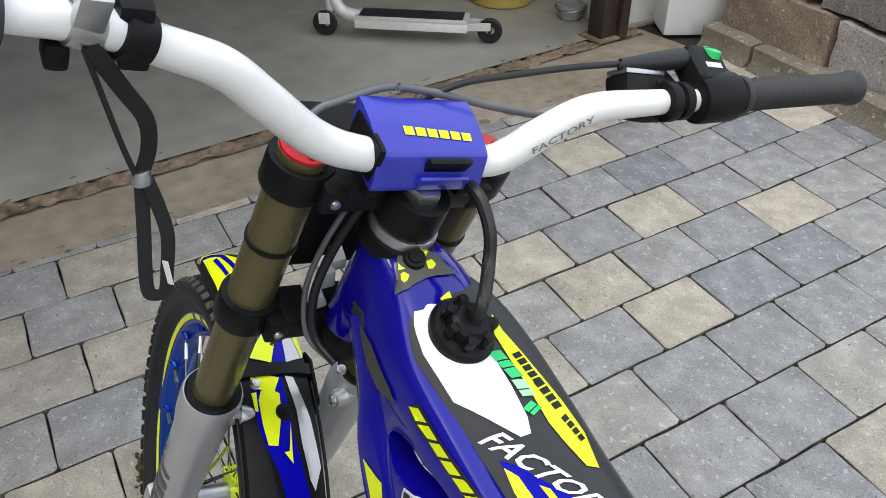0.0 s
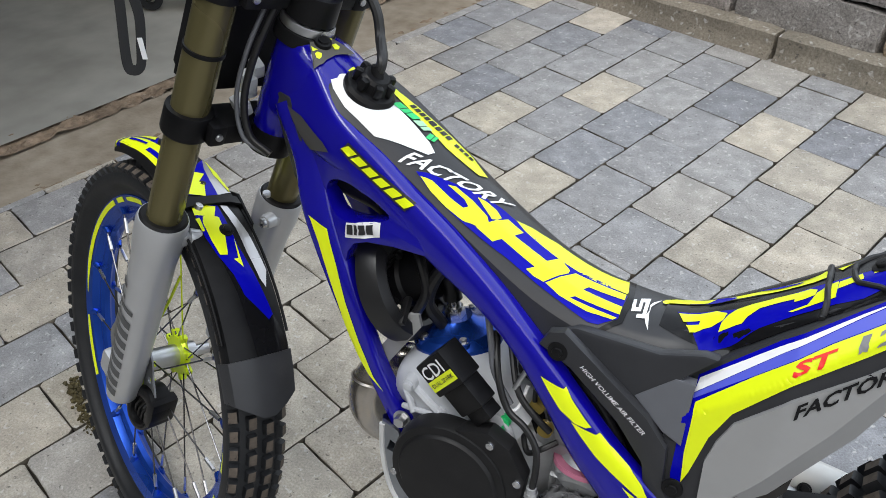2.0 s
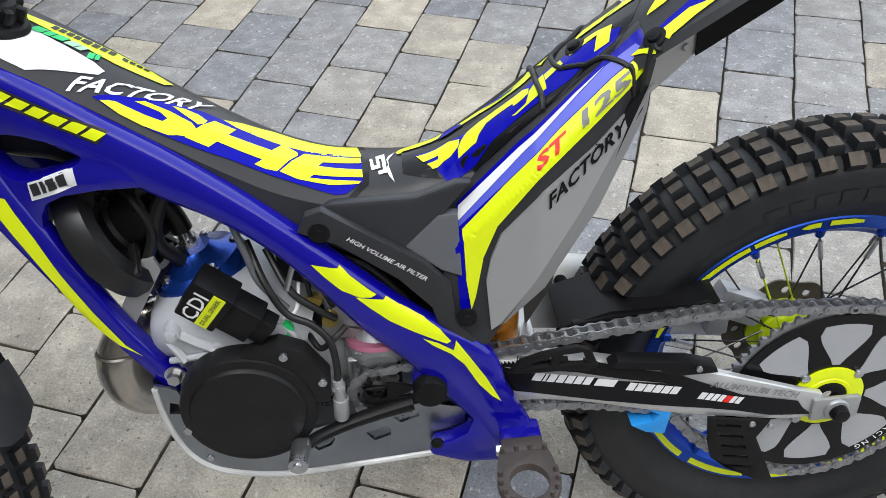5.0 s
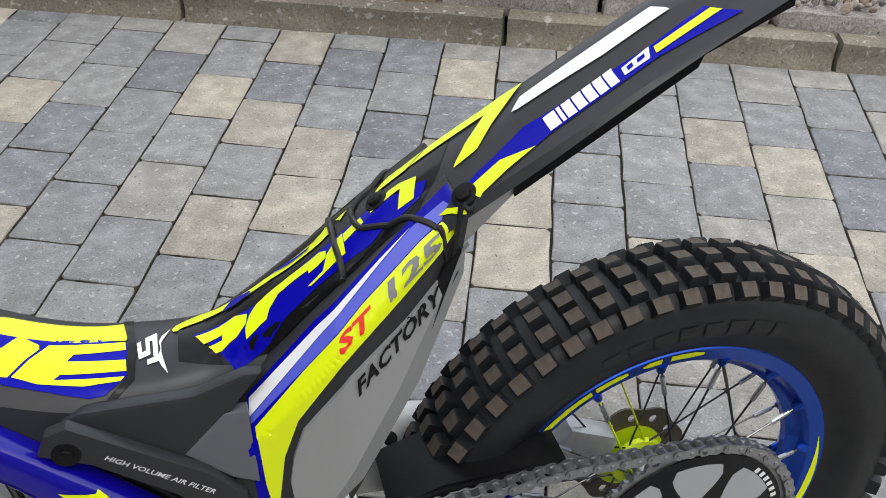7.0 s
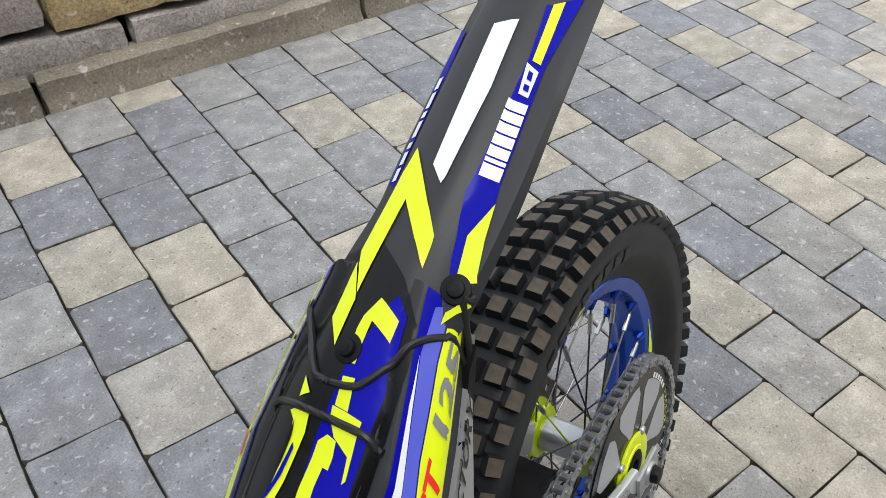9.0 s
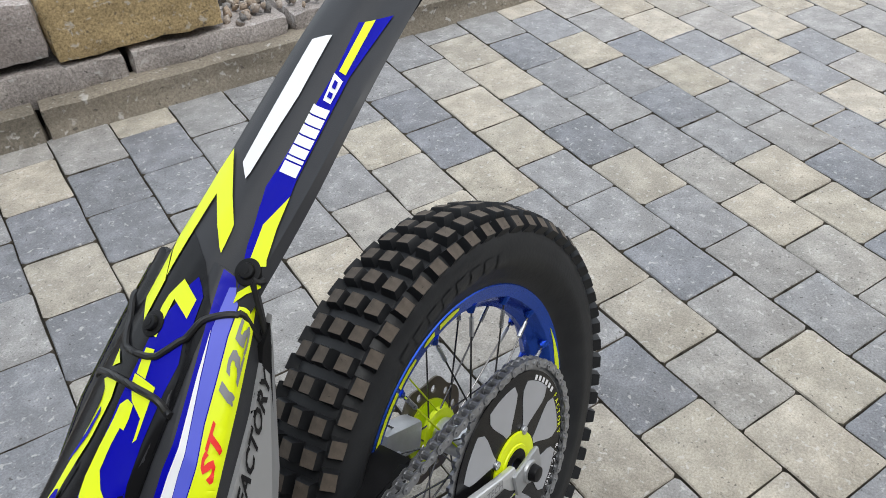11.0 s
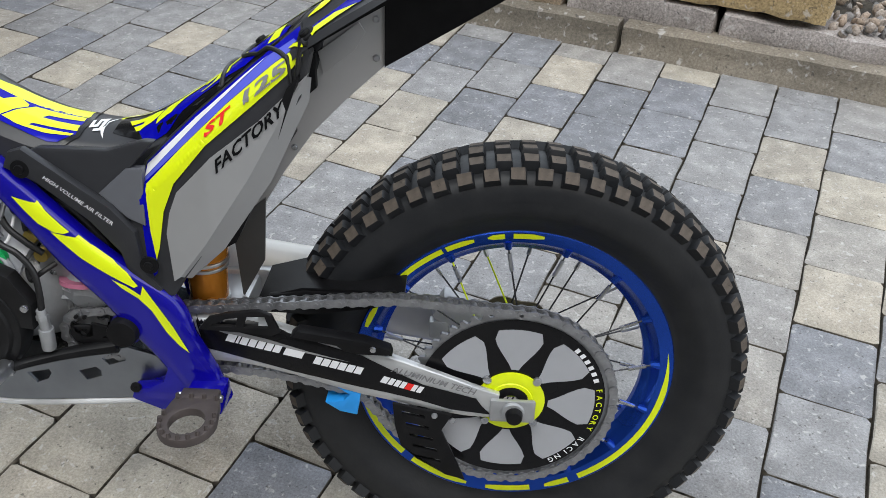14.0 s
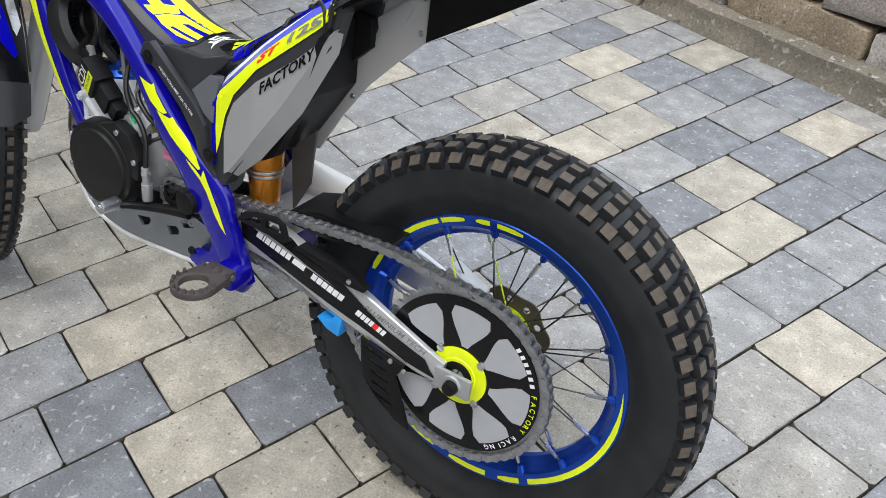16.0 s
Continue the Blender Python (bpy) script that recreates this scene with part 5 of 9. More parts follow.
# side covers
def cover_y(x, z):
    """The cover's skin: a sloping band along the top, then a crease and an almost upright face."""
    below = 0.674 * (x + 0.474) - 0.738 * (z - 0.669)
    crease = float(np.interp(x, (-0.47, -0.38, -0.33, -0.28, -0.25), (-0.0930, -0.0925, -0.0800, -0.0660, -0.0600)))
    return crease + (0.033 - below) * (1.1 if below < 0.033 else 0.09)


def saddle_y(x, z):
    return -0.109 + 0.22 * (z - 0.562) - 0.113 * (x + 0.455)


def side_plate(outline, lift, thick, holes=(), bevel=0.002, skin_y=cover_y):
    bm = plate(outline, -lift, thick, holes, bevel)
    bmesh.ops.triangulate(bm, faces=bm.faces[:])
    for _ in range(5):
        bmesh.ops.subdivide_edges(bm, edges=[e for e in bm.edges if e.calc_length() > 0.007], cuts=1)
        bmesh.ops.triangulate(bm, faces=bm.faces[:])
    for v in bm.verts:
        v.co.y += skin_y(v.co.x, v.co.z)
    return bm


outer_cover = [(-0.4554, 0.4981), (-0.4745, 0.5279), (-0.4830, 0.5850), (-0.4800, 0.6350), (-0.4676, 0.6694), (-0.3974, 0.7339), (-0.3088, 0.8085), (-0.2720, 0.8370), (-0.2590, 0.8060), (-0.2700, 0.7578), (-0.3280, 0.6613), (-0.3837, 0.5779), (-0.4222, 0.5262), (-0.4362, 0.5044)]
bm = side_plate(outer_cover, 0.0, 0.030, bevel=0.004)
cover_tree = BVHTree.FromBMesh(bm)
mirrored(bm)
cover = part("side_cover", bm, GRAPHITE, bike, "graphite airbox side cover with a grey panel and yellow stripe")
fold = [(-0.2650, 0.7830), (-0.2792, 0.7594), (-0.3335, 0.6632), (-0.3888, 0.5801), (-0.4244, 0.5339)]
rear_edge = [(-0.2600, 0.7780), (-0.2635, 0.7506), (-0.3111, 0.6533), (-0.3708, 0.5676), (-0.4161, 0.5250)]
front_face = [(-0.4334, 0.5274)] + [(-0.4364, 0.5911), (-0.4302, 0.6184), (-0.4190, 0.6447), (-0.3754, 0.6890), (-0.3198, 0.7307), (-0.2610, 0.7854)] + fold[1:]
bm = side_plate(front_face, 0.0045, 0.002, bevel=0.0)
strip = bmesh.new()
inner = [strip.verts.new((x, cover_y(x, z) - 0.0045, z)) for x, z in fold]
outer = [strip.verts.new((x, cover_y(x, z) + 0.010, z)) for x, z in rear_edge]
for k in range(4):
    strip.faces.new((inner[k], inner[k + 1], outer[k + 1], outer[k]))
bmesh.ops.recalc_face_normals(strip, faces=strip.faces[:])
if sum(q.normal.y for q in strip.faces) > 0:
    bmesh.ops.reverse_faces(strip, faces=strip.faces[:])
join(bm, strip)
panel_tree = BVHTree.FromBMesh(bm)
grey_ob = part("grey_panel", bm, LIGHT_GREY, cover, "light grey number panel")
bracket = [(-0.628, 0.664), (-0.618, 0.684), (-0.600, 0.690), (-0.500, 0.622), (-0.474, 0.592), (-0.470, 0.540), (-0.450, 0.514), (-0.462, 0.500), (-0.488, 0.520), (-0.497, 0.563), (-0.530, 0.602), (-0.590, 0.648)]
bm = plate(bracket, -0.106, -0.092, bevel=0.004)
for v in bm.verts:
    v.co.y += 0.10 * max(0, -0.47 - v.co.x)
bracket_tree = BVHTree.FromBMesh(bm)
other = bm.copy()
bmesh.ops.scale(other, vec=(1, -0.72, 1), verts=other.verts[:])
bmesh.ops.translate(other, vec=(0, 0, -0.03), verts=other.verts[:])
bmesh.ops.reverse_faces(other, faces=other.faces[:])
part("air_filter_bracket", other, GRAPHITE, bike, "graphite air filter side bracket")
air_bracket = part("air_filter_bracket", bm, GRAPHITE, bike, "graphite air filter side bracket")
for p in ((-0.605, -0.094, 0.664), (-0.460, -0.112, 0.551)):
    bm = cyl(Vector(p) + Vector((0, 0.004, 0)), p, 0.0115, None, 24, bevel=0.001)
    join(bm, allen_bolt(p, (0, -1, 0), 0.0062, 0.0025))
    part("cover_bolt", bm, BLACK, air_bracket)
bm = loft([[(x, sy * w, z) for sy, z in ((-1, z0), (1, z0), (1, z1), (-1, z1))] for x, w, z0, z1 in ((-0.60, 0.045, 0.57, 0.66), (-0.54, 0.06, 0.53, 0.65), (-0.47, 0.068, 0.51, 0.66), (-0.38, 0.068, 0.56, 0.72), (-0.30, 0.06, 0.68, 0.78))])
part("airbox", bm, BLACK, bike, "black airbox under the seat")
saddle = [(-0.610, 0.676), (-0.594, 0.682), (-0.544, 0.684), (-0.503, 0.686), (-0.460, 0.700), (-0.446, 0.700), (-0.476, 0.668), (-0.512, 0.638), (-0.521, 0.626), (-0.560, 0.648)]
part("saddle_panel", side_plate(saddle, 0.0, 0.014, bevel=0.003, skin_y=saddle_y), GRAPHITE, bike, "graphite panel between the seat and the bracket")
part("facet_panel", side_plate([(-0.519, 0.634), (-0.511, 0.641), (-0.482, 0.667), (-0.462, 0.668), (-0.462, 0.600), (-0.483, 0.607)], 0.0006, 0.012, bevel=0.001, skin_y=saddle_y), FACET_GREY, bike, "slate grey facet beside the side cover")

skin = bmesh.new()
for ob in (body, mudguard, cover, grey_ob):
    skin.from_mesh(ob.data)
skin_tree = BVHTree.FromBMesh(skin)
skin.free()
shell = bmesh.new()
for ob in (cover, grey_ob):
    shell.from_mesh(ob.data)
shell_tree = BVHTree.FromBMesh(shell)
shell.free()
headstock = bmesh.new()
for ob in (frame_ob, body):
    headstock.from_mesh(ob.data)
head_tree = BVHTree.FromBMesh(headstock)
headstock.free()

# ---- engine ----
bm = cyl((-0.715, -0.092, 0.450), (-0.715, -0.119, 0.450), 0.081, 0.077, 64, bevel=0.004)
join(bm, cyl((-0.715, -0.117, 0.450), (-0.715, -0.124, 0.450), 0.068, 0.064, 64, bevel=0.003))
ear = [(-0.71, 0.528), (-0.668, 0.541), (-0.640, 0.527), (-0.618, 0.488), (-0.622, 0.450), (-0.66, 0.455)]
join(bm, plate(ear, -0.116, -0.092, bevel=0.004))
ign = part("ignition_cover", bm, COVER_BLACK, bike, "scuffed black round ignition cover")
for x, z in ((-0.663, 0.526), (-0.626, 0.484), (-0.789, 0.430)):
    part("cover_bolt", allen_bolt((x, -0.116, z), (0, -1, 0), 0.0055, 0.004), STEEL, ign)
bm = band([(-0.80, 0, 0.47, 0.05, 0.060), (-0.75, 0, 0.468, 0.072, 0.080), (-0.68, 0, 0.468, 0.072, 0.088), (-0.635, 0, 0.466, 0.068, 0.078), (-0.60, 0, 0.466, 0.062, 0.054), (-0.535, 0, 0.458, 0.045, 0.050)], 24, 5, 3.5)
top_case = band([(-0.812, -0.004, 0.505, 0.022, 0.060), (-0.785, -0.004, 0.525, 0.045, 0.076), (-0.74, -0.004, 0.535, 0.052, 0.082), (-0.69, -0.004, 0.528, 0.050, 0.082), (-0.645, -0.004, 0.510, 0.045, 0.078)], 24, 5, 3.4)
for x, z in ((-0.785, 0.548), (-0.742, 0.520), (-0.700, 0.555), (-0.668, 0.54)):
    join(top_case, cyl((x, -0.070, z), (x, -0.090, z), 0.011, 0.009, 16, bevel=0.001))
join(top_case, sweep([(-0.79, -0.080, 0.55), (-0.765, -0.086, 0.535), (-0.742, -0.088, 0.52), (-0.735, -0.088, 0.50)], 0.006, 8))
for pts, r in (([(-0.800, -0.074, 0.500), (-0.765, -0.086, 0.512), (-0.715, -0.088, 0.520), (-0.665, -0.084, 0.515)], 0.004), ([(-0.725, -0.080, 0.57), (-0.705, -0.088, 0.552), (-0.690, -0.088, 0.53)], 0.0045), ([(-0.672, -0.08, 0.552), (-0.655, -0.086, 0.535), (-0.648, -0.084, 0.515)], 0.0045),
               ([(-0.81, -0.06, 0.53), (-0.79, -0.078, 0.52), (-0.78, -0.084, 0.505)], 0.005)):
    join(top_case, sweep(pts, r, 8))
for x, z in ((-0.785, 0.548), (-0.742, 0.520), (-0.700, 0.555)):
    join(top_case, hex_bolt((x, -0.089, z), (0, -1, 0), 0.0065, 0.006, False))
part("upper_crankcase", top_case, ALU_PALE, bike, "pale cast upper crankcase", angle=40)
for x0, x1 in ((-0.585, -0.545), (-0.600, -0.60), (-0.565, -0.60)):
    join(bm, sweep([(x0, -0.050, 0.50), ((x0 + x1) / 2, -0.056, 0.47), (x1, -0.054, 0.435)], 0.005, 8))
crank = part("crankcase", bm, ALU_CAST, bike, "cast grey engine crankcase", angle=40)
tilt = pose(-0.752, 0, 0.535, 0, -12, 0)
bm = cyl((0, 0, -0.045), (0, 0, 0.036), 0.060, 0.057, 40, bevel=0.004)
for a in range(5):
    join(bm, cyl((math.cos(a * 1.256) * 0.052, math.sin(a * 1.256) * 0.052, -0.04), (math.cos(a * 1.256) * 0.052, math.sin(a * 1.256) * 0.052, 0.036), 0.012, 0.010, 14))
join(bm, sweep([(-0.05, 0, -0.005), (-0.075, 0, -0.012), (-0.09, 0, -0.016)], 0.026, 16))
part("cylinder", bm, ALU_PALE, crank, "pale cast alloy cylinder", m=tilt)
bm = lathe([(0.001, 0.034), (0.022, 0.034), (0.030, 0.026), (0.050, 0.020), (0.058, 0.010), (0.058, -0.002), (0.001, -0.002)], 40)
bm.transform(Matrix.Rotation(radians(90), 4, "X"))
for a in range(5):
    join(bm, cyl((math.cos(a * 1.256 + 0.3) * 0.046, math.sin(a * 1.256 + 0.3) * 0.046, 0.0), (math.cos(a * 1.256 + 0.3) * 0.046, math.sin(a * 1.256 + 0.3) * 0.046, 0.019), 0.0115, 0.009, 16))
head = part("cylinder_head", bm, BLUE_ANOD, bike, "blue anodised cylinder head", m=tilt @ Matrix.Translation((0, 0, 0.038)))
for a in range(5):
    p = (math.cos(a * 1.256 + 0.3) * 0.046, math.sin(a * 1.256 + 0.3) * 0.046, 0.0185)
    part("head_bolt", hex_bolt(p, (0, 0, 1), 0.005, 0.006), STEEL, head)
bm = cyl((0, 0, 0.032), (0, 0, 0.043), 0.0135, None, 6)
join(bm, cyl((0, 0, 0.043), (0, 0, 0.048), 0.0115, 0.0115, 18))
join(bm, cyl((0, 0, 0.048), (0, 0, 0.060), 0.0088, 0.0085, 18))
part("spark_plug", bm, STEEL, head)
bm = sweep([(0, 0, 0.058), (0, 0, 0.078), (-0.004, 0.0, 0.098), (-0.014, 0.004, 0.112)], [0.0125, 0.0115, 0.0105, 0.009], 16)
join(bm, sweep([(-0.014, 0.004, 0.110), (-0.03, 0.01, 0.112), (-0.06, 0.02, 0.09)], 0.004, 10))
part("plug_cap", bm, HOSE, head, "black rubber spark plug cap")

# ignition box
bm = rbox((0.046, 0.034, 0.056), 0.003, pose(-0.012, 0, 0.0))
join(bm, rbox((0.040, 0.028, 0.046), 0.003, pose(0.026, 0.002, -0.002)))
join(bm, rbox((0.024, 0.022, 0.034), 0.002, pose(0.052, 0.004, -0.004)))
cdi_m = pose(-0.722, -0.098, 0.592, 8, 39, -6)
cdi = part("ignition_box", bm, BLACK, bike, "black ignition box with a printed label", cdi_m)
part("box_label", plate([(-0.011, -0.026), (0.003, -0.026), (0.003, 0.026), (-0.011, 0.026)], -0.0176, -0.0171), YELLOW, cdi, "yellow label strip")
for words, size, place, mat in (("CDI", 0.024, (-0.0125, -0.023), WHITE), ("DUAL SPARK", 0.0075, (-0.0015, -0.022), DARK_STICKER)):
    t = text_shape(words, size, place, 90, squeeze=1.05)
    bmesh.ops.translate(t, verts=t.verts[:], vec=(0, -0.0184, 0))
    part("box_lettering", t, mat, cdi)

# carburettor, hoses, cables
# inlet box made large and black, so that it doubles as shadow here
bm = band([(-0.665, 0.015, 0.600, 0.035, 0.055), (-0.62, 0.015, 0.600, 0.060, 0.060), (-0.57, 0.015, 0.578, 0.062, 0.066), (-0.52, 0.012, 0.535, 0.050, 0.068)], 20, 4, 3.5)
part("inlet_box", bm, BLACK, bike, "black inlet box behind the carburettor")
bm = rbox((0.06, 0.05, 0.05), 0.008, pose(-0.590, -0.045, 0.525, 0, 25, 0))
join(bm, cyl((-0.600, -0.045, 0.535), (-0.615, -0.045, 0.580), 0.020, 0.018, 24, bevel=0.003))
join(bm, cyl((-0.575, -0.048, 0.515), (-0.565, -0.048, 0.485), 0.022, 0.018, 24, bevel=0.004))
carb = part("carburettor", bm, ALU_CAST, bike, "grey cast carburettor")
for x, z in ((-0.612, 0.548), (-0.572, 0.540), (-0.606, 0.512), (-0.572, 0.502)):
    part("carb_screw", allen_bolt((x, -0.069, z), (0, -1, 0), 0.0038, 0.003), STEEL, carb)
part("bowl_flange", rbox((0.052, 0.046, 0.005), 0.001, pose(-0.577, -0.047, 0.517, 0, 18, 0)), ALU_CAST, carb)
part("brass_screw", cyl((-0.612, -0.068, 0.540), (-0.612, -0.080, 0.540), 0.009, None, 14), BRASS, carb)
part("brass_screw", rbox((0.018, 0.012, 0.011), 0.002, pose(-0.628, -0.062, 0.560, 0, 30, 0)), BRASS, carb)
part("inlet_rubber", cyl((-0.64, -0.03, 0.512), (-0.61, -0.042, 0.522), 0.026, 0.024, 24, bevel=0.004), BLACK, bike, "black inlet rubber")
part("pink_gasket", lathe([(0.030, -0.003), (0.041, -0.003), (0.041, 0.003), (0.030, 0.003)], 40, closed=True), PINK, bike, "pink rubber gasket ring", m=pose(-0.560, -0.060, 0.500, 78, 0, 0))
bm = lathe([(0.001, -0.020), (0.020, -0.020), (0.032, -0.012), (0.036, 0.0), (0.036, 0.012), (0.001, 0.012)], 40)
housing = part("clutch_housing", bm, ALU_CAST, bike, "ribbed cast alloy housing", m=pose(-0.563, -0.062, 0.482, 30, 0, 0))
for a in range(8):
    part("rib", rbox((0.030, 0.006, 0.004), 0.001, Matrix.Rotation(a * math.pi / 4, 4, "Y") @ pose(0.022, -0.013, 0)), ALU_CAST, housing)


def hose(name, pts, r, mat, label, seg=10):
    return part(name, sweep(pts, r, seg, 6), mat, bike, label)


hose("clutch_hose", [(-0.690, -0.055, 0.640), (-0.672, -0.085, 0.60), (-0.655, -0.092, 0.565), (-0.630, -0.098, 0.552), (-0.613, -0.102, 0.530), (-0.609, -0.106, 0.500), (-0.611, -0.108, 0.470)], 0.0042, HOSE, "black hydraulic clutch hose")
bm = cyl((-0.611, -0.108, 0.478), (-0.611, -0.106, 0.440), 0.0062, 0.0070, 18, bevel=0.001)
join(bm, cyl((-0.611, -0.106, 0.448), (-0.614, -0.104, 0.415), 0.0095, 0.0090, 20, bevel=0.002))
join(bm, hex_bolt((-0.611, -0.107, 0.462), (0, 0, 1), 0.0085, 0.008, False))
part("slave_cylinder", bm, ALU_CAST, bike, "grey clutch slave cylinder")
hose("grey_cable", [(-0.735, -0.045, 0.700), (-0.705, -0.062, 0.685), (-0.690, -0.072, 0.640), (-0.680, -0.078, 0.60), (-0.655, -0.082, 0.565)], 0.0040, GREY_HOSE, "grey cable")
hose("breather_hose", [(-0.775, -0.02, 0.60), (-0.79, -0.035, 0.64), (-0.772, -0.03, 0.69), (-0.735, -0.02, 0.71)], 0.0085, HOSE, "black coolant hose")
hose("breather_hose", [(-0.82, -0.03, 0.54), (-0.805, -0.05, 0.515), (-0.79, -0.045, 0.525), (-0.775, -0.03, 0.56)], 0.0115, HOSE, "black coolant hose")
hose("wiring", [(-0.70, -0.05, 0.66), (-0.66, -0.06, 0.63), (-0.635, -0.065, 0.60), (-0.63, -0.07, 0.57)], 0.003, HOSE, "black wiring")
hose("wiring", [(-0.72, -0.03, 0.668), (-0.70, -0.04, 0.675), (-0.685, -0.05, 0.665)], 0.0022, RED_STICKER, "red wire")
hose("wiring", [(-0.66, -0.085, 0.555), (-0.645, -0.085, 0.565), (-0.64, -0.07, 0.59)], 0.0022, WHITE, "white and red wires")
hose("vent_hose", [(-0.60, -0.06, 0.62), (-0.56, -0.07, 0.60), (-0.53, -0.075, 0.565), (-0.51, -0.08, 0.53)], 0.0045, HOSE, "black vent hose")
hose("inlet_boot", [(-0.590, -0.045, 0.550), (-0.562, -0.040, 0.570), (-0.53, -0.03, 0.580)], 0.027, BLACK, "black rubber inlet boot", 20)
hose("fuel_hose", [(-0.672, -0.050, 0.625), (-0.648, -0.082, 0.588), (-0.622, -0.090, 0.566), (-0.604, -0.086, 0.548)], 0.0042, HOSE, "black fuel hose")
hose("fuel_hose", [(-0.655, -0.045, 0.655), (-0.628, -0.076, 0.615), (-0.612, -0.084, 0.585), (-0.606, -0.078, 0.560)], 0.0036, HOSE, "black fuel hose")
hose("fuel_hose", [(-0.645, -0.06, 0.520), (-0.628, -0.086, 0.508), (-0.612, -0.090, 0.520), (-0.595, -0.078, 0.530)], 0.0036, HOSE, "black fuel hose")
hose("overflow_hose", [(-0.560, -0.066, 0.505), (-0.548, -0.080, 0.490), (-0.542, -0.066, 0.45), (-0.546, -0.060, 0.40)], 0.0034, HOSE, "black overflow hose")
bm = cyl((-0.638, -0.075, 0.625), (-0.652, -0.083, 0.590), 0.0032, None, 10)
join(bm, hex_bolt((-0.640, -0.076, 0.620), (0.3, 0.2, 1), 0.006, 0.008, False))
part("cable_adjuster", bm, STEEL, bike, "steel cable adjuster")
part("green_mark", cyl((-0.662, -0.080, 0.538), (-0.662, -0.089, 0.538), 0.010, None, 18), GREEN, crank, "green paint dot")

# radiator and fan
fan_axis = Vector((0.9, 0.0, 0.42)).normalized()
radiator = part("radiator", rbox((0.034, 0.076, 0.145), 0.006, pose(-0.870, -0.012, 0.652, 0, 20, 0)), BLACK, bike, "black radiator behind the front tubes")
for k in range(12):
    part("radiator_fin", rbox((0.038, 0.068, 0.003), 0, pose(-0.870 + (k - 5.5) * 0.0042, -0.012, 0.652 + (k - 5.5) * 0.0112, 0, 20, 0)), BLACK, radiator)
c = Vector((-0.850, -0.006, 0.640))
shroud = lathe([(0.083, 0.0), (0.083, 0.016), (0.078, 0.028), (0.066, 0.034), (0.060, 0.030), (0.060, 0.004)], 48)
to_fan = Matrix.Translation(c) @ fan_axis.to_track_quat("Y", "Z").to_matrix().to_4x4()
fan = part("radiator_fan", shroud, HOSE, bike, "black radiator fan with round shroud", to_fan)
part("fan_motor", lathe([(0.001, 0.064), (0.030, 0.064), (0.035, 0.058), (0.036, 0.030), (0.040, 0.026), (0.040, 0.012), (0.001, 0.012)], 40), BLACK, fan, "black fan motor")
for k in range(4):
    part("fan_arm", rbox((0.008, 0.010, 0.040), 0.002, Matrix.Rotation(k * math.pi / 2 + 0.5, 4, "Y") @ pose(0, 0.030, 0.056)), HOSE, fan)
for k in range(7):
    part("fan_blade", rbox((0.022, 0.003, 0.044), 0.001, Matrix.Rotation(k * math.pi * 2 / 7, 4, "Y") @ pose(0, 0.014, 0.040, 0, 0, 25)), BLACK, fan)
bm = sweep([(-0.815, -0.02, 0.70), (-0.80, -0.035, 0.685), (-0.79, -0.04, 0.655), (-0.80, -0.045, 0.625), (-0.815, -0.05, 0.60)], 0.0065, 10, 6)
part("fan_wiring", bm, HOSE, bike, "black fan wiring")
bm = band([(-0.945, 0, 0.815, 0.040, 0.045), (-0.90, 0, 0.800, 0.052, 0.046), (-0.85, 0, 0.785, 0.050, 0.048), (-0.79, 0, 0.748, 0.045, 0.050), (-0.72, 0, 0.705, 0.030, 0.050)], 20, 5, 3.5)
part("fuel_tank", bm, BLACK, bike, "black plastic fuel tank inside the frame")
part("fan_bracket", plate([(-0.848, 0.560), (-0.833, 0.544), (-0.788, 0.612), (-0.792, 0.628), (-0.806, 0.626)], -0.055, -0.050), LIGHT_GREY, bike, "grey metal strip")

# exhaust
bm = sweep([(-0.815, 0.0, 0.520), (-0.850, -0.008, 0.512), (-0.878, -0.014, 0.470), (-0.880, -0.010, 0.425), (-0.860, 0.012, 0.388), (-0.825, 0.045, 0.385), (-0.76, 0.09, 0.41), (-0.66, 0.12, 0.45), (-0.55, 0.12, 0.50), (-0.45, 0.11, 0.53)],
           [0.020, 0.024, 0.032, 0.036, 0.036, 0.034, 0.030, 0.028, 0.028, 0.028], 24, 6)
exhaust = part("exhaust_pipe", bm, STAINLESS, bike, "heat-tinted stainless exhaust pipe")
part("weld_ring", lathe([(0.0325, -0.002), (0.035, 0.0), (0.0325, 0.002)], 32), STAINLESS, exhaust, m=pose(-0.876, -0.014, 0.478, 80, 0, 0))
bm = sweep([(-0.46, 0.085, 0.475), (-0.40, 0.095, 0.445), (-0.34, 0.105, 0.425), (-0.27, 0.110, 0.415), (-0.22, 0.110, 0.415)], [0.030, 0.045, 0.050, 0.046, 0.028], 28, 6, flat=0.75)
part("silencer", bm, SILENCER, bike, "pale silencer beside the rear wheel")
part("silencer_bolt", hex_bolt((-0.32, 0.07, 0.456), (0, -0.6, 0.8), 0.006, 0.006), BLACK, bike)

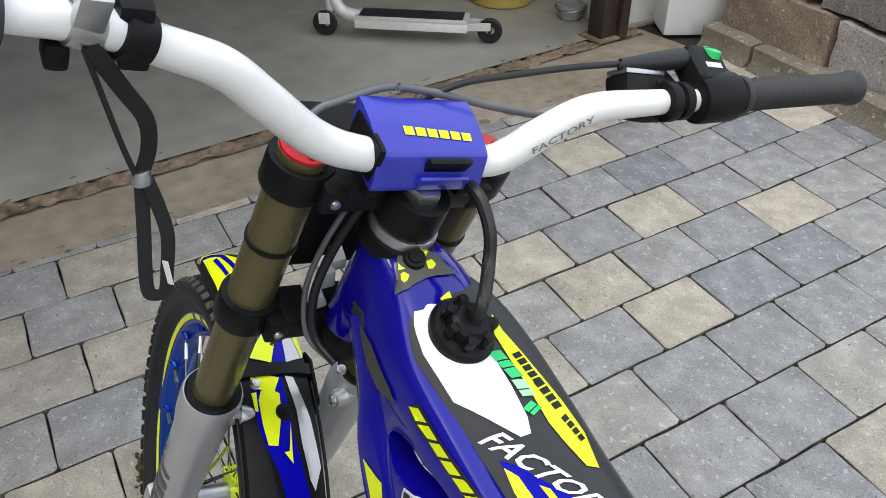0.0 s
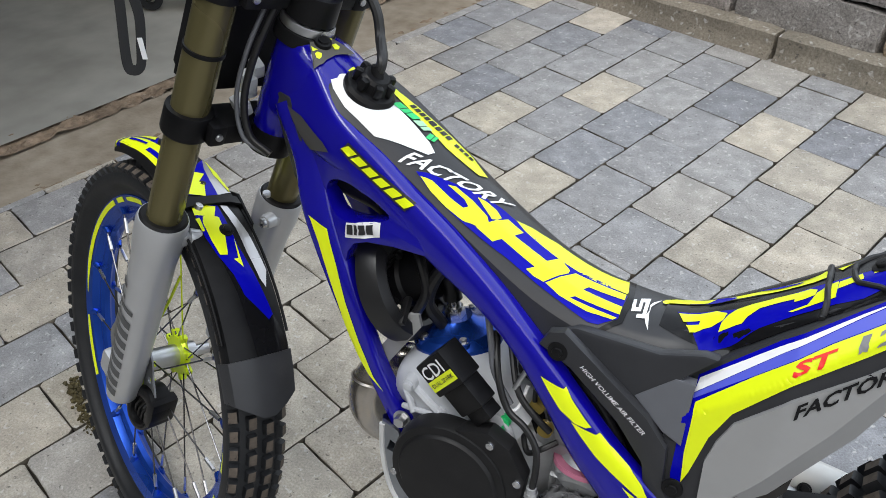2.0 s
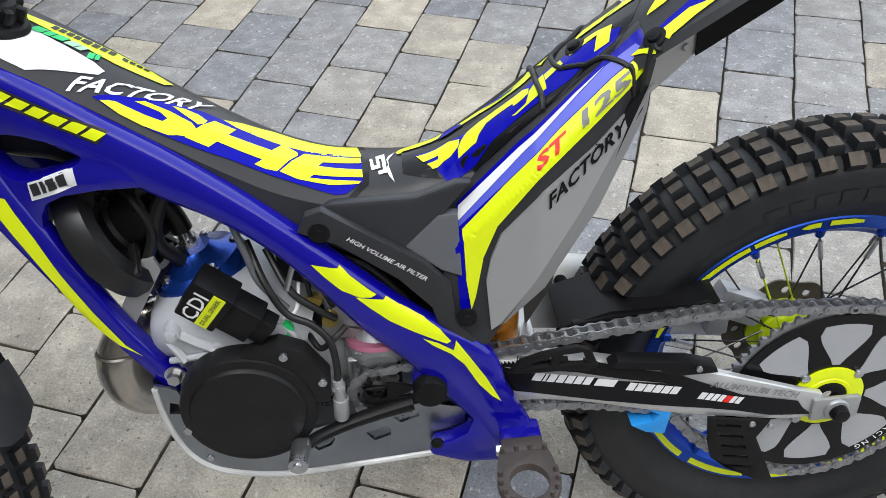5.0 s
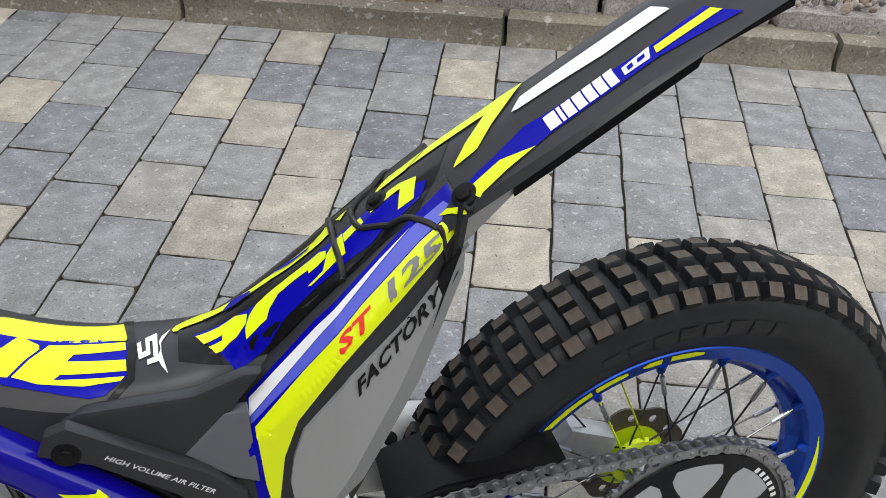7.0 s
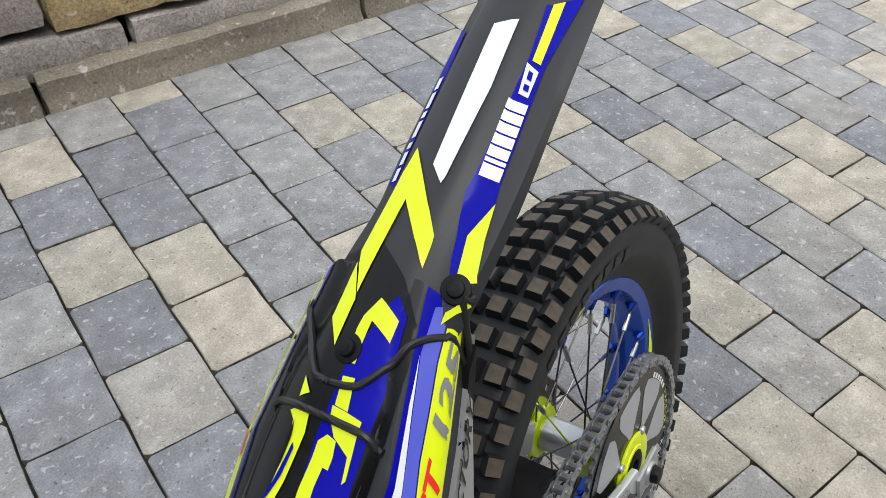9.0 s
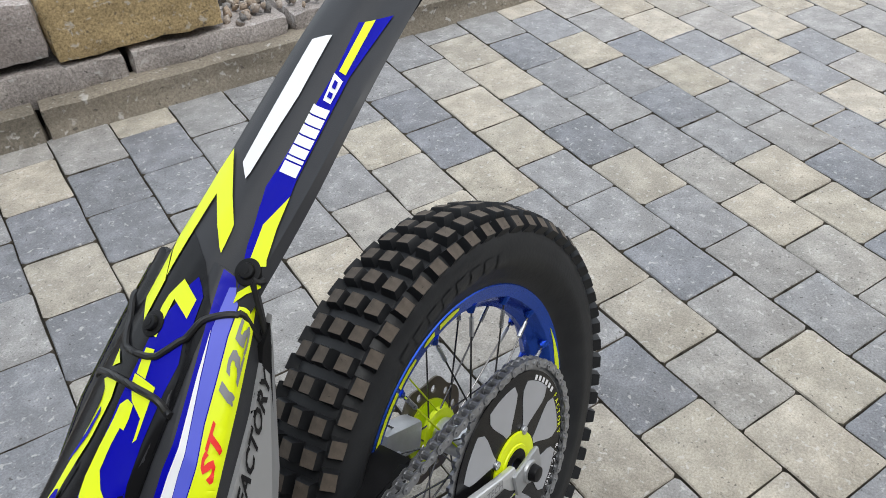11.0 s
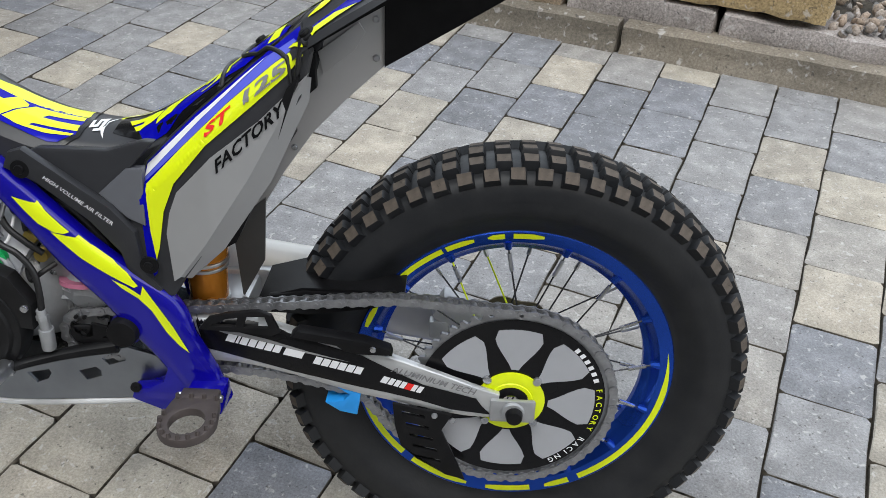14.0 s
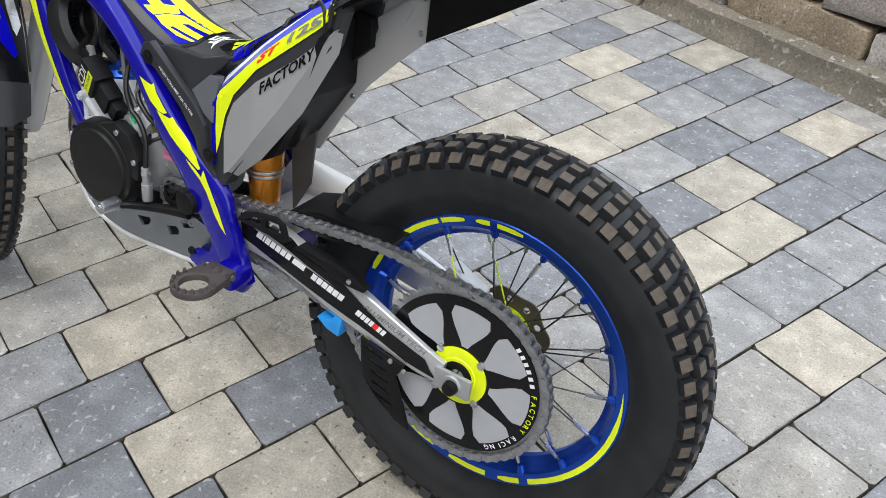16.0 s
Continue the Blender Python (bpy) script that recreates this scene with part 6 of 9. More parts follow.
# shock absorber
bm = cyl((-0.418, -0.030, 0.570), (-0.418, -0.030, 0.525), 0.0300, None, 36, bevel=0.002)
join(bm, cyl((-0.418, -0.030, 0.527), (-0.418, -0.030, 0.458), 0.0275, 0.0250, 36, bevel=0.002))
shock = part("shock_absorber", bm, ORANGE, bike, "amber shock absorber body under the airbox")
for z, r in ((0.5240, 0.0310), (0.5155, 0.0300), (0.4640, 0.0275)):
    part("adjuster_ring", cyl((-0.418, -0.030, z), (-0.418, -0.030, z - 0.005), r, None, 36, bevel=0.001), ALU, shock, "bare metal adjuster ring")
part("shock_spring", cyl((-0.462, 0.0, 0.54), (-0.440, 0.0, 0.44), 0.017, None, 24), BLUE_STICKER, bike, "blue shock body")

# skid plate
prof = [(-0.824, 0.466), (-0.823, 0.42), (-0.812, 0.366), (-0.788, 0.331), (-0.748, 0.313), (-0.69, 0.305), (-0.592, 0.311), (-0.521, 0.317), (-0.467, 0.322)]
fine = smooth_path(prof, 6)
secs = [[(x, sy * w, z + dz) for sy, w, dz in ((-1, 0.086, 0.012), (-1, 0.060, 0.0), (1, 0.060, 0.0), (1, 0.086, 0.012), (1, 0.085, 0.017), (1, 0.060, 0.005), (-1, 0.060, 0.005), (-1, 0.085, 0.017))] for x, z in fine]
bm = loft(secs)
side = [(x, z + 0.010) for x, z in fine] + [(-0.468, 0.395), (-0.518, 0.410), (-0.593, 0.398), (-0.677, 0.378), (-0.72, 0.366), (-0.765, 0.382), (-0.790, 0.42), (-0.800, 0.466)]
slots_s = [[(-0.664, 0.361), (-0.632, 0.368), (-0.630, 0.362), (-0.636, 0.352), (-0.653, 0.345)], [(-0.591, 0.368), (-0.566, 0.376), (-0.560, 0.370), (-0.561, 0.361), (-0.582, 0.353)], [(-0.556, 0.390), (-0.536, 0.402), (-0.523, 0.395), (-0.524, 0.388), (-0.547, 0.380)], [(-0.800, 0.405), (-0.789, 0.385), (-0.784, 0.372), (-0.796, 0.383)]]
slots_s.append([(-0.817, 0.43), (-0.803, 0.428), (-0.803, 0.444), (-0.812, 0.448)])
sk = plate(side, -0.0875, -0.083, holes=slots_s)
mirrored(sk)
join(bm, sk)
skid = part("skid_plate", bm, SKID, bike, "scuffed grey alloy skid plate with lightening slots")
part("plate_edge", mirrored(sweep([(x, -0.0865, z + 0.004) for x, z in fine[::3]] + [(-0.467, -0.0865, 0.326)], 0.0042, 8, 3)), SKID_EDGE, skid, "pale worn plate edge")
part("plate_bolt", allen_bolt((-0.785, -0.088, 0.352), (0, -1, 0), 0.005, 0.003), STEEL, skid)

# gear lever and footrests
bm = sweep([(-0.530, -0.088, 0.414), (-0.572, -0.096, 0.409), (-0.610, -0.104, 0.403), (-0.642, -0.116, 0.399), (-0.660, -0.130, 0.399)], [0.010, 0.0085, 0.0075, 0.0068, 0.0065], 12, flat=1.2)
lever = part("gear_lever", bm, BLACK, bike, "black gear lever with a knurled steel tip")
bm = cyl((-0.662, -0.128, 0.401), (-0.663, -0.164, 0.403), 0.0115, 0.0115, 24, bevel=0.002)
join(bm, cyl((-0.663, -0.163, 0.403), (-0.663, -0.167, 0.4032), 0.006, None, 12))
join(bm, rbox((0.018, 0.012, 0.020), 0.004, pose(-0.660, -0.131, 0.400)))
part("lever_tip", bm, STEEL, lever, "knurled steel lever tip")


def footrest(sy):
    o = [(-0.026, 0.004), (-0.031, -0.012)] + [(0.036 * math.cos(radians(a)), -0.046 + 0.038 * math.sin(radians(a))) for a in range(165, 376, 15)] + [(0.031, -0.012), (0.026, 0.004)]
    hole = [(0.022 * math.cos(radians(a)), -0.048 + 0.024 * math.sin(radians(a))) for a in range(0, 360, 20)]
    bm = plate(o, -0.006, 0.006, holes=[hole], bevel=0.0015)
    for a in range(165, 376, 21):
        x, z = 0.0325 * math.cos(radians(a)), -0.046 + 0.0345 * math.sin(radians(a))
        join(bm, cyl((x, -0.006, z), (x, -0.0125, z), 0.0034, 0.0024, 8))
    for x, z in ((-0.025, -0.004), (-0.008, -0.002), (0.008, -0.002), (0.025, -0.004)):
        join(bm, cyl((x, -0.006, z), (x, -0.0125, z), 0.0034, 0.0024, 8))
    join(bm, rbox((0.05, 0.022, 0.022), 0.004, pose(0, 0.004, 0.006)))
    m = Matrix(((1, 0, 0, -0.402), (0, 0, 1, 0), (0, -1, 0, 0.374), (0, 0, 0, 1)))
    peg = part("footrest", bm, PEG_STEEL, bike, "toothed brown-grey steel footrest", m=Matrix.Translation((-0.004, sy * 0.150, 0.004)) @ (Matrix.Diagonal((1, -sy, 1, 1)) @ m))
    return peg


for sy in (-1, 1):
    footrest(sy)
bm = cyl((-0.430, -0.143, 0.376), (-0.378, -0.143, 0.376), 0.005, None, 12)
join(bm, hex_bolt((-0.430, -0.143, 0.376), (-1, 0, 0), 0.0075, 0.007, False))
join(bm, sweep([(-0.42, -0.118, 0.36), (-0.40, -0.125, 0.356), (-0.38, -0.118, 0.36)], 0.0025, 8))
part("footrest_pin", bm, STEEL, bike)
bm = rbox((0.05, 0.050, 0.03), 0.008, pose(-0.404, -0.122, 0.364))
part("footrest_bracket", bm, BLUE, bike, "scratched blue footrest bracket")

# chain guards on the swingarm
bm = plate([(-0.345, 0.456), (-0.330, 0.482), (-0.285, 0.490), (-0.224, 0.490), (-0.164, 0.494), (-0.143, 0.484), (-0.194, 0.468), (-0.271, 0.455)], -0.056, -0.046, bevel=0.002)
join(bm, loft([[(x, y, z) for y, z in ((-0.052, z0), (0.03, z0 + 0.004), (0.03, z0 + 0.010), (-0.052, z0 + 0.006))] for x, z0 in ((-0.345, 0.470), (-0.285, 0.488), (-0.224, 0.488), (-0.150, 0.486))]))
part("wheel_guard", bm, BLACK, swingarm, "black rubber guard before the rear wheel")
rail = [(-0.415, 0.452), (-0.400, 0.470), (-0.375, 0.478), (-0.335, 0.484), (-0.318, 0.478), (-0.308, 0.452), (-0.320, 0.446), (-0.345, 0.449)]
bm = plate(rail, -0.099, -0.092, holes=[[(-0.398, 0.458), (-0.378, 0.469), (-0.362, 0.472), (-0.366, 0.458)], [(-0.355, 0.458), (-0.350, 0.474), (-0.327, 0.475), (-0.322, 0.458)]], bevel=0.0015)
part("chain_slider", bm, BLACK, swingarm, "black plastic chain slider")
bm = plate([(-0.295, 0.447), (-0.285, 0.456), (-0.20, 0.444), (-0.165, 0.432), (-0.162, 0.424), (-0.205, 0.424), (-0.225, 0.428), (-0.235, 0.436)], -0.100, -0.080, bevel=0.002)
slider = part("chain_slider", bm, BLACK, swingarm, "black plastic swingarm guard")
part("slider_bolt", allen_bolt((-0.187, -0.100, 0.434), (0, -1, 0), 0.0045, 0.003), STEEL, swingarm)
bm = plate([(-0.256, 0.330), (-0.236, 0.316), (-0.212, 0.311), (-0.206, 0.350), (-0.212, 0.360), (-0.240, 0.358), (-0.222, 0.345), (-0.230, 0.335)], -0.084, -0.052, bevel=0.002)
part("chain_guide", bm, SKY_BLUE, swingarm, "light blue plastic chain guide")
fin = [(-0.162, 0.342), (-0.125, 0.334), (-0.080, 0.326), (-0.094, 0.298), (-0.078, 0.260), (-0.058, 0.210), (-0.086, 0.218), (-0.127, 0.246), (-0.150, 0.268), (-0.158, 0.30)]
fin_holes = [[(-0.150 + 0.0055 * k, 0.330 - 0.0195 * k), (-0.118 + 0.0060 * k, 0.323 - 0.0195 * k), (-0.117 + 0.0060 * k, 0.318 - 0.0195 * k), (-0.149 + 0.0055 * k, 0.325 - 0.0195 * k)] for k in range(5)]
fin_ob = part("sprocket_fin", plate(fin, -0.094, -0.089, holes=fin_holes, bevel=0.001), BLACK, swingarm, "black slotted sprocket fin")
for x, z in ((-0.104, 0.325), (-0.079, 0.318)):
    part("fin_bolt", allen_bolt((x, -0.094, z), (0, -1, 0), 0.0045, 0.003), STEEL, swingarm)

# ---- stickers ----
# frame
decal("frame_sticker", [[(-0.9347, 0.7363), (-0.9077, 0.7252), (-0.9036, 0.7108), (-0.8926, 0.6782), (-0.8803, 0.6331), (-0.8622, 0.5804), (-0.8419, 0.5328), (-0.827, 0.5144), (-0.8488, 0.5337), (-0.8722, 0.5691), (-0.8892, 0.6211), (-0.907, 0.6706), (-0.9203, 0.707), (-0.9321, 0.7321)]], frame_tree, SIDE, YELLOW, frame_ob, "fluorescent yellow stripe on the front tube")
for outline in ([(-0.6183, 0.6318), (-0.5913, 0.6244), (-0.5897, 0.6267), (-0.5791, 0.6138), (-0.5637, 0.5979), (-0.5544, 0.5894), (-0.5603, 0.5874), (-0.5724, 0.5889), (-0.5907, 0.5991), (-0.6061, 0.6162)],
                [(-0.5766, 0.5892), (-0.5541, 0.584), (-0.5481, 0.5824), (-0.5452, 0.5848), (-0.5326, 0.5736), (-0.5073, 0.5531), (-0.4911, 0.537), (-0.479, 0.5203), (-0.4838, 0.5182), (-0.4965, 0.5253), (-0.5187, 0.5393), (-0.544, 0.5568), (-0.5629, 0.5748)],
                [(-0.5102, 0.5293), (-0.4931, 0.5202), (-0.4768, 0.5078), (-0.4735, 0.52), (-0.4607, 0.4983), (-0.4418, 0.4626), (-0.4252, 0.4232), (-0.4358, 0.4332), (-0.4504, 0.4537), (-0.4658, 0.4861), (-0.4796, 0.5031), (-0.4991, 0.5176)]):
    decal("frame_sticker", [outline], frame_tree, SIDE, YELLOW, frame_ob, "fluorescent yellow chevron sticker")
decal("maker_plate", [[(-0.8794, 0.7408), (-0.8286, 0.7565), (-0.8299, 0.7378), (-0.8815, 0.7212)]], frame_tree, SIDE, WHITE, frame_ob, "small white plate sticker with dark marks")
blocks("plate_mark", line_bars([(-0.8768, 0.7273), (-0.8382, 0.7394)], 0.0115, (4, 1, 2, 1, 4, 1, 4)), frame_tree, SIDE, DARK_STICKER, frame_ob, lift=0.0022)
name_line = [(-0.8869, 0.8297), (-0.7989, 0.7779)]
decal("name_sticker", line_bars(name_line, 0.0155, (1,)), frame_tree, SIDE, DARK_STICKER, frame_ob, "dark sticker with a row of yellow blocks")
blocks("name_block", [[(x + 0.002, z + 0.0025) for x, z in b] for b in line_bars(name_line, 0.0100, (4, 1.0, 4, 1.0, 4, 1.0, 4, 1.0, 4, 1.0, 4, 0.8), 0.7)], frame_tree, SIDE, YELLOW, frame_ob, lift=0.0022)

# tank cover
decal("white_panel", [[(-0.9212, 0.5073), (-0.9115, 0.4948), (-0.8918, 0.4794), (-0.8741, 0.4717), (-0.8523, 0.4619), (-0.8236, 0.4676), (-0.7993, 0.4724), (-0.7965, 0.4807), (-0.807, 0.491), (-0.8292, 0.5041), (-0.8567, 0.5174), (-0.87, 0.5177), (-0.8919, 0.5285), (-0.9072, 0.5283), (-0.9151, 0.5197)]], skin_tree, SLANT, WHITE, body, "white sticker beside the fuel cap")
decal("blue_panel", [[(-0.8014, 0.446), (-0.7848, 0.4352), (-0.7548, 0.4209), (-0.7195, 0.4092), (-0.6853, 0.3999), (-0.6498, 0.3876), (-0.6148, 0.3767), (-0.5872, 0.3683), (-0.5754, 0.3692), (-0.5578, 0.3824), (-0.559, 0.4193), (-0.5876, 0.4282), (-0.6127, 0.4283), (-0.6401, 0.4337), (-0.6702, 0.445), (-0.6993, 0.4547), (-0.7172, 0.4605), (-0.7386, 0.4615), (-0.7541, 0.4576), (-0.77, 0.4546), (-0.7915, 0.4504)]], skin_tree, SLANT, BLUE_STICKER, body, "glossy blue sticker panel on the seat")
for outline in ([(-0.796, 0.4433), (-0.7841, 0.4446), (-0.7612, 0.4359), (-0.7464, 0.4321), (-0.7427, 0.4369), (-0.7491, 0.443), (-0.7693, 0.4493), (-0.7619, 0.4525), (-0.7412, 0.4464), (-0.7226, 0.4373), (-0.7182, 0.4303), (-0.7269, 0.4195), (-0.7416, 0.4184), (-0.7622, 0.4243), (-0.7807, 0.4325)],
                [(-0.7412, 0.4554), (-0.7311, 0.4562), (-0.7191, 0.4524), (-0.7109, 0.4457), (-0.7127, 0.4401), (-0.7174, 0.4366), (-0.7289, 0.4453)],
                [(-0.7276, 0.4183), (-0.7054, 0.4491), (-0.6947, 0.4455), (-0.686, 0.4427), (-0.6911, 0.4313), (-0.6721, 0.4265), (-0.6513, 0.4208), (-0.6417, 0.4343), (-0.6267, 0.4236), (-0.6257, 0.4186), (-0.6447, 0.3928), (-0.6557, 0.3944), (-0.666, 0.3985), (-0.6589, 0.4057), (-0.6786, 0.4121), (-0.6999, 0.4193), (-0.7069, 0.411)],
                [(-0.6423, 0.3928), (-0.6196, 0.4229), (-0.5911, 0.4218), (-0.5606, 0.4203), (-0.5593, 0.4108), (-0.6002, 0.4111), (-0.6044, 0.404), (-0.5586, 0.3997), (-0.5577, 0.3883), (-0.6088, 0.3915), (-0.6132, 0.3874), (-0.5593, 0.3831), (-0.5625, 0.3792), (-0.5914, 0.379), (-0.6243, 0.3851)]):
    decal("yellow_shape", [outline], skin_tree, SLANT, YELLOW, body, "bold fluorescent yellow shape", lift=0.0016)
for outline in ([(-0.8835, 0.0268), (-0.8681, 0.0253), (-0.8336, 0.0317), (-0.8016, 0.039), (-0.7747, 0.0417), (-0.7486, 0.0299), (-0.7552, 0.0173), (-0.7803, 0.0088), (-0.7942, 0.0059), (-0.8278, 0.0095), (-0.8525, 0.0112), (-0.873, 0.0134)],
                [(-0.6989, 0.0027), (-0.6833, 0.0159), (-0.6517, 0.0295), (-0.616, 0.0318), (-0.5826, 0.0367), (-0.565, 0.0405), (-0.5591, 0.028), (-0.5603, 0.0066), (-0.5735, 0.0076), (-0.5987, 0.0037), (-0.6325, 0.0009), (-0.6609, -0.0001), (-0.6866, -0.0009)],
                [(-0.9212, -0.0123), (-0.9185, 0.0034), (-0.9082, -0.002), (-0.9101, -0.0125)]):
    decal("edge_sticker", [outline], skin_tree, TOP, YELLOW, body, "fluorescent yellow edge sticker with dark print")
blocks("edge_print", line_bars([(-0.8492, 0.0159), (-0.8211, 0.019)], 0.010, (2, 0.6, 2, 0.6, 2, 0.6, 2, 0.6, 2), 0.2) + line_bars([(-0.8235, 0.0178), (-0.7988, 0.0215)], 0.011, (2, 0.6, 2, 0.6, 2, 0.6, 2), 0.2) + line_bars([(-0.7919, 0.022), (-0.7706, 0.0278)], 0.008, (2, 0.6, 2, 0.6, 2, 0.6, 2), 0.2), skin_tree, TOP, BLACK_STICKER, body, lift=0.0018)
decal("tank_lettering", [line_text("FACTORY", [(-0.8217, 0.4477), (-0.7201, 0.4603)], 0.0165, 0.75, 0.022)], skin_tree, SLANT, WHITE, body, lift=0.0016)
blocks("green_mark", line_bars([(-0.8593, 0.5158), (-0.8345, 0.51)], 0.010, (3, 0.4, 2, 0.4, 3), 0.1) + line_bars([(-0.8131, 0.4936), (-0.8046, 0.495)], 0.011, (3, 0.5, 2), 0.1), skin_tree, SLANT, GREEN, body)
blocks("green_mark", line_bars([(-0.8336, 0.5085), (-0.8196, 0.5028)], 0.010, (3, 0.4, 2), 0.1), skin_tree, SLANT, PALE_GREEN, body)
decal("white_logo", [[(-0.5514, 0.4168), (-0.5478, 0.4192), (-0.5456, 0.4058), (-0.5426, 0.4074), (-0.5443, 0.4227), (-0.5345, 0.4278), (-0.5314, 0.3936), (-0.5408, 0.3913), (-0.5412, 0.3965), (-0.5359, 0.3986), (-0.5378, 0.418), (-0.5402, 0.4174), (-0.5386, 0.4021), (-0.5481, 0.3981)]], skin_tree, SLANT, WHITE, body)
decal("white_logo", [[(-0.5227, 0.4302), (-0.5301, 0.414), (-0.5295, 0.4028), (-0.5243, 0.38), (-0.5291, 0.3877), (-0.5328, 0.3973), (-0.5303, 0.4067), (-0.5321, 0.4157), (-0.5299, 0.4224)]], skin_tree, SLANT, WHITE, body)

# rear mudguard top
# gloss black base; down the steep sides its black stands for the valley's shade
decal("gloss_panel", [[(-0.5150, 0.030), (-0.4700, 0.044), (-0.4200, 0.0485), (-0.3600, 0.0510), (-0.3000, 0.0500), (-0.2583, 0.0440), (-0.2530, 0.0104), (-0.2750, -0.0260), (-0.3000, -0.0500), (-0.3600, -0.0530), (-0.4200, -0.0520), (-0.4700, -0.0470), (-0.5150, -0.030)]], skin_tree, TOP, BLACK_STICKER, mudguard, "gloss black sticker base", lift=0.0006)
decal("blue_panel", [[(-0.5016, -0.0065), (-0.4667, -0.0067), (-0.4440, -0.0112), (-0.4088, -0.0065), (-0.3783, -0.0034), (-0.3534, -0.0050), (-0.3353, -0.0062), (-0.3214, -0.0104), (-0.3090, -0.0179), (-0.2972, -0.0196), (-0.2856, -0.0267), (-0.2949, -0.0384), (-0.3127, -0.0399), (-0.3277, -0.0380), (-0.3393, -0.0417), (-0.3596, -0.0418), (-0.3927, -0.0428), (-0.4183, -0.0451), (-0.4402, -0.0474), (-0.4552, -0.0501), (-0.4669, -0.0518)]], skin_tree, TOP, BLUE_STICKER, mudguard, "glossy blue sticker panel")
for outline in ([(-0.5182, 0.0208), (-0.5088, 0.0265), (-0.4954, 0.0300), (-0.4799, 0.0244), (-0.4631, 0.0218), (-0.4458, 0.0188), (-0.4303, 0.0182), (-0.4149, 0.0178), (-0.3993, 0.0173), (-0.3852, 0.0185), (-0.3751, 0.0207), (-0.3702, 0.0272), (-0.3660, 0.0190), (-0.3670, 0.0092), (-0.3799, 0.0062), (-0.3947, 0.0070), (-0.4095, 0.0076), (-0.4223, 0.0099), (-0.4390, 0.0116), (-0.4577, 0.0118), (-0.4786, 0.0122), (-0.4957, 0.0119), (-0.5121, 0.0103), (-0.5198, 0.0109), (-0.5216, 0.0152)],
                [(-0.4418, -0.0123), (-0.4293, -0.0081), (-0.4088, -0.0065), (-0.3910, -0.0073), (-0.3807, -0.0070), (-0.3754, -0.0127), (-0.3769, -0.0211), (-0.3858, -0.0231), (-0.3933, -0.0231), (-0.3932, -0.0187), (-0.4049, -0.0179), (-0.4217, -0.0195), (-0.4310, -0.0291), (-0.4347, -0.0377), (-0.4543, -0.0400), (-0.4538, -0.0308), (-0.4492, -0.0201)],
                [(-0.3660, -0.0097), (-0.3594, -0.0083), (-0.3606, -0.0344), (-0.3687, -0.0346), (-0.3932, -0.0381), (-0.3961, -0.0361), (-0.3814, -0.0331), (-0.3754, -0.0183)],
                [(-0.4993, -0.0099), (-0.4774, -0.0104), (-0.4619, -0.0084), (-0.4507, -0.0167), (-0.4529, -0.0267), (-0.4624, -0.0340), (-0.4767, -0.0362), (-0.4822, -0.0353), (-0.4880, -0.0275), (-0.4752, -0.0279), (-0.4749, -0.0224), (-0.4917, -0.0230)],
                [(-0.3420, -0.0081), (-0.3409, -0.0183), (-0.3596, -0.0218), (-0.3589, -0.0101)],
                [(-0.3051, -0.0066), (-0.2916, -0.0153), (-0.2986, -0.0324), (-0.3130, -0.0323), (-0.3065, -0.0148), (-0.3224, -0.0138), (-0.3337, -0.0145), (-0.3334, -0.0065), (-0.3137, -0.0050)],
                [(-0.3105, 0.0212), (-0.2724, 0.0186), (-0.2969, 0.0063), (-0.3274, 0.0085)],
                [(-0.2645, 0.0202), (-0.1876, 0.0094), (-0.2427, -0.0345), (-0.2640, -0.0345), (-0.2262, -0.0007), (-0.2936, 0.0071)],
                [(-0.3611, 0.0233), (-0.3486, 0.0246), (-0.3575, 0.0149)]):
    decal("yellow_shape", [outline], skin_tree, TOP, YELLOW, mudguard, "bold fluorescent yellow shape", lift=0.0017)
blocks("blue_slit", [[(-0.4274, 0.0194), (-0.4057, 0.0158), (-0.3870, 0.0133), (-0.3901, 0.0106), (-0.4077, 0.0118), (-0.4210, 0.0163)], [(-0.4641, 0.0208), (-0.4468, 0.0158), (-0.4454, 0.0125), (-0.4530, 0.0095), (-0.4614, 0.0083), (-0.4748, 0.0093)]], skin_tree, TOP, BLUE_STICKER, mudguard, lift=0.0024)
blocks("dark_slit", [[(-0.4923, 0.0119), (-0.4653, 0.0115), (-0.4430, 0.0104), (-0.4233, 0.0092), (-0.4288, 0.0066), (-0.4530, 0.0095), (-0.4804, 0.0102), (-0.4909, 0.0096)], [(-0.4038, 0.0181), (-0.3857, 0.0192), (-0.3744, 0.0190), (-0.3837, 0.0164), (-0.4006, 0.0165)]], skin_tree, TOP, BLACK_STICKER, mudguard, lift=0.0024)
decal("white_panel", [[(-0.2097, -0.0236), (-0.1977, -0.0106), (-0.0806, -0.007), (-0.0737, -0.0264), (-0.1327, -0.0288), (-0.2037, -0.025)]], skin_tree, TOP, WHITE, mudguard, "white tail sticker", lift=0.0015)
decal("tail_band", [[(-0.2748, 0.4450), (-0.2479, 0.4648), (-0.2336, 0.4728), (-0.2057, 0.4908), (-0.1855, 0.4957), (-0.0959, 0.5243), (-0.0512, 0.5433), (-0.0300, 0.5231), (-0.0981, 0.5081), (-0.1908, 0.4729), (-0.2021, 0.4671), (-0.2299, 0.4647), (-0.2548, 0.4519)]], skin_tree, SLANT, BLUE_STICKER, mudguard, "blue tail band with white blocks", lift=0.0012)
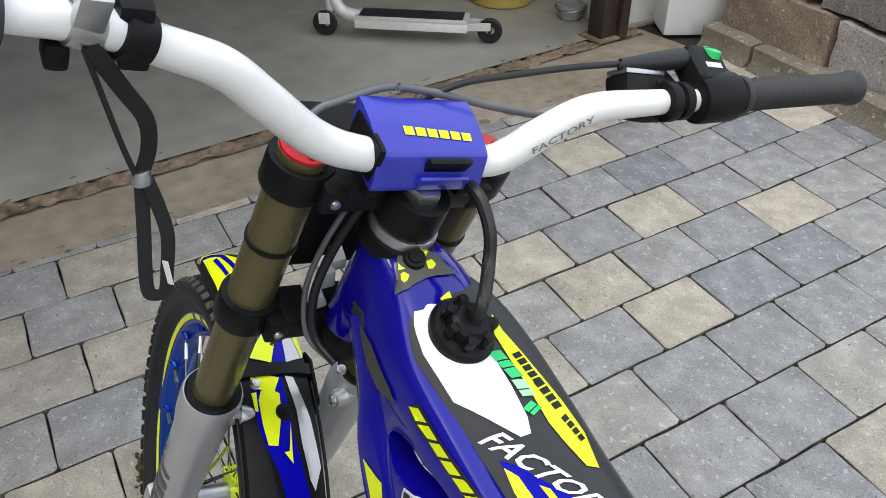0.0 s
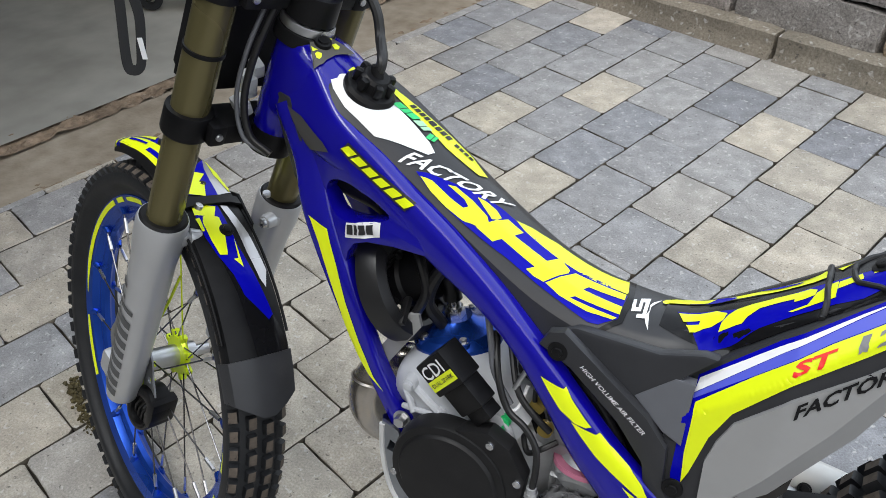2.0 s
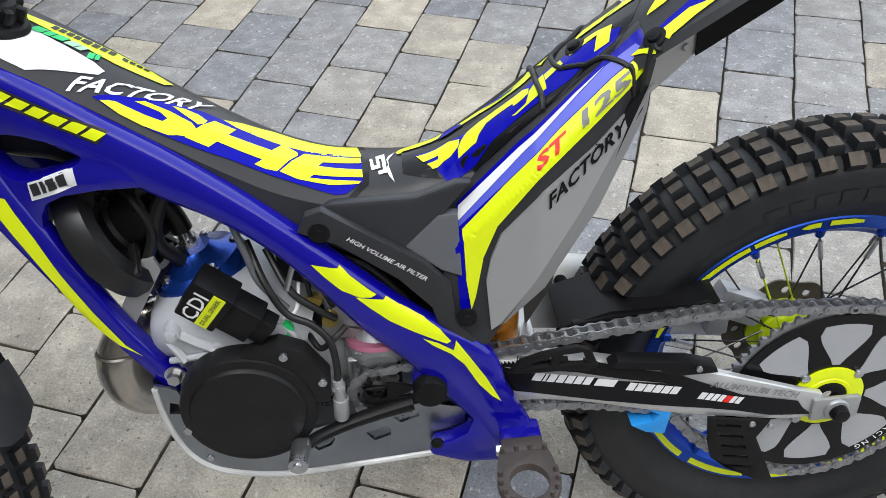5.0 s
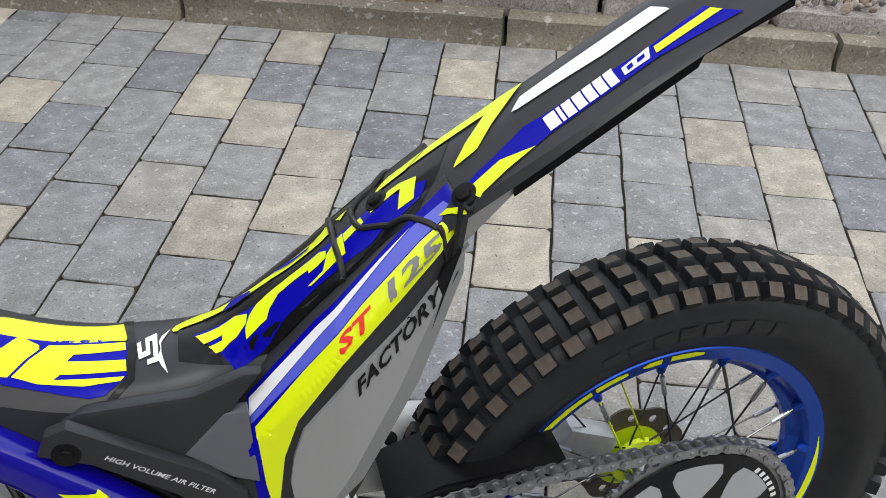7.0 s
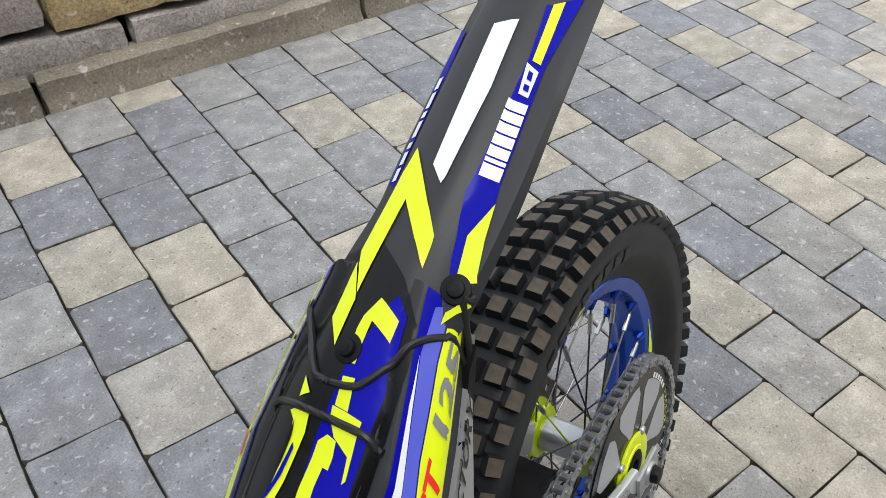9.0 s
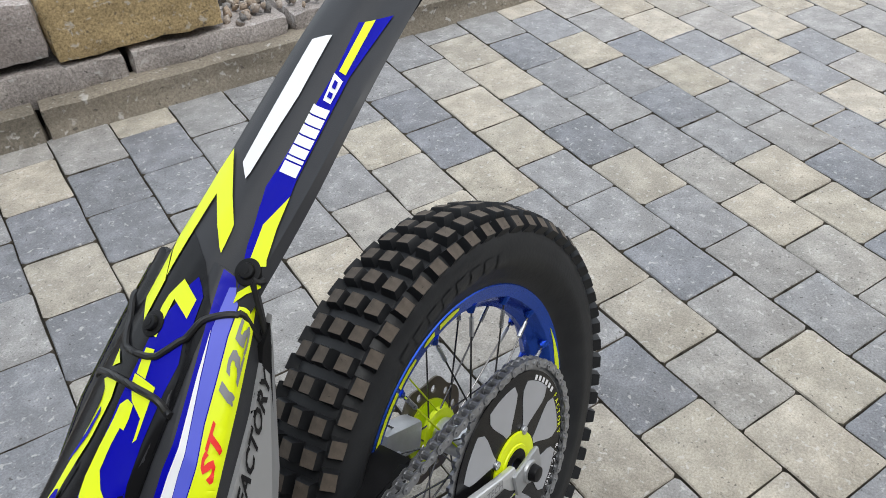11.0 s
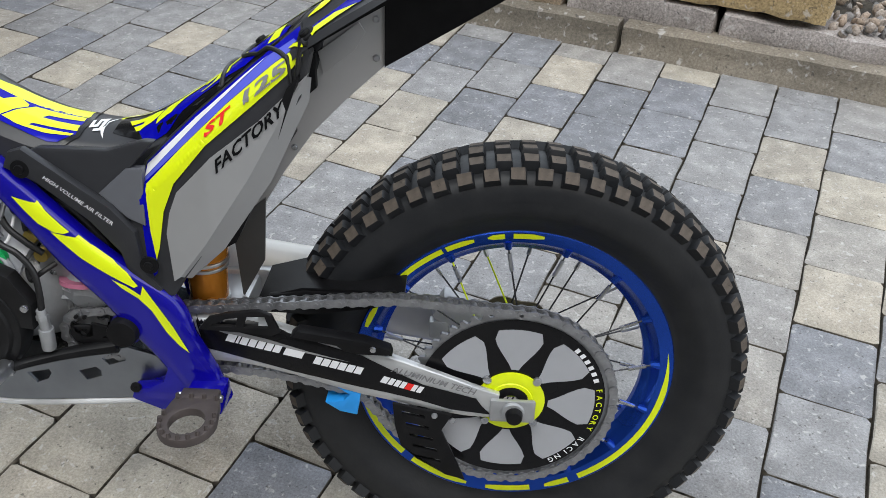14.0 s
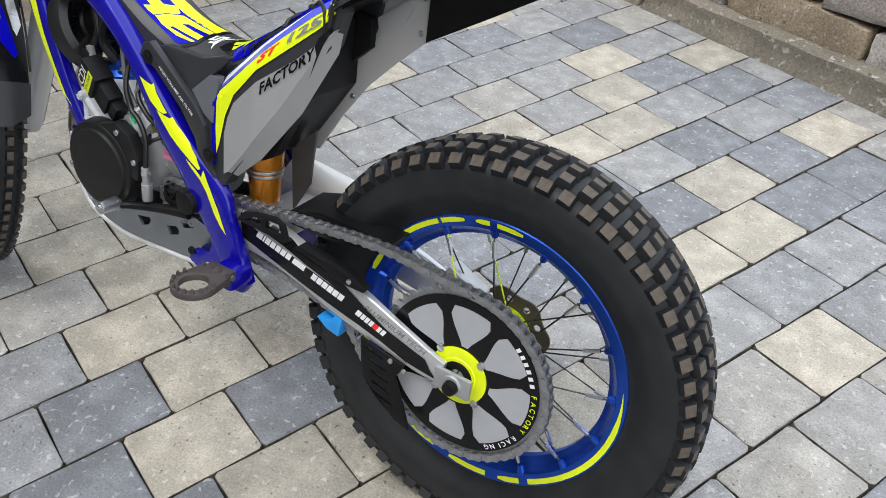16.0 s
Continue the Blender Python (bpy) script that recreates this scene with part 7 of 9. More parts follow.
decal("tail_stripe", [[(-0.2039, 0.0329), (-0.2106, 0.0222), (-0.1818, 0.0200), (-0.1384, 0.0200), (-0.1004, 0.0236), (-0.0721, 0.0273), (-0.0661, 0.0351), (-0.0961, 0.0331), (-0.1284, 0.0324), (-0.1701, 0.0312)]], skin_tree, TOP, BLUE_STICKER, mudguard, "blue sticker stripe on the tail edge", lift=0.0014)
blocks("tail_block", line_bars([(-0.2042, 0.0245), (-0.1158, 0.0258)], 0.0055, (3, 0.8, 3, 0.8, 1.5, 1.2, 4, 0.8, 1.6, 0.8, 4, 0.8, 3), 0.2), skin_tree, TOP, WHITE, mudguard)
blocks("tail_block", line_bars([(-0.1888, 0.4750), (-0.1296, 0.4977)], 0.0165, (5, 0.7, 1.6, 0.7, 4, 0.7, 4, 0.7, 4, 0.7, 4, 0.7, 4), 0.3), skin_tree, SLANT, WHITE, mudguard)
blocks("tail_block", [[(-0.1243, 0.5106), (-0.0996, 0.5223), (-0.1032, 0.5095), (-0.1246, 0.5020)]], skin_tree, SLANT, WHITE, mudguard)
blocks("tail_mark", [[(-0.1205, 0.5097), (-0.1158, 0.5119), (-0.1162, 0.5072), (-0.1209, 0.5050)], [(-0.1116, 0.5133), (-0.1050, 0.5163), (-0.1060, 0.5120), (-0.1125, 0.5090)]], skin_tree, SLANT, BLUE_STICKER, mudguard, lift=0.0026)
decal("yellow_strip", [[(-0.0968, 0.5199), (-0.0472, 0.5386), (-0.0411, 0.5324), (-0.0976, 0.5121)]], skin_tree, SLANT, YELLOW, mudguard, "fluorescent yellow tail strip", lift=0.0020)
for outline in ([(-0.2563, 0.4530), (-0.2295, 0.4671), (-0.2027, 0.4665), (-0.2268, 0.4552), (-0.2527, 0.4402), (-0.2583, 0.4455)], [(-0.2841, 0.4403), (-0.2764, 0.4430), (-0.2631, 0.4359), (-0.2639, 0.4322)]):
    decal("edge_sticker", [outline], skin_tree, SLANT, YELLOW, mudguard, "fluorescent yellow edge stripe", lift=0.0018)

# airbox side cover
BAND = [[(-0.4600, 0.5300), (-0.4660, 0.5600), (-0.4670, 0.6280), (-0.4615, 0.6690), (-0.3961, 0.7315), (-0.3076, 0.8056), (-0.2724, 0.8331), (-0.2679, 0.8181), (-0.3026, 0.7917), (-0.3555, 0.7475), (-0.4101, 0.6962), (-0.4577, 0.6486), (-0.4574, 0.5917), (-0.4538, 0.5535), (-0.4550, 0.5350)]]
STRIPE = [[(-0.4577, 0.6486), (-0.4101, 0.6962), (-0.3555, 0.7475), (-0.3026, 0.7917), (-0.2735, 0.8128), (-0.2665, 0.8060), (-0.2868, 0.7825), (-0.3240, 0.7505), (-0.3786, 0.7048), (-0.4221, 0.6546), (-0.4379, 0.6187), (-0.4483, 0.5701), (-0.4538, 0.5535), (-0.4574, 0.5917)]]
decal("blue_band", BAND, shell_tree, SIDE, BLUE_STICKER, cover, "blue sticker band", step=0.004)
decal("white_stripe", [[(-0.4616, 0.6541), (-0.4595, 0.6676), (-0.3954, 0.7276), (-0.3359, 0.7789), (-0.3080, 0.8012), (-0.3361, 0.7762), (-0.3906, 0.7254)]], shell_tree, SIDE, WHITE, cover, "white stripe", lift=0.0016, step=0.004)
decal("violet_stripe", [[(-0.4609, 0.6497), (-0.4729, 0.6513), (-0.4616, 0.6536), (-0.3906, 0.7250), (-0.3362, 0.7754), (-0.3070, 0.8013), (-0.2782, 0.8206), (-0.2698, 0.8167), (-0.3026, 0.7926), (-0.3555, 0.7484), (-0.4100, 0.6971)]], shell_tree, SIDE, PALE_BLUE, cover, "pale violet stripe", lift=0.0014, step=0.004)
decal("yellow_stripe", STRIPE, shell_tree, SIDE, YELLOW, cover, "broad fluorescent yellow stripe", lift=0.0018, step=0.004)
decal("stripe_lettering", [line_text("125", [(-0.3344, 0.7510), (-0.2863, 0.7879)], 0.0085, 1.0, 0.035)], shell_tree, SIDE, GREY_STICKER, cover, lift=0.0028, step=0.003)
decal("stripe_lettering", [line_text("ST", [(-0.3798, 0.7121), (-0.3504, 0.7360)], 0.0080, 1.0, 0.035)], shell_tree, SIDE, RED_STICKER, cover, lift=0.0028, step=0.003)
FAR_SIDE = Vector((0, -1, 0))
decal("blue_band", BAND, shell_tree, FAR_SIDE, BLUE_STICKER, cover, "blue sticker band", step=0.004)
# on the far side the stripe lies higher, up against the seat
FAR_STRIPE = [[(x - 0.0074 * min(1, max(0, (x + 0.46) / 0.04)), z + 0.0081 * min(1, max(0, (x + 0.46) / 0.04))) for x, z in STRIPE[0]]]
decal("yellow_stripe", FAR_STRIPE, shell_tree, FAR_SIDE, YELLOW, cover, "broad fluorescent yellow stripe", lift=0.0035, step=0.004)
blocks("red_mark", line_bars([(-0.3934, 0.7141), (-0.3574, 0.7441)], 0.0065, (3, 0.8, 3), 0.6), shell_tree, FAR_SIDE, RED_STICKER, cover, lift=0.0044)
blocks("grey_mark", line_bars([(-0.3454, 0.7541), (-0.2924, 0.7971)], 0.0065, (2, 1, 4, 1, 4), 0.6), shell_tree, FAR_SIDE, GREY_STICKER, cover, lift=0.0044)
decal("panel_lettering", [line_text("FACTORY", [(-0.3694, 0.6715), (-0.2901, 0.7412)], 0.0120, 0.9, 0.030)], shell_tree, SIDE, BLACK_STICKER, grey_ob, lift=0.0016, step=0.003)
decal("bracket_lettering", [line_text("HIGH VOLUME AIR FILTER", [(-0.5785, 0.6547), (-0.5009, 0.6003)], 0.0052, 0.2)], bracket_tree, SIDE, WHITE, air_bracket)

# swingarm
decal("arm_sticker", [[(-0.4236, 0.4580), (-0.3857, 0.4570), (-0.3596, 0.4560), (-0.3299, 0.4510), (-0.2931, 0.4390), (-0.2039, 0.4150), (-0.1665, 0.3960), (-0.1211, 0.3732), (-0.0483, 0.3541), (-0.0392, 0.3403), (-0.0261, 0.3274), (-0.0818, 0.3335), (-0.1244, 0.3464), (-0.1665, 0.3562), (-0.2351, 0.3693), (-0.2955, 0.3820), (-0.3475, 0.3960), (-0.3847, 0.4060), (-0.4150, 0.4130)]], arm_tree, SIDE, BLACK_STICKER, swingarm, "black sticker with white blocks")
for ends, h, w in (([(-0.3854, 0.4268), (-0.3145, 0.4112)], 0.0125, (5, 0.7, 1.5, 0.7, 4, 0.7, 4, 0.7, 4, 0.7, 4, 0.7, 4)), ([(-0.3093, 0.4098), (-0.2846, 0.4045)], 0.0115, (1,)), ([(-0.2698, 0.3983), (-0.2058, 0.3847)], 0.0125, (4, 0.6, 4, 0.6, 4, 0.6, 4, 0.6, 4, 0.6, 4)), ([(-0.1794, 0.3744), (-0.1246, 0.3589)], 0.0115, (4, 0.7, 3, 0.7, 3, 0.7, 3, 4, 3, 0.7, 3))):
    blocks("arm_block", line_bars(ends, h, w, 0.25), arm_tree, SIDE, WHITE, swingarm)
decal("arm_block", line_bars([(-0.1467, 0.3651), (-0.1383, 0.3628)], 0.0115, (1,), 0.25), arm_tree, SIDE, RED_STICKER, swingarm, lift=0.0020)
decal("arm_lettering", [line_text("ALUMINIUM TECH", [(-0.165, 0.3928), (-0.0524, 0.3604)], 0.0085, 0.3)], arm_tree, SIDE, GREY_STICKER, swingarm, lift=0.0018)
decal("arm_stripe", [[(-0.4183, 0.4496), (-0.3822, 0.4445), (-0.3304, 0.4331), (-0.2787, 0.4175), (-0.219, 0.4039), (-0.2789, 0.4139), (-0.3307, 0.4278), (-0.3828, 0.4377)]], arm_tree, SIDE, LIGHT_GREY, swingarm, lift=0.0016)

# guards on the frame
decal("frame_inlay", [[(-0.9754, 0.8586), (-0.9488, 0.8526), (-0.9125, 0.8323), (-0.9027, 0.8229), (-0.936, 0.8172), (-0.963, 0.8428)]], frame_tree, SIDE, DARK_GREY, frame_ob, "dark grey plastic inlay", lift=0.002)

# fuel cap with its breather hose, switch plate
cap_x, cap_y = -0.8837, -0.0153
cap_p, cap_n, _, _ = skin_tree.ray_cast(Vector((cap_x, cap_y, 1.5)), (0, 0, -1))
cap_n = -cap_n.normalized() if cap_n.z > 0 else cap_n.normalized()
cap_m = Matrix.Translation(cap_p) @ (-cap_n).to_track_quat("Y", "Z").to_matrix().to_4x4()
bm = lathe([(0.001, 0.024), (0.015, 0.023), (0.019, 0.019), (0.021, 0.008), (0.029, 0.006), (0.032, 0.002), (0.032, -0.012)], 48)
fuel_cap = part("fuel_cap", bm, BLACK, bike, "black ribbed plastic fuel cap", cap_m)
for k in range(7):
    part("cap_lobe", rbox((0.011, 0.016, 0.010), 0.004, Matrix.Rotation(k * math.pi * 2 / 7, 4, "Y") @ pose(0.0205, 0.0145, 0)), BLACK, fuel_cap)
cap_top = cap_p - cap_n * 0.022
line = [(-0.935, 0.035, 0.992), (-0.915, 0.030, 0.985), (-0.898, 0.026, 0.962), (-0.890, 0.020, 0.935), (cap_top.x + 0.004, cap_top.y + 0.004, cap_top.z + 0.018), tuple(cap_top)]
hose("breather_hose", line, 0.0062, HOSE, "black fuel breather hose")
bm = cyl(cap_top - Vector((0, 0, 0.004)), cap_top + Vector((0, 0, 0.012)), 0.008, 0.007, 16)
part("hose_nipple", bm, BLACK, bike)
decal("switch_plate", [[(-0.9618, -0.0214), (-0.9587, -0.002), (-0.9416, 0.0082), (-0.9237, 0.0155), (-0.928, -0.0057), (-0.9323, -0.0344), (-0.9387, -0.0437)]], head_tree, TOP, SWITCH_GREY, frame_ob, "taupe plate round the map switch", lift=0.003)
sw_x, sw_y = -0.9461, -0.0157
sw_p, sw_n, _, _ = head_tree.ray_cast(Vector((sw_x, sw_y, 1.5)), (0, 0, -1))
bm = cyl(sw_p, sw_p + sw_n * 0.007, 0.011, 0.010, 28, bevel=0.001)
join(bm, cyl(sw_p + sw_n * 0.006, sw_p + sw_n * 0.009, 0.007, 0.006, 24))
part("map_switch", bm, BLACK, frame_ob, "round black map switch")
for outline in ([(-0.9521, -0.0286), (-0.9445, -0.0288), (-0.948, -0.0322)], [(-0.9446, -0.0327), (-0.9433, -0.0298), (-0.9393, -0.0295), (-0.9371, -0.0314), (-0.938, -0.0346), (-0.9416, -0.0353)], [(-0.9499, -0.002), (-0.9472, 0.0023), (-0.9437, -0.0045)], [(-0.9402, -0.0081), (-0.9399, -0.0006), (-0.9354, 0.001), (-0.9334, -0.0056), (-0.9349, -0.0104)]):
    decal("switch_mark", [outline], head_tree, TOP, YELLOW, frame_ob, lift=0.0038)

# rubber cords and bolts over the tail
cord("rubber_cord", [(-0.3663, 0.05), (-0.3675, 0.0137), (-0.3682, -0.0154), (-0.3672, -0.0402), (-0.3687, -0.0546)], skin_tree, 0.0032, HOSE, bike, "black rubber cord over the seat end")
cord("rubber_cord", [(-0.2897, 0.0662), (-0.3084, 0.0495), (-0.3418, 0.0222), (-0.3487, 0.009), (-0.3469, -0.0179), (-0.3391, -0.0286), (-0.3239, -0.039), (-0.2960, -0.056), (-0.2800, -0.0690), (-0.2600, -0.077)], skin_tree, 0.0030, HOSE, bike, "black rubber cord over the mudguard")
for spot in ((-0.3265, -0.0040), (-0.2625, -0.0610)):
    p, n, _, _ = skin_tree.ray_cast(Vector((spot[0], spot[1], 1.5)), (0, 0, -1))
    bm = cyl(p - n * 0.002, p + n * 0.0025, 0.0120, 0.0115, 28, bevel=0.001)
    join(bm, allen_bolt(p + n * 0.002, n, 0.0072, 0.0045))
    part("guard_bolt", bm, BLACK, mudguard, "black bolt with a washer")
# the gap isn't cut: a black strip on the skin paints its shade
decal("panel_gap", [[(-0.5675, 0.4537), (-0.5588, 0.4529), (-0.55, 0.412), (-0.5518, 0.3791), (-0.572, 0.36), (-0.6234, 0.3381), (-0.6243, 0.3412), (-0.5749, 0.3647), (-0.5576, 0.3818), (-0.558, 0.42)]], skin_tree, SLANT, BLACK_STICKER, body, "dark gap before the seat hump", lift=0.0013)

# ---- front end, in the frame of the steering: z along the steering axis, x to the rear ----
FY = 0.096
FX = -0.046


def fpart(name, bm, mat, label="", angle=32):
    return part(name, bm, mat, bike, label, STEER, angle)


for sy in (-1, 1):
    tube = fpart("fork_tube", cyl((FX, sy * FY, -0.40), (FX, sy * FY, 0.040), 0.0235, None, 40), BRONZE, "olive bronze anodised fork tube")
    part("tube_ring", lathe([(0.0232, -0.003), (0.0252, -0.0025), (0.0252, 0.0025), (0.0232, 0.003)], 32), BLACK, tube, m=pose(FX, sy * FY, -0.072, 90))
    bm = lathe([(0.0238, 0.0), (0.0335, 0.0), (0.0355, -0.006), (0.0350, -0.040), (0.0315, -0.075), (0.0300, -0.200), (0.0285, -0.300), (0.0270, -0.360), (0.0240, -0.384), (0.001, -0.386)], 40)
    bm.transform(Matrix.Rotation(radians(90), 4, "X"))
    join(bm, rbox((0.070, 0.030, 0.045), 0.008, pose(-0.022, 0, -0.352)))
    join(bm, cyl((0.026, -sy * 0.028, -0.020), (0.030, -sy * 0.044, -0.020), 0.012, 0.010, 18, bevel=0.002))
    join(bm, rbox((0.016, 0.030, 0.018), 0.004, pose(0.024, -sy * 0.028, -0.024)))
    leg = part("fork_leg", bm, FORK_GREY, bike, "silver lower fork leg with a grey print", STEER @ pose(FX, sy * FY, -0.335))
    bm = lathe([(0.0236, 0.004), (0.0300, 0.004), (0.0325, 0.001), (0.0325, -0.004), (0.0236, -0.004)], 40)
    bm.transform(Matrix.Rotation(radians(90), 4, "X"))
    part("fork_seal", bm, BLACK, leg, "black rubber fork seal")
    part("leg_bolt", allen_bolt((0.030, -sy * 0.044, -0.020), (0, -sy, 0.0), 0.0078, 0.006), STEEL, leg)
    part("leg_bolt", allen_bolt((0.012, -sy * 0.040, 0.018), (0, -sy * 0.3, 1), 0.0065, 0.006), STEEL, leg)
    # hatch print on the outer rear face of the leg
    bm = bmesh.new()
    for k in range(11):
        z0 = -0.100 - k * 0.023
        h = 0.0145 if k > 2 else 0.008
        n = 7
        lo, hi = [], []
        for i in range(n + 1):
            a = radians(-150 + (95 if k > 1 else 60) * i / n)
            r = 0.0330 - 0.005 * max(0, (-z0 - 0.075)) / 0.285
            c, s = math.cos(a), math.sin(a) * (1 if sy < 0 else -1)
            zz = z0 - 0.020 * i / n
            lo.append(bm.verts.new((c * r, s * r, zz - h)))
            hi.append(bm.verts.new((c * r, s * r, zz)))
        for i in range(n):
            bm.faces.new((lo[i], lo[i + 1], hi[i + 1], hi[i]))
    bmesh.ops.recalc_face_normals(bm, faces=bm.faces[:])
    part("leg_print", bm, FORK_PRINT, leg, "grey hatched print")

# triple clamps
for name, z, h, label in (("top_clamp", 0.015, 0.034, "black top fork clamp"), ("bottom_clamp", -0.172, 0.036, "black bottom fork clamp")):
    bm = rbox((0.050, 0.150, h * 0.85), 0.008, pose(FX + 0.016, 0, z))
    join(bm, rbox((0.040, 0.056, h * 0.85), 0.008, pose(-0.020, 0, z)))
    for sy in (-1, 1):
        join(bm, rbox((0.024, 0.022, h * 0.8), 0.004, pose(FX + 0.030, sy * (FY - 0.020), z)))
    clamp = fpart(name, bm, BLACK, label)
    part("stem_collar", cyl((0, 0, z - h / 2), (0, 0, z + h / 2), 0.0310, 0.0300, 40, bevel=0.003), BLACK, clamp)
    for sy in (-1, 1):
        part("fork_collar", cyl((FX, sy * FY, z - h / 2), (FX, sy * FY, z + h / 2), 0.0305, 0.0300, 40, bevel=0.003), BLACK, clamp)
        part("clamp_bolt", allen_bolt((FX + 0.040, sy * (FY - 0.02), z), (1, 0, 0), 0.005, 0.005), STEEL, clamp)
for sy in (-1, 1):
    bm = cyl((FX, sy * FY, 0.030), (FX, sy * FY, 0.043), 0.0235, 0.0225, 36, bevel=0.002)
    for a in range(3):
        join(bm, cyl((FX + math.cos(a * 2.1) * 0.014, sy * FY + math.sin(a * 2.1) * 0.014, 0.042), (FX + math.cos(a * 2.1) * 0.014, sy * FY + math.sin(a * 2.1) * 0.014, 0.045), 0.0045, None, 12))
    fpart("fork_cap", bm, RED, "red anodised fork cap")
bm = cyl((0, 0, -0.032), (0, 0, -0.014), 0.037, 0.036, 36, bevel=0.003)
join(bm, cyl((0, 0, -0.006), (0, 0, 0.012), 0.026, 0.024, 32, bevel=0.003))
fpart("bearing_cover", bm, BLACK, "black steering bearing cover")
bm = cyl((0, 0, -0.014), (0, 0, -0.003), 0.0335, 0.0325, 36, bevel=0.002)
join(bm, hex_bolt((0.0, 0, 0.030), (0, 0, 1), 0.019, 0.013))
fpart("steering_nut", bm, STEEL, "steel steering stem nuts")

# handlebar
full_bar = [(0.010, -0.430, 0.186), (0.000, -0.315, 0.176), (-0.006, -0.275, 0.168), (-0.010, -0.236, 0.155), (-0.012, -0.197, 0.141), (-0.012, -0.163, 0.117), (-0.012, -0.112, 0.081), (-0.012, -0.066, 0.066), (-0.012, 0.0, 0.060),
            (-0.012, 0.064, 0.058), (-0.012, 0.088, 0.070), (-0.013, 0.112, 0.093), (-0.013, 0.152, 0.123), (-0.012, 0.226, 0.136), (-0.010, 0.270, 0.143), (-0.006, 0.337, 0.157), (0.000, 0.495, 0.182)]
radii = [0.0112, 0.0115, 0.0122, 0.0135, 0.0146, 0.0152, 0.0152, 0.0148, 0.0146, 0.0148, 0.0152, 0.0152, 0.0144, 0.0126, 0.0118, 0.0114, 0.0112]
bar_bm = sweep(full_bar, radii, 24, 8)
bar_tree = BVHTree.FromBMesh(bar_bm)
bar = fpart("handlebar", bar_bm, WHITE_BAR, "white tapered handlebar")


def along_bar(t):
    """The place and direction at a signed distance from the middle, by y."""
    line = [Vector(p) for p in smooth_path(full_bar, 8)]
    for p, q in zip(line, line[1:]):
        if p.y <= t <= q.y:
            return p.lerp(q, (t - p.y) / max(1e-6, q.y - p.y)), (q - p).normalized()
    return line[-1], (line[-1] - line[-2]).normalized()


for sy in (-1, 1):
    p0, d = along_bar(sy * 0.333)
    p1, _ = along_bar(sy * 0.42)
    far = p0 + (p1 - p0).normalized() * (0.168 if sy > 0 else 0.13)
    dd = (far - p0).normalized()
    size = (far - p0).length
    prof = [(0.012, -0.003), (0.0195, -0.003), (0.0205, 0.001), (0.0195, 0.005), (0.0166, 0.0075)]
    for k in range(int((size - 0.018) / 0.0027)):
        y = 0.009 + k * 0.0027
        prof += [(0.0160, y), (0.0166, y + 0.0006), (0.0166, y + 0.0015), (0.0160, y + 0.0021)]
    prof += [(0.0175, size - 0.005), (0.0195, size - 0.001), (0.0190, size + 0.006), (0.015, size + 0.009), (0.001, size + 0.0095)]
    bm = lathe(prof, 36)
    bm.transform(Matrix.Translation(p0) @ dd.to_track_quat("Y", "Z").to_matrix().to_4x4())
    part("grip", bm, GRIP, bar, "dark grey ribbed rubber grip")

# right hand side: throttle housing, brake pump, clamp
p, d = along_bar(0.298)
bm = cyl(p - d * 0.022, p + d * 0.024, 0.0245, 0.0255, 32, bevel=0.004)
join(bm, rbox((0.046, 0.048, 0.030), 0.009, Matrix.Translation(p + Vector((-0.026, -0.004, 0.013))) @ Matrix.Rotation(radians(14), 4, "Y"), 3))
join(bm, rbox((0.034, 0.024, 0.024), 0.007, Matrix.Translation(p + Vector((-0.006, 0.014, 0.012))), 3))
thr = part("throttle_housing", bm, BLACK, bar, "black throttle housing with a green dot")
bm = cyl(p + Vector((-0.034, 0.004, 0.026)), p + Vector((-0.036, 0.004, 0.0325)), 0.0100, 0.0095, 28)
part("green_dot", bm, GREEN, thr, "bright green plastic dot")
bm = bmesh.new()
for k in range(6):
    join(bm, rbox((0.006, 0.0025, 0.001), 0, Matrix.Translation(p + Vector((-0.018, -0.014 + 0.004 * k, 0.0268))) @ Matrix.Rotation(radians(14), 4, "Y")))
part("housing_print", bm, WHITE, thr)
bm = sweep([(-0.046, 0.276, 0.166), (-0.046, 0.266, 0.165), (-0.046, 0.240, 0.1600), (-0.046, 0.200, 0.153), (-0.047, 0.194, 0.152)], [0.0105, 0.0105, 0.0095, 0.0060, 0.0052], 20)
part("cable_boot", bm, HOSE, thr, "black rubber cable boot")
p, d = along_bar(0.243)
bm = cyl(p - d * 0.006, p + d * 0.006, 0.0200, None, 28, bevel=0.002)
join(bm, cyl(p + d * 0.012, p + d * 0.022, 0.0190, None, 28, bevel=0.002))
join(bm, rbox((0.030, 0.030, 0.026), 0.005, Matrix.Translation(p + Vector((-0.026, 0.004, 0.0)))))
part("lever_clamp", bm, BLACK, bar, "black brake lever clamp")
tip = Matrix.Translation(p) @ Matrix.Rotation(radians(-48), 4, "Y")
bm = rbox((0.030, 0.058, 0.024), 0.005, tip @ pose(-0.018, -0.022, 0.014))
join(bm, sweep([tip @ Vector((-0.03, -0.03, 0.004)), tip @ Vector((-0.050, 0.02, 0.004)), tip @ Vector((-0.065, 0.09, 0.004)), tip @ Vector((-0.068, 0.15, 0.004))], [0.009, 0.007, 0.006, 0.006], 12, flat=1.2))
join(bm, sweep([p + Vector((-0.012, -0.080, -0.018)), p + Vector((0.0, -0.03, -0.018)), p + Vector((0.002, 0.0, -0.016))], 0.007, 10))
pump = part("brake_pump", bm, BLACK, bar, "small black brake pump with silver cap")
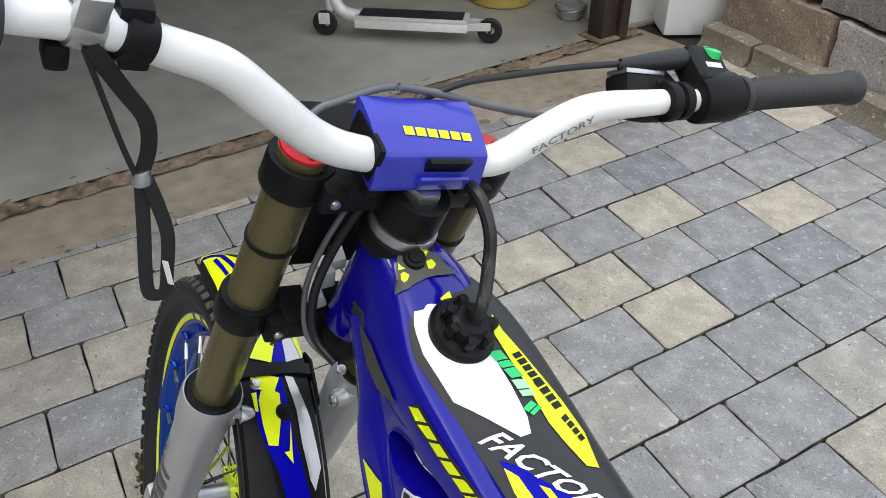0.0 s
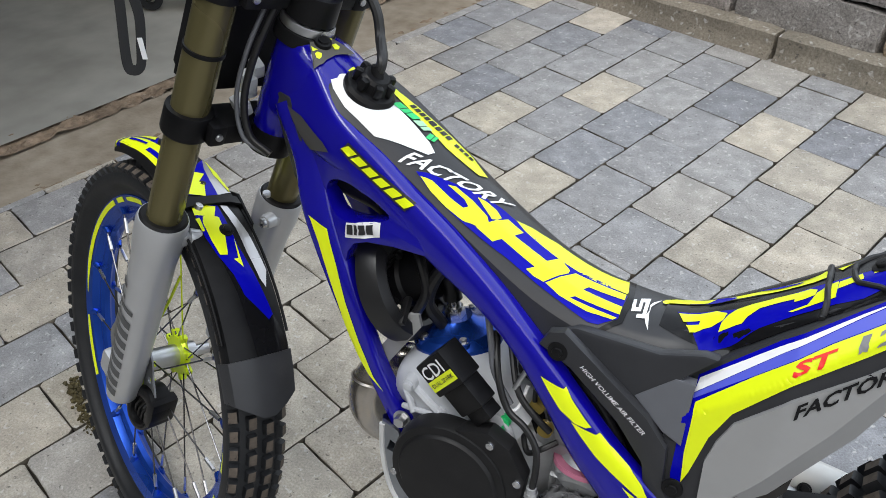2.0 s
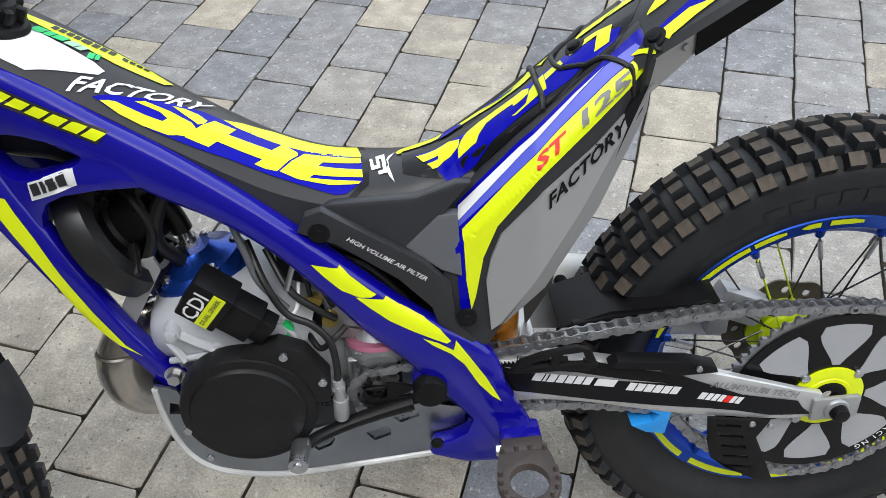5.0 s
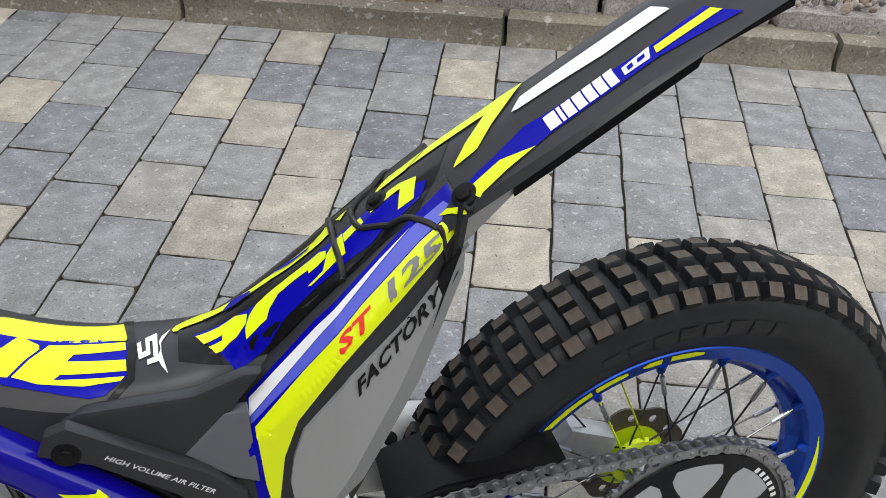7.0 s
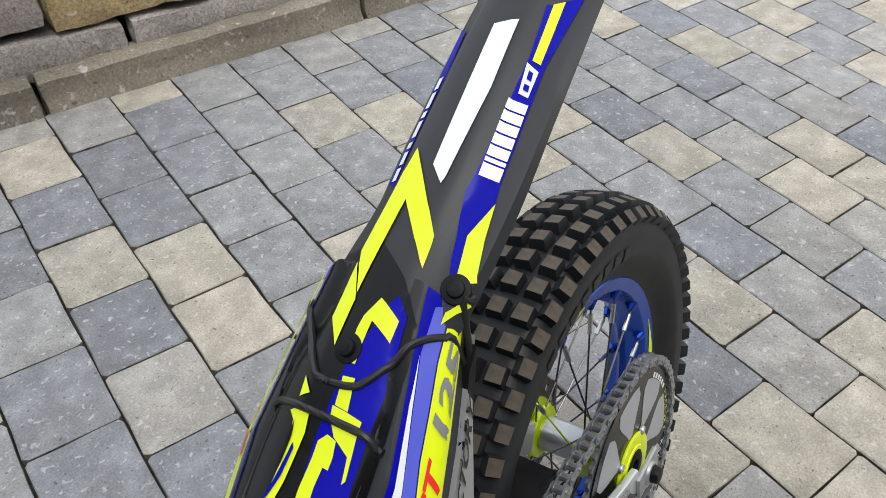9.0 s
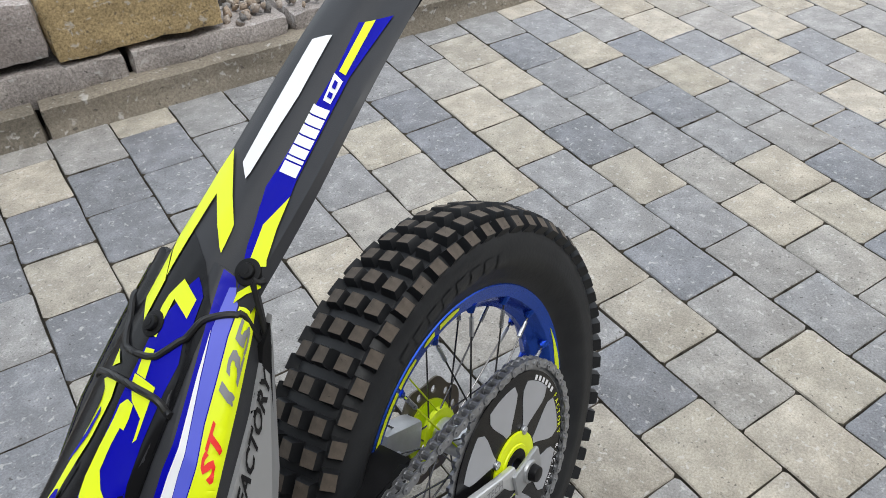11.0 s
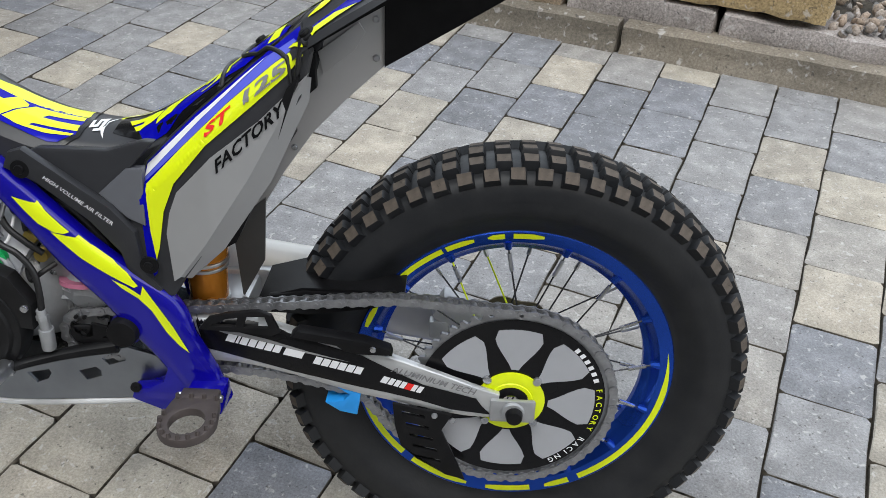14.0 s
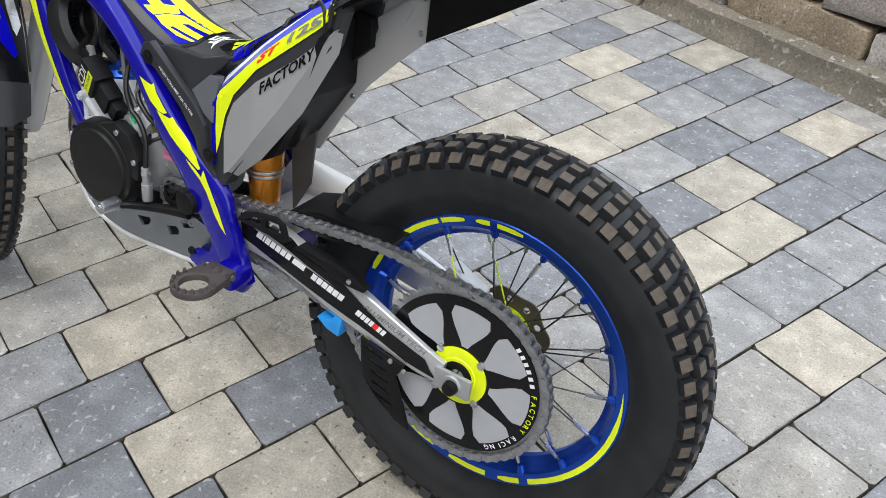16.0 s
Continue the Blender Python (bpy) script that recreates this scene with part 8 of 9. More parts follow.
part("pump_cap", rbox((0.026, 0.054, 0.005), 0.0015, tip @ pose(-0.018, -0.022, 0.0285)), STEEL, pump, "brushed steel pump cap")

# left hand side: clutch pump, stop switch with lanyard
p, d = along_bar(-0.258)
bm = rbox((0.030, 0.022, 0.024), 0.006, Matrix.Translation(p + Vector((-0.008, 0.0, 0.012))))
join(bm, cyl(p - d * 0.010, p + d * 0.010, 0.0172, None, 28, bevel=0.003))
join(bm, rbox((0.014, 0.018, 0.012), 0.003, Matrix.Translation(p + Vector((0.008, 0.0, -0.009)))))
part("switch_block", bm, BLACK, bar, "black light switch block")
p2, d2 = along_bar(-0.288)
bm = rbox((0.026, 0.040, 0.018), 0.005, Matrix.Translation(p2 + Vector((-0.034, 0.010, -0.004))))
join(bm, sweep([p2 + Vector((-0.04, 0.02, -0.004)), p2 + Vector((-0.066, -0.03, -0.006)), p2 + Vector((-0.085, -0.10, -0.004))], [0.008, 0.007, 0.006], 12, flat=1.2))
join(bm, rbox((0.020, 0.014, 0.018), 0.004, Matrix.Translation(p2 + Vector((0.002, -0.012, -0.018)))))
part("clutch_pump", bm, BLACK, bar, "black clutch pump and lever")
bm = cyl(p2 - d2 * 0.010, p2 + d2 * 0.010, 0.0150, None, 24, bevel=0.002)
join(bm, rbox((0.010, 0.018, 0.05), 0.003, Matrix.Translation(p2 + Vector((0.012, 0.002, 0.012))) @ Matrix.Rotation(radians(25), 4, "Y")))
part("steel_clip", bm, STEEL, bar, "steel clip on the bar")

# lanyard: a webbing loop that hangs straight down
down_f = (STEER.to_3x3().inverted() @ (bike.matrix_basis.to_3x3().inverted() @ Vector((0, 0, -1)))).normalized()
base = p2 + Vector((0.014, 0.004, -0.006))
ring = Vector((-0.007, -0.237, 0.047))
end = Vector((0.027, -0.226, -0.046))
lan = [base, Vector((0.002, -0.262, 0.132)), Vector((-0.002, -0.243, 0.104)), Vector((-0.006, -0.236, 0.075)), ring]
bm = sweep(lan, 0.0056, 8, 8, flat=0.16, up=(1, 0, 0.4), power=4)
lan2 = [base + Vector((0, -0.004, 0)), base.lerp(ring, 0.35) + Vector((0.004, -0.004, 0)), base.lerp(ring, 0.7) + Vector((0.004, -0.004, 0)), ring + Vector((0, -0.003, 0))]
join(bm, sweep(lan2, 0.0034, 8, 8, flat=0.2, up=(0.4, 1, 0), power=4))
loop = [ring, ring.lerp(end, 0.4), ring.lerp(end, 0.92), end + Vector((0.001, 0.006, 0)), ring.lerp(end, 0.95) + Vector((0.002, 0.013, 0)), ring.lerp(end, 0.75) + Vector((0.003, 0.015, 0)), ring.lerp(end, 0.45) + Vector((0.004, 0.016, 0)), ring.lerp(end, 0.2) + Vector((0.003, 0.010, 0)), ring + Vector((0.002, 0.003, 0))]
join(bm, sweep(loop, 0.0052, 8, 8, flat=0.16, up=(1, 0, 0.4), power=4))
lanyard = part("lanyard", bm, STRAP, bar, "black webbing stop-switch lanyard")
part("lanyard_ring", cyl(ring - down_f * 0.006, ring + down_f * 0.006, 0.0075, None, 20, bevel=0.002), STEEL, bar, "steel lanyard ring")
part("lanyard_print", rbox((0.0006, 0.005, 0.022), 0, Matrix.Translation(ring.lerp(end, 0.78) + Vector((0.0055, 0.0145, 0.002))) @ down_f.to_track_quat("Z", "Y").to_matrix().to_4x4()), WHITE, bar)

# bar pad: a blue carbon-weave roll with a buckle
WEAVE = material("blue_carbon_weave", (0.030, 0.035, 0.40), 0.35, vary=0.1, coat=0.3)
nt = WEAVE.node_tree
chk = nt.nodes.new("ShaderNodeTexChecker")
chk.inputs["Scale"].default_value = 520
tco = nt.nodes.new("ShaderNodeTexCoord")
nt.links.new(tco.outputs["Object"], chk.inputs["Vector"])
bmp = nt.nodes.new("ShaderNodeBump")
bmp.inputs["Strength"].default_value = 0.5
bmp.inputs["Distance"].default_value = 0.001
nt.links.new(chk.outputs["Fac"], bmp.inputs["Height"])
nt.links.new(bmp.outputs[0], nt.nodes["Principled BSDF"].inputs["Normal"])
pad_prof = [(-0.048, 0.056), (-0.057, 0.084), (-0.0565, 0.0885), (-0.053, 0.0905), (-0.028, 0.0875), (-0.004, 0.0795), (0.0005, 0.0772), (0.0035, 0.0725), (0.0105, 0.050), (0.0100, 0.0455), (0.005, 0.044), (-0.036, 0.046)]
secs = []
for y, k in ((-0.060, 0.985), (-0.056, 1.0), (0.047, 1.0), (0.050, 0.985)):
    secs.append([(-0.020 + (x + 0.020) * k, y, 0.068 + (z - 0.068) * k) for x, z in [tuple(q) for q in smooth_path(pad_prof, 3)]])
pad_bm = loft(secs)
pad_tree = BVHTree.FromBMesh(pad_bm)
pad = fpart("bar_pad", pad_bm, WEAVE, "blue carbon-look bar pad with yellow lettering bars")
bm = rbox((0.054, 0.008, 0.036), 0.006, pose(-0.022, -0.0585, 0.066))
part("pad_end", bm, BLACK, pad, "black foam pad end")
part("pad_buckle", rbox((0.006, 0.044, 0.018), 0.002, pose(0.0055, 0.008, 0.0690, 0, 18, 0)), BLACK, pad, "black hook strip")
flap = part("pad_flap", rbox((0.004, 0.050, 0.018), 0.0015, pose(0.0110, 0.006, 0.0535, 0, 17, 0)), WEAVE, pad)
part("flap_print", rbox((0.0006, 0.030, 0.004), 0, pose(0.0130, 0.006, 0.0545, 0, 17, 0)), YELLOW, flap)
for sy in (-1, 1):
    bm = rbox((0.040, 0.018, 0.044), 0.006, pose(-0.018, sy * 0.047, 0.046))
    fpart("bar_clamp", bm, BLACK, "black handlebar clamp")

# lamp mask behind the fork, wiring
bm = loft([[(x, y, z) for y, z in ((-w, z0), (w, z0), (w, z1), (-w, z1))] for x, w, z0, z1 in ((-0.150, 0.060, -0.150, 0.0), (-0.135, 0.075, -0.170, 0.020), (-0.095, 0.072, -0.165, 0.012), (-0.070, 0.060, -0.150, 0.0))])
bmesh.ops.bevel(bm, geom=bm.edges[:], offset=0.008, segments=2, affect="EDGES")
fpart("lamp_mask", bm, BLACK, "black headlamp mask between the fork tubes")
bm = rbox((0.022, 0.016, 0.034), 0.003, pose(-0.036, -0.030, -0.118, 20, 10, 0))
join(bm, rbox((0.018, 0.014, 0.020), 0.002, pose(-0.034, -0.026, -0.094, 20, 10, 0)))
join(bm, rbox((0.026, 0.018, 0.020), 0.003, pose(-0.030, -0.036, -0.146, 30, 0, 0)))
fpart("wire_plug", bm, CONNECTOR, "milky plastic wiring plugs")
fpart("loom", sweep([(-0.02, -0.036, 0.0), (-0.014, -0.050, -0.06), (-0.008, -0.052, -0.12), (0.012, -0.045, -0.160), (0.040, -0.03, -0.170)], 0.0046, 12), HOSE, "black wiring loom")
fpart("loom", sweep([(-0.03, -0.040, 0.0), (-0.022, -0.056, -0.06), (-0.016, -0.058, -0.12), (0.006, -0.050, -0.165), (0.035, -0.03, -0.175)], 0.0030, 12), GREY_HOSE, "grey wiring sleeve")
fpart("brake_hose", sweep([(-0.052, -0.108, 0.048), (-0.060, -0.090, 0.069), (-0.060, -0.073, 0.080), (-0.060, -0.036, 0.097), (-0.060, -0.002, 0.0965), (-0.060, 0.037, 0.091), (-0.060, 0.095, 0.081), (-0.056, 0.152, 0.078), (-0.044, 0.190, 0.095)], 0.0036, 12), GREY_HOSE, "grey printed brake hose over the bar pad")
fpart("throttle_cable", sweep([(-0.058, -0.010, 0.055), (-0.062, 0.003, 0.077), (-0.062, 0.014, 0.089), (-0.062, 0.043, 0.106), (-0.061, 0.088, 0.1185), (-0.055, 0.145, 0.137), (-0.047, 0.196, 0.1525)], 0.0032, 12), HOSE, "black throttle cable")

# front wheel parts
bm = lathe([(0.010, -0.058), (0.019, -0.058), (0.019, 0.058), (0.010, 0.058)], 32, closed=True)
part("hub", bm, ALU, front_wheel, "silver front hub")
for y in (-0.032, 0.032):
    flange = part("hub_flange", lathe([(0.018, y - 0.006), (0.034, y - 0.005), (0.038, y), (0.034, y + 0.005), (0.018, y + 0.006)], 32, closed=True), YELLOW_PAINT, front_wheel, "fluorescent yellow hub flange")
    for k in range(8):
        part("spoke_lug", rbox((0.014, 0.012, 0.010), 0.002, Matrix.Rotation(k * math.pi / 4, 4, "Y") @ pose(0.038, y, 0)), YELLOW_PAINT, flange)
wave = [(math.cos(2 * math.pi * i / 96) * (0.090 + 0.0035 * math.sin(i * 2 * math.pi / 12)), math.sin(2 * math.pi * i / 96) * (0.090 + 0.0035 * math.sin(i * 2 * math.pi / 12))) for i in range(96)]
part("front_disc", plate(wave, -0.050, -0.047, holes=[ring_shape(0, 0, 0.05, 32)] + [ring_shape(math.cos(2 * math.pi * i / 12) * 0.074, math.sin(2 * math.pi * i / 12) * 0.074, 0.006, 10) for i in range(12)]), CHAIN_STEEL, front_wheel, "dark waved front brake disc")
oval = [(-0.010 + math.cos(2 * math.pi * k / 28) * 0.036 + 0.2 * math.sin(2 * math.pi * k / 28) * 0.054, -0.728 + math.sin(2 * math.pi * k / 28) * 0.054) for k in range(28)]
inner = [(-0.010 + (x + 0.010) * 0.62, -0.732 + (z + 0.728) * 0.62) for x, z in oval]
bm = plate(oval, -0.084, -0.048, holes=[inner], bevel=0.006)
join(bm, plate(inner, -0.074, -0.052, bevel=0.002))
for k in range(4):
    join(bm, sweep([(-0.026 + k * 0.010, -0.076, -0.755), (-0.022 + k * 0.010, -0.080, -0.73), (-0.014 + k * 0.009, -0.076, -0.705)], 0.0026, 8))
join(bm, rbox((0.02, 0.045, 0.06), 0.006, pose(0.016, -0.062, -0.71)))
fpart("front_caliper", bm, BLACK, "black caliper guard on the left fork leg")
bm = cyl(FRONT_AXLE + Vector((0, -0.085, 0)), FRONT_AXLE + Vector((0, 0.085, 0)), 0.010, None, 20)
join(bm, hex_bolt(FRONT_AXLE + Vector((0, -0.082, 0)), (0, -1, 0), 0.012, 0.010, False))
bm.transform(Matrix.Translation(-FRONT_AXLE))
part("front_axle", bm, STEEL, bike, "steel front axle", FRONT_WHEEL)
part("yellow_band", sweep([(-0.010, -0.034, 0.030), (0.03, -0.036, 0.16), (0.055, -0.040, 0.262)], 0.0022, 8), YELLOW_PAINT, front_wheel, "yellow wheel sensor spoke")


# front mudguard: two overlapping curved pieces
def arch(a0, a1, r, w0, w1, n, drop=0.016, thick=0.004, rise=0.0):
    """A strip of mudguard round the wheel; rise lifts its first end."""
    secs = []
    for k in range(n + 1):
        t = k / n
        a = radians(a0 + (a1 - a0) * t)
        w = w0 + (w1 - w0) * t
        prof = [(-w, r - drop), (-w * 0.92, r - drop * 0.30), (-w * 0.55, r), (-w * 0.18, r + 0.001), (w * 0.18, r + 0.001), (w * 0.55, r), (w * 0.92, r - drop * 0.30), (w, r - drop)]
        prof = prof + [(y, rr - thick) for y, rr in reversed(prof)]
        prof = [(y, rr + rise * (1 - t)) for y, rr in prof]
        secs.append([(math.cos(a) * rr, y, math.sin(a) * rr) for y, rr in prof])
    return loft(secs)


fg_m = FRONT_WHEEL
bm = arch(130, 88, 0.364, 0.036, 0.048, 12, rise=0.008)
fg_tree1 = BVHTree.FromBMesh(bm)
fg1 = part("front_mudguard", bm, BLACK, bike, "black front mudguard with yellow blue and silver stickers", fg_m, 28)
bm = arch(89, 41, 0.361, 0.048, 0.049, 16, drop=0.018)
fg_tree2 = BVHTree.FromBMesh(bm)
fg2 = part("front_mudguard", bm, BLACK, bike, "black rear half of the front mudguard with stickers", fg_m, 28)
bm = arch(50, 38, 0.3635, 0.052, 0.050, 8, drop=0.026, thick=0.006)
for v in bm.verts:
    a = math.degrees(math.atan2(v.co.z, v.co.x))
    t = max(0.0, (46 - a) / 8)
    turn = Matrix.Rotation(radians(-(abs(v.co.y) / 0.05 - 0.45) * 5.0 * t), 3, "Y")
    v.co = turn @ v.co
part("mud_flap", bm, GRAPHITE, fg2, "dark grey rubber mud flap")
for sy in (-1, 1):
    ridge = [(math.cos(radians(a)) * 0.352, sy * 0.0495, math.sin(radians(a)) * 0.352) for a in range(86, 52, -4)]
    part("guard_ridge", sweep(ridge, 0.0022, 8, 3), BLACK, fg2)
bm = arch(89.5, 87.0, 0.3665, 0.053, 0.053, 3, drop=0.022)
part("fork_brace", bm, BLACK, fg2, "black fork brace over the mudguard")
for a, y in ((94.0, 0.006), (79.5, 0.004)):
    c = Vector((math.cos(radians(a)) * 0.362, y, math.sin(radians(a)) * 0.362))
    bm = cyl(c, c * 1.008 - Vector((0, y * 0.008, 0)), 0.0105, None, 20, bevel=0.001)
    join(bm, allen_bolt(c * 1.008, c, 0.006, 0.003))
    part("guard_bolt", bm, BLACK, fg2)
for sy in (-1, 1):
    bm = plate([(-0.02, 0.315), (0.06, 0.325), (0.055, 0.352), (0.0, 0.362), (-0.02, 0.350)], sy * 0.050, sy * 0.054, bevel=0.001)
    part("guard_bracket", bm, BLACK, fg2)

# moss and dirt lying on the paving before the front tyre
MUD = material("dried_mud_and_moss", (0.040, 0.030, 0.013), 0.95, vary=0.5, scale=150, second=(0.10, 0.080, 0.028))
rd = random.Random(31)
clump = bmesh.new()
for _ in range(260):
    f = rd.uniform(0, 1) ** 1.3
    c = Vector((-1.745, 0.138, 0)).lerp(Vector((-1.60, 0.055, 0)), f)
    one = bmesh.new()
    bmesh.ops.create_icosphere(one, subdivisions=1, radius=rd.uniform(0.0018, 0.0048) * (1.2 - 0.5 * f))
    for v in one.verts:
        v.co *= rd.uniform(0.6, 1.3)
    one.transform(Matrix.Translation(c + Vector((rd.gauss(0, 0.006), rd.gauss(0, 0.007), 0.001 + rd.uniform(0, 0.010) * (1 - f)))))
    join(clump, one)
tagged(new("moss_clump", finish(clump, "moss_clump", MUD, 50)), "brown moss and dirt crumbs on the paving", "moss", kind="stuff")

# ---- stickers on the front mudguard, bar pad and bar ----
wheel_decal("blue_panel", [[(90.8, -0.0315), (99.16, 0.0062), (105.0, 0.0381), (95.67, 0.0293), (89.13, 0.0193)]], fg_tree1, BLUE_STICKER, fg1, "blue sticker", lift=0.0012)
wheel_decal("silver_panel", [[(105.7, 0.0397), (103.49, 0.0392), (96.96, 0.041), (90.9, 0.0458), (89.48, 0.0178), (94.85, 0.0198), (99.41, 0.0241)]], fg_tree1, SILVER_STICKER, fg1, "silver sticker", lift=0.0014)
wheel_decal("yellow_shape", [[(91.02, -0.0286), (98.24, 0.0047), (97.27, 0.0181), (94.49, 0.002), (93.68, 0.0079), (89.5, -0.0014)]], fg_tree1, YELLOW, fg1, "fluorescent yellow shape", lift=0.002)
wheel_decal("yellow_shape", [[(105.66, 0.0408), (98.48, 0.0413), (91.4, 0.0447), (90.81, 0.0391), (97.07, 0.0322)]], fg_tree1, YELLOW, fg1, "fluorescent yellow edge line", lift=0.0022)
wheel_decal("blue_panel", [[(129.03, -0.0402), (129.02, -0.0038), (123.17, 0.0209), (108.18, -0.0262), (112.1, -0.0333), (122.33, -0.0298)]], fg_tree1, BLUE_STICKER, fg1, "blue sticker", lift=0.0012)
wheel_decal("yellow_shape", [[(129.5, -0.0407), (128.63, -0.0067), (123.57, 0.0201), (118.38, 0.0012), (128.49, -0.0043), (128.43, -0.0315)]], fg_tree1, YELLOW, fg1, "fluorescent yellow shape", lift=0.002)
wheel_decal("yellow_shape", [[(127.0, -0.0345), (126.0, -0.0130), (119.6, -0.0080), (108.0, -0.0050), (99.0, -0.0060), (100.0, -0.0390), (110.0, -0.0385), (119.0, -0.0370)]], fg_tree1, YELLOW, fg1, "fluorescent yellow shape", lift=0.002)
for outline in ([(124.0, -0.0260), (125.0, -0.0190), (116.0, -0.0165), (115.0, -0.0225)], [(112.0, -0.0310), (112.5, -0.0230), (101.5, -0.0195), (101.0, -0.0290)]):
    wheel_decal("blue_slit", [outline], fg_tree1, BLUE_STICKER, fg1, lift=0.0028)
wheel_decal("gloss_panel", [[(74.3, -0.0227), (69.24, -0.0017), (63.52, 0.0012), (57.57, 0.0321), (50.66, 0.0467), (46.8, 0.0056), (47.46, -0.0053), (54.51, -0.0102), (64.3, -0.0137)]], fg_tree2, BLACK_STICKER, fg2, "gloss black sticker", lift=0.001)
wheel_decal("blue_panel", [[(88.0, -0.0283), (86.71, 0.0095), (75.44, 0.0107), (65.52, 0.0215), (58.35, 0.0292), (57.32, 0.0211), (63.52, -0.0048), (68.44, -0.0107), (74.03, -0.0241), (78.53, -0.0292)]], fg_tree2, BLUE_STICKER, fg2, "blue sticker", lift=0.0012)
wheel_decal("silver_panel", [[(86.82, 0.013), (86.41, 0.0232), (78.3, 0.0356), (68.62, 0.0413), (64.5, 0.0305), (66.58, 0.0251), (73.22, 0.02), (79.75, 0.0193)]], fg_tree2, SILVER_STICKER, fg2, "silver sticker", lift=0.0016)
wheel_decal("yellow_shape", [[(88.0, -0.0281), (86.47, 0.0055), (83.47, -0.0040), (84.8, -0.0296)]], fg_tree2, YELLOW, fg2, "fluorescent yellow shape", lift=0.002)
wheel_decal("yellow_shape", [[(84.0, -0.0197), (84.2, -0.0090), (83.2, 0.0020), (79.5, 0.0005), (73.3, -0.0090), (73.6, -0.0200), (77.5, -0.0235), (82.2, -0.0240)]], fg_tree2, YELLOW, fg2, "fluorescent yellow shape", lift=0.002)
wheel_decal("yellow_shape", [[(83.78, -0.0309), (83.8, -0.0253), (79.99, -0.0263), (80.18, -0.0295)]], fg_tree2, YELLOW, fg2, "fluorescent yellow shape", lift=0.002)
wheel_decal("yellow_shape", [[(77.36, 0.0094), (72.26, 0.0069), (69.81, 0.0065), (72.04, -0.0028), (72.13, 0.0035)]], fg_tree2, YELLOW, fg2, "fluorescent yellow shape", lift=0.0024)


def front_decal(name, shapes, tree, mat, parent, tilt, lift=0.0010):
    """Stickers in the steering frame: outlines as (y, z), laid on from the rear and above."""
    d = Vector((-math.cos(radians(tilt)), 0, -math.sin(radians(tilt))))
    for s in shapes:
        bm = flat_shape(s) if isinstance(s, list) else s
        for v in bm.verts:
            v.co = Vector((0, v.co.x, v.co.z))
        drape(bm, tree, lambda c: Vector((0.0, c.y, c.z)) - d * 0.3, d, lift, 0.005, reach=0.3)
        part(name, bm, mat, parent)


pad_top = [[(-0.031 + 0.0115 * k, 0.0890 - 0.0006 * k), (-0.0215 + 0.0115 * k, 0.0885 - 0.0006 * k), (-0.0215 + 0.0115 * k, 0.0935 - 0.0006 * k), (-0.031 + 0.0115 * k, 0.0940 - 0.0006 * k)] for k in range(6)]
front_decal("pad_block", pad_top, pad_tree, YELLOW, pad, 18)
t = line_text("FACTORY", [(0.098, 0.078), (0.148, 0.120)], 0.0075, 0.3)
front_decal("bar_lettering", [t], bar_tree, GREY_STICKER, bar, 50)

# ---- paving stones, last ----
paving = empty("pavement")
tagged(paving, "tumbled beige and grey concrete paving stones in running bond", "pavement", kind="structure")
PITCH, LONG, GAP = 0.198, 0.272, 0.0026
rp = random.Random(11)


def bond(k, r):
    """Where the joint line k crosses the course r, counted in half stones out from the kerb; the lines fan out and bend slightly."""
    u, v = k / 8, (r - 8) / 8
    inner = min(max(u, -1.4), 1.4)
    if u != inner:
        # past the bent middle the courses run on straight
        a, b = bond(inner * 8, r), bond(inner * 8 - math.copysign(1, u), r)
        return a + (a - b) * abs(u - inner) * 8
    x = -0.25336 - 0.34273 * v + 0.01875 * v * v + 1.3813 * u - 0.05666 * u * v - 0.03305 * u * u - 0.01773 * u * u * v + 0.01375 * u * v * v + 0.00519 * u ** 3 + 0.00167 * v ** 3
    y = 1.20768 - 0.92143 * v + 0.05331 * v * v - 0.58886 * u + 0.0589 * u * v + 0.02392 * u * u - 0.00302 * u * u * v + 0.00418 * u * v * v + 0.00006 * u ** 3 - 0.00333 * v ** 3
    return Vector((x, y, 0))


def paver_mesh(w, l, seed, lean):
    """A tumbled stone with broken edges; lean shears it along its length."""
    rr = random.Random(seed)
    hw, hl = w / 2 - GAP * 0.5, l / 2 - GAP * 0.55
    outer = []
    corners = ((-1, -1), (1, -1), (1, 1), (-1, 1))
    for i, (sx, sy) in enumerate(corners):
        tx, ty = corners[(i + 1) % 4]
        a, b = Vector((sx * hw, sy * hl)), Vector((tx * hw, ty * hl))
        d = (b - a).normalized()
        side = (b - a).length
        out = Vector((d.y, -d.x))
        for u, jog in ((rr.uniform(0.005, 0.013), 0.0), (side * rr.uniform(0.25, 0.4), 0.0028), (side * rr.uniform(0.6, 0.75), 0.0028), (side - rr.uniform(0.005, 0.013), 0.0)):
            outer.append(tuple(a + d * u + out * rr.uniform(-jog, jog * 0.35)))
    bm = bmesh.new()
    rings = []
    for inset, z in ((0.0, -0.0158), (0.0006, -0.0024), (0.0034, 0.0)):
        ring = []
        for x, y in outer:
            px, py = x * (1 - inset / hw), y * (1 - inset / hl)
            ring.append(bm.verts.new((px - lean * py, py, z + (rr.uniform(-0.0010, 0.0005) if z > -0.01 else 0))))
        rings.append(ring)
    n = len(outer)
    for a, b in zip(rings, rings[1:]):
        for k in range(n):
            j = (k + 1) % n
            bm.faces.new((a[k], a[j], b[j], b[k]))
    bm.faces.new(rings[-1])
    bmesh.ops.recalc_face_normals(bm, faces=bm.faces[:])
    return bm


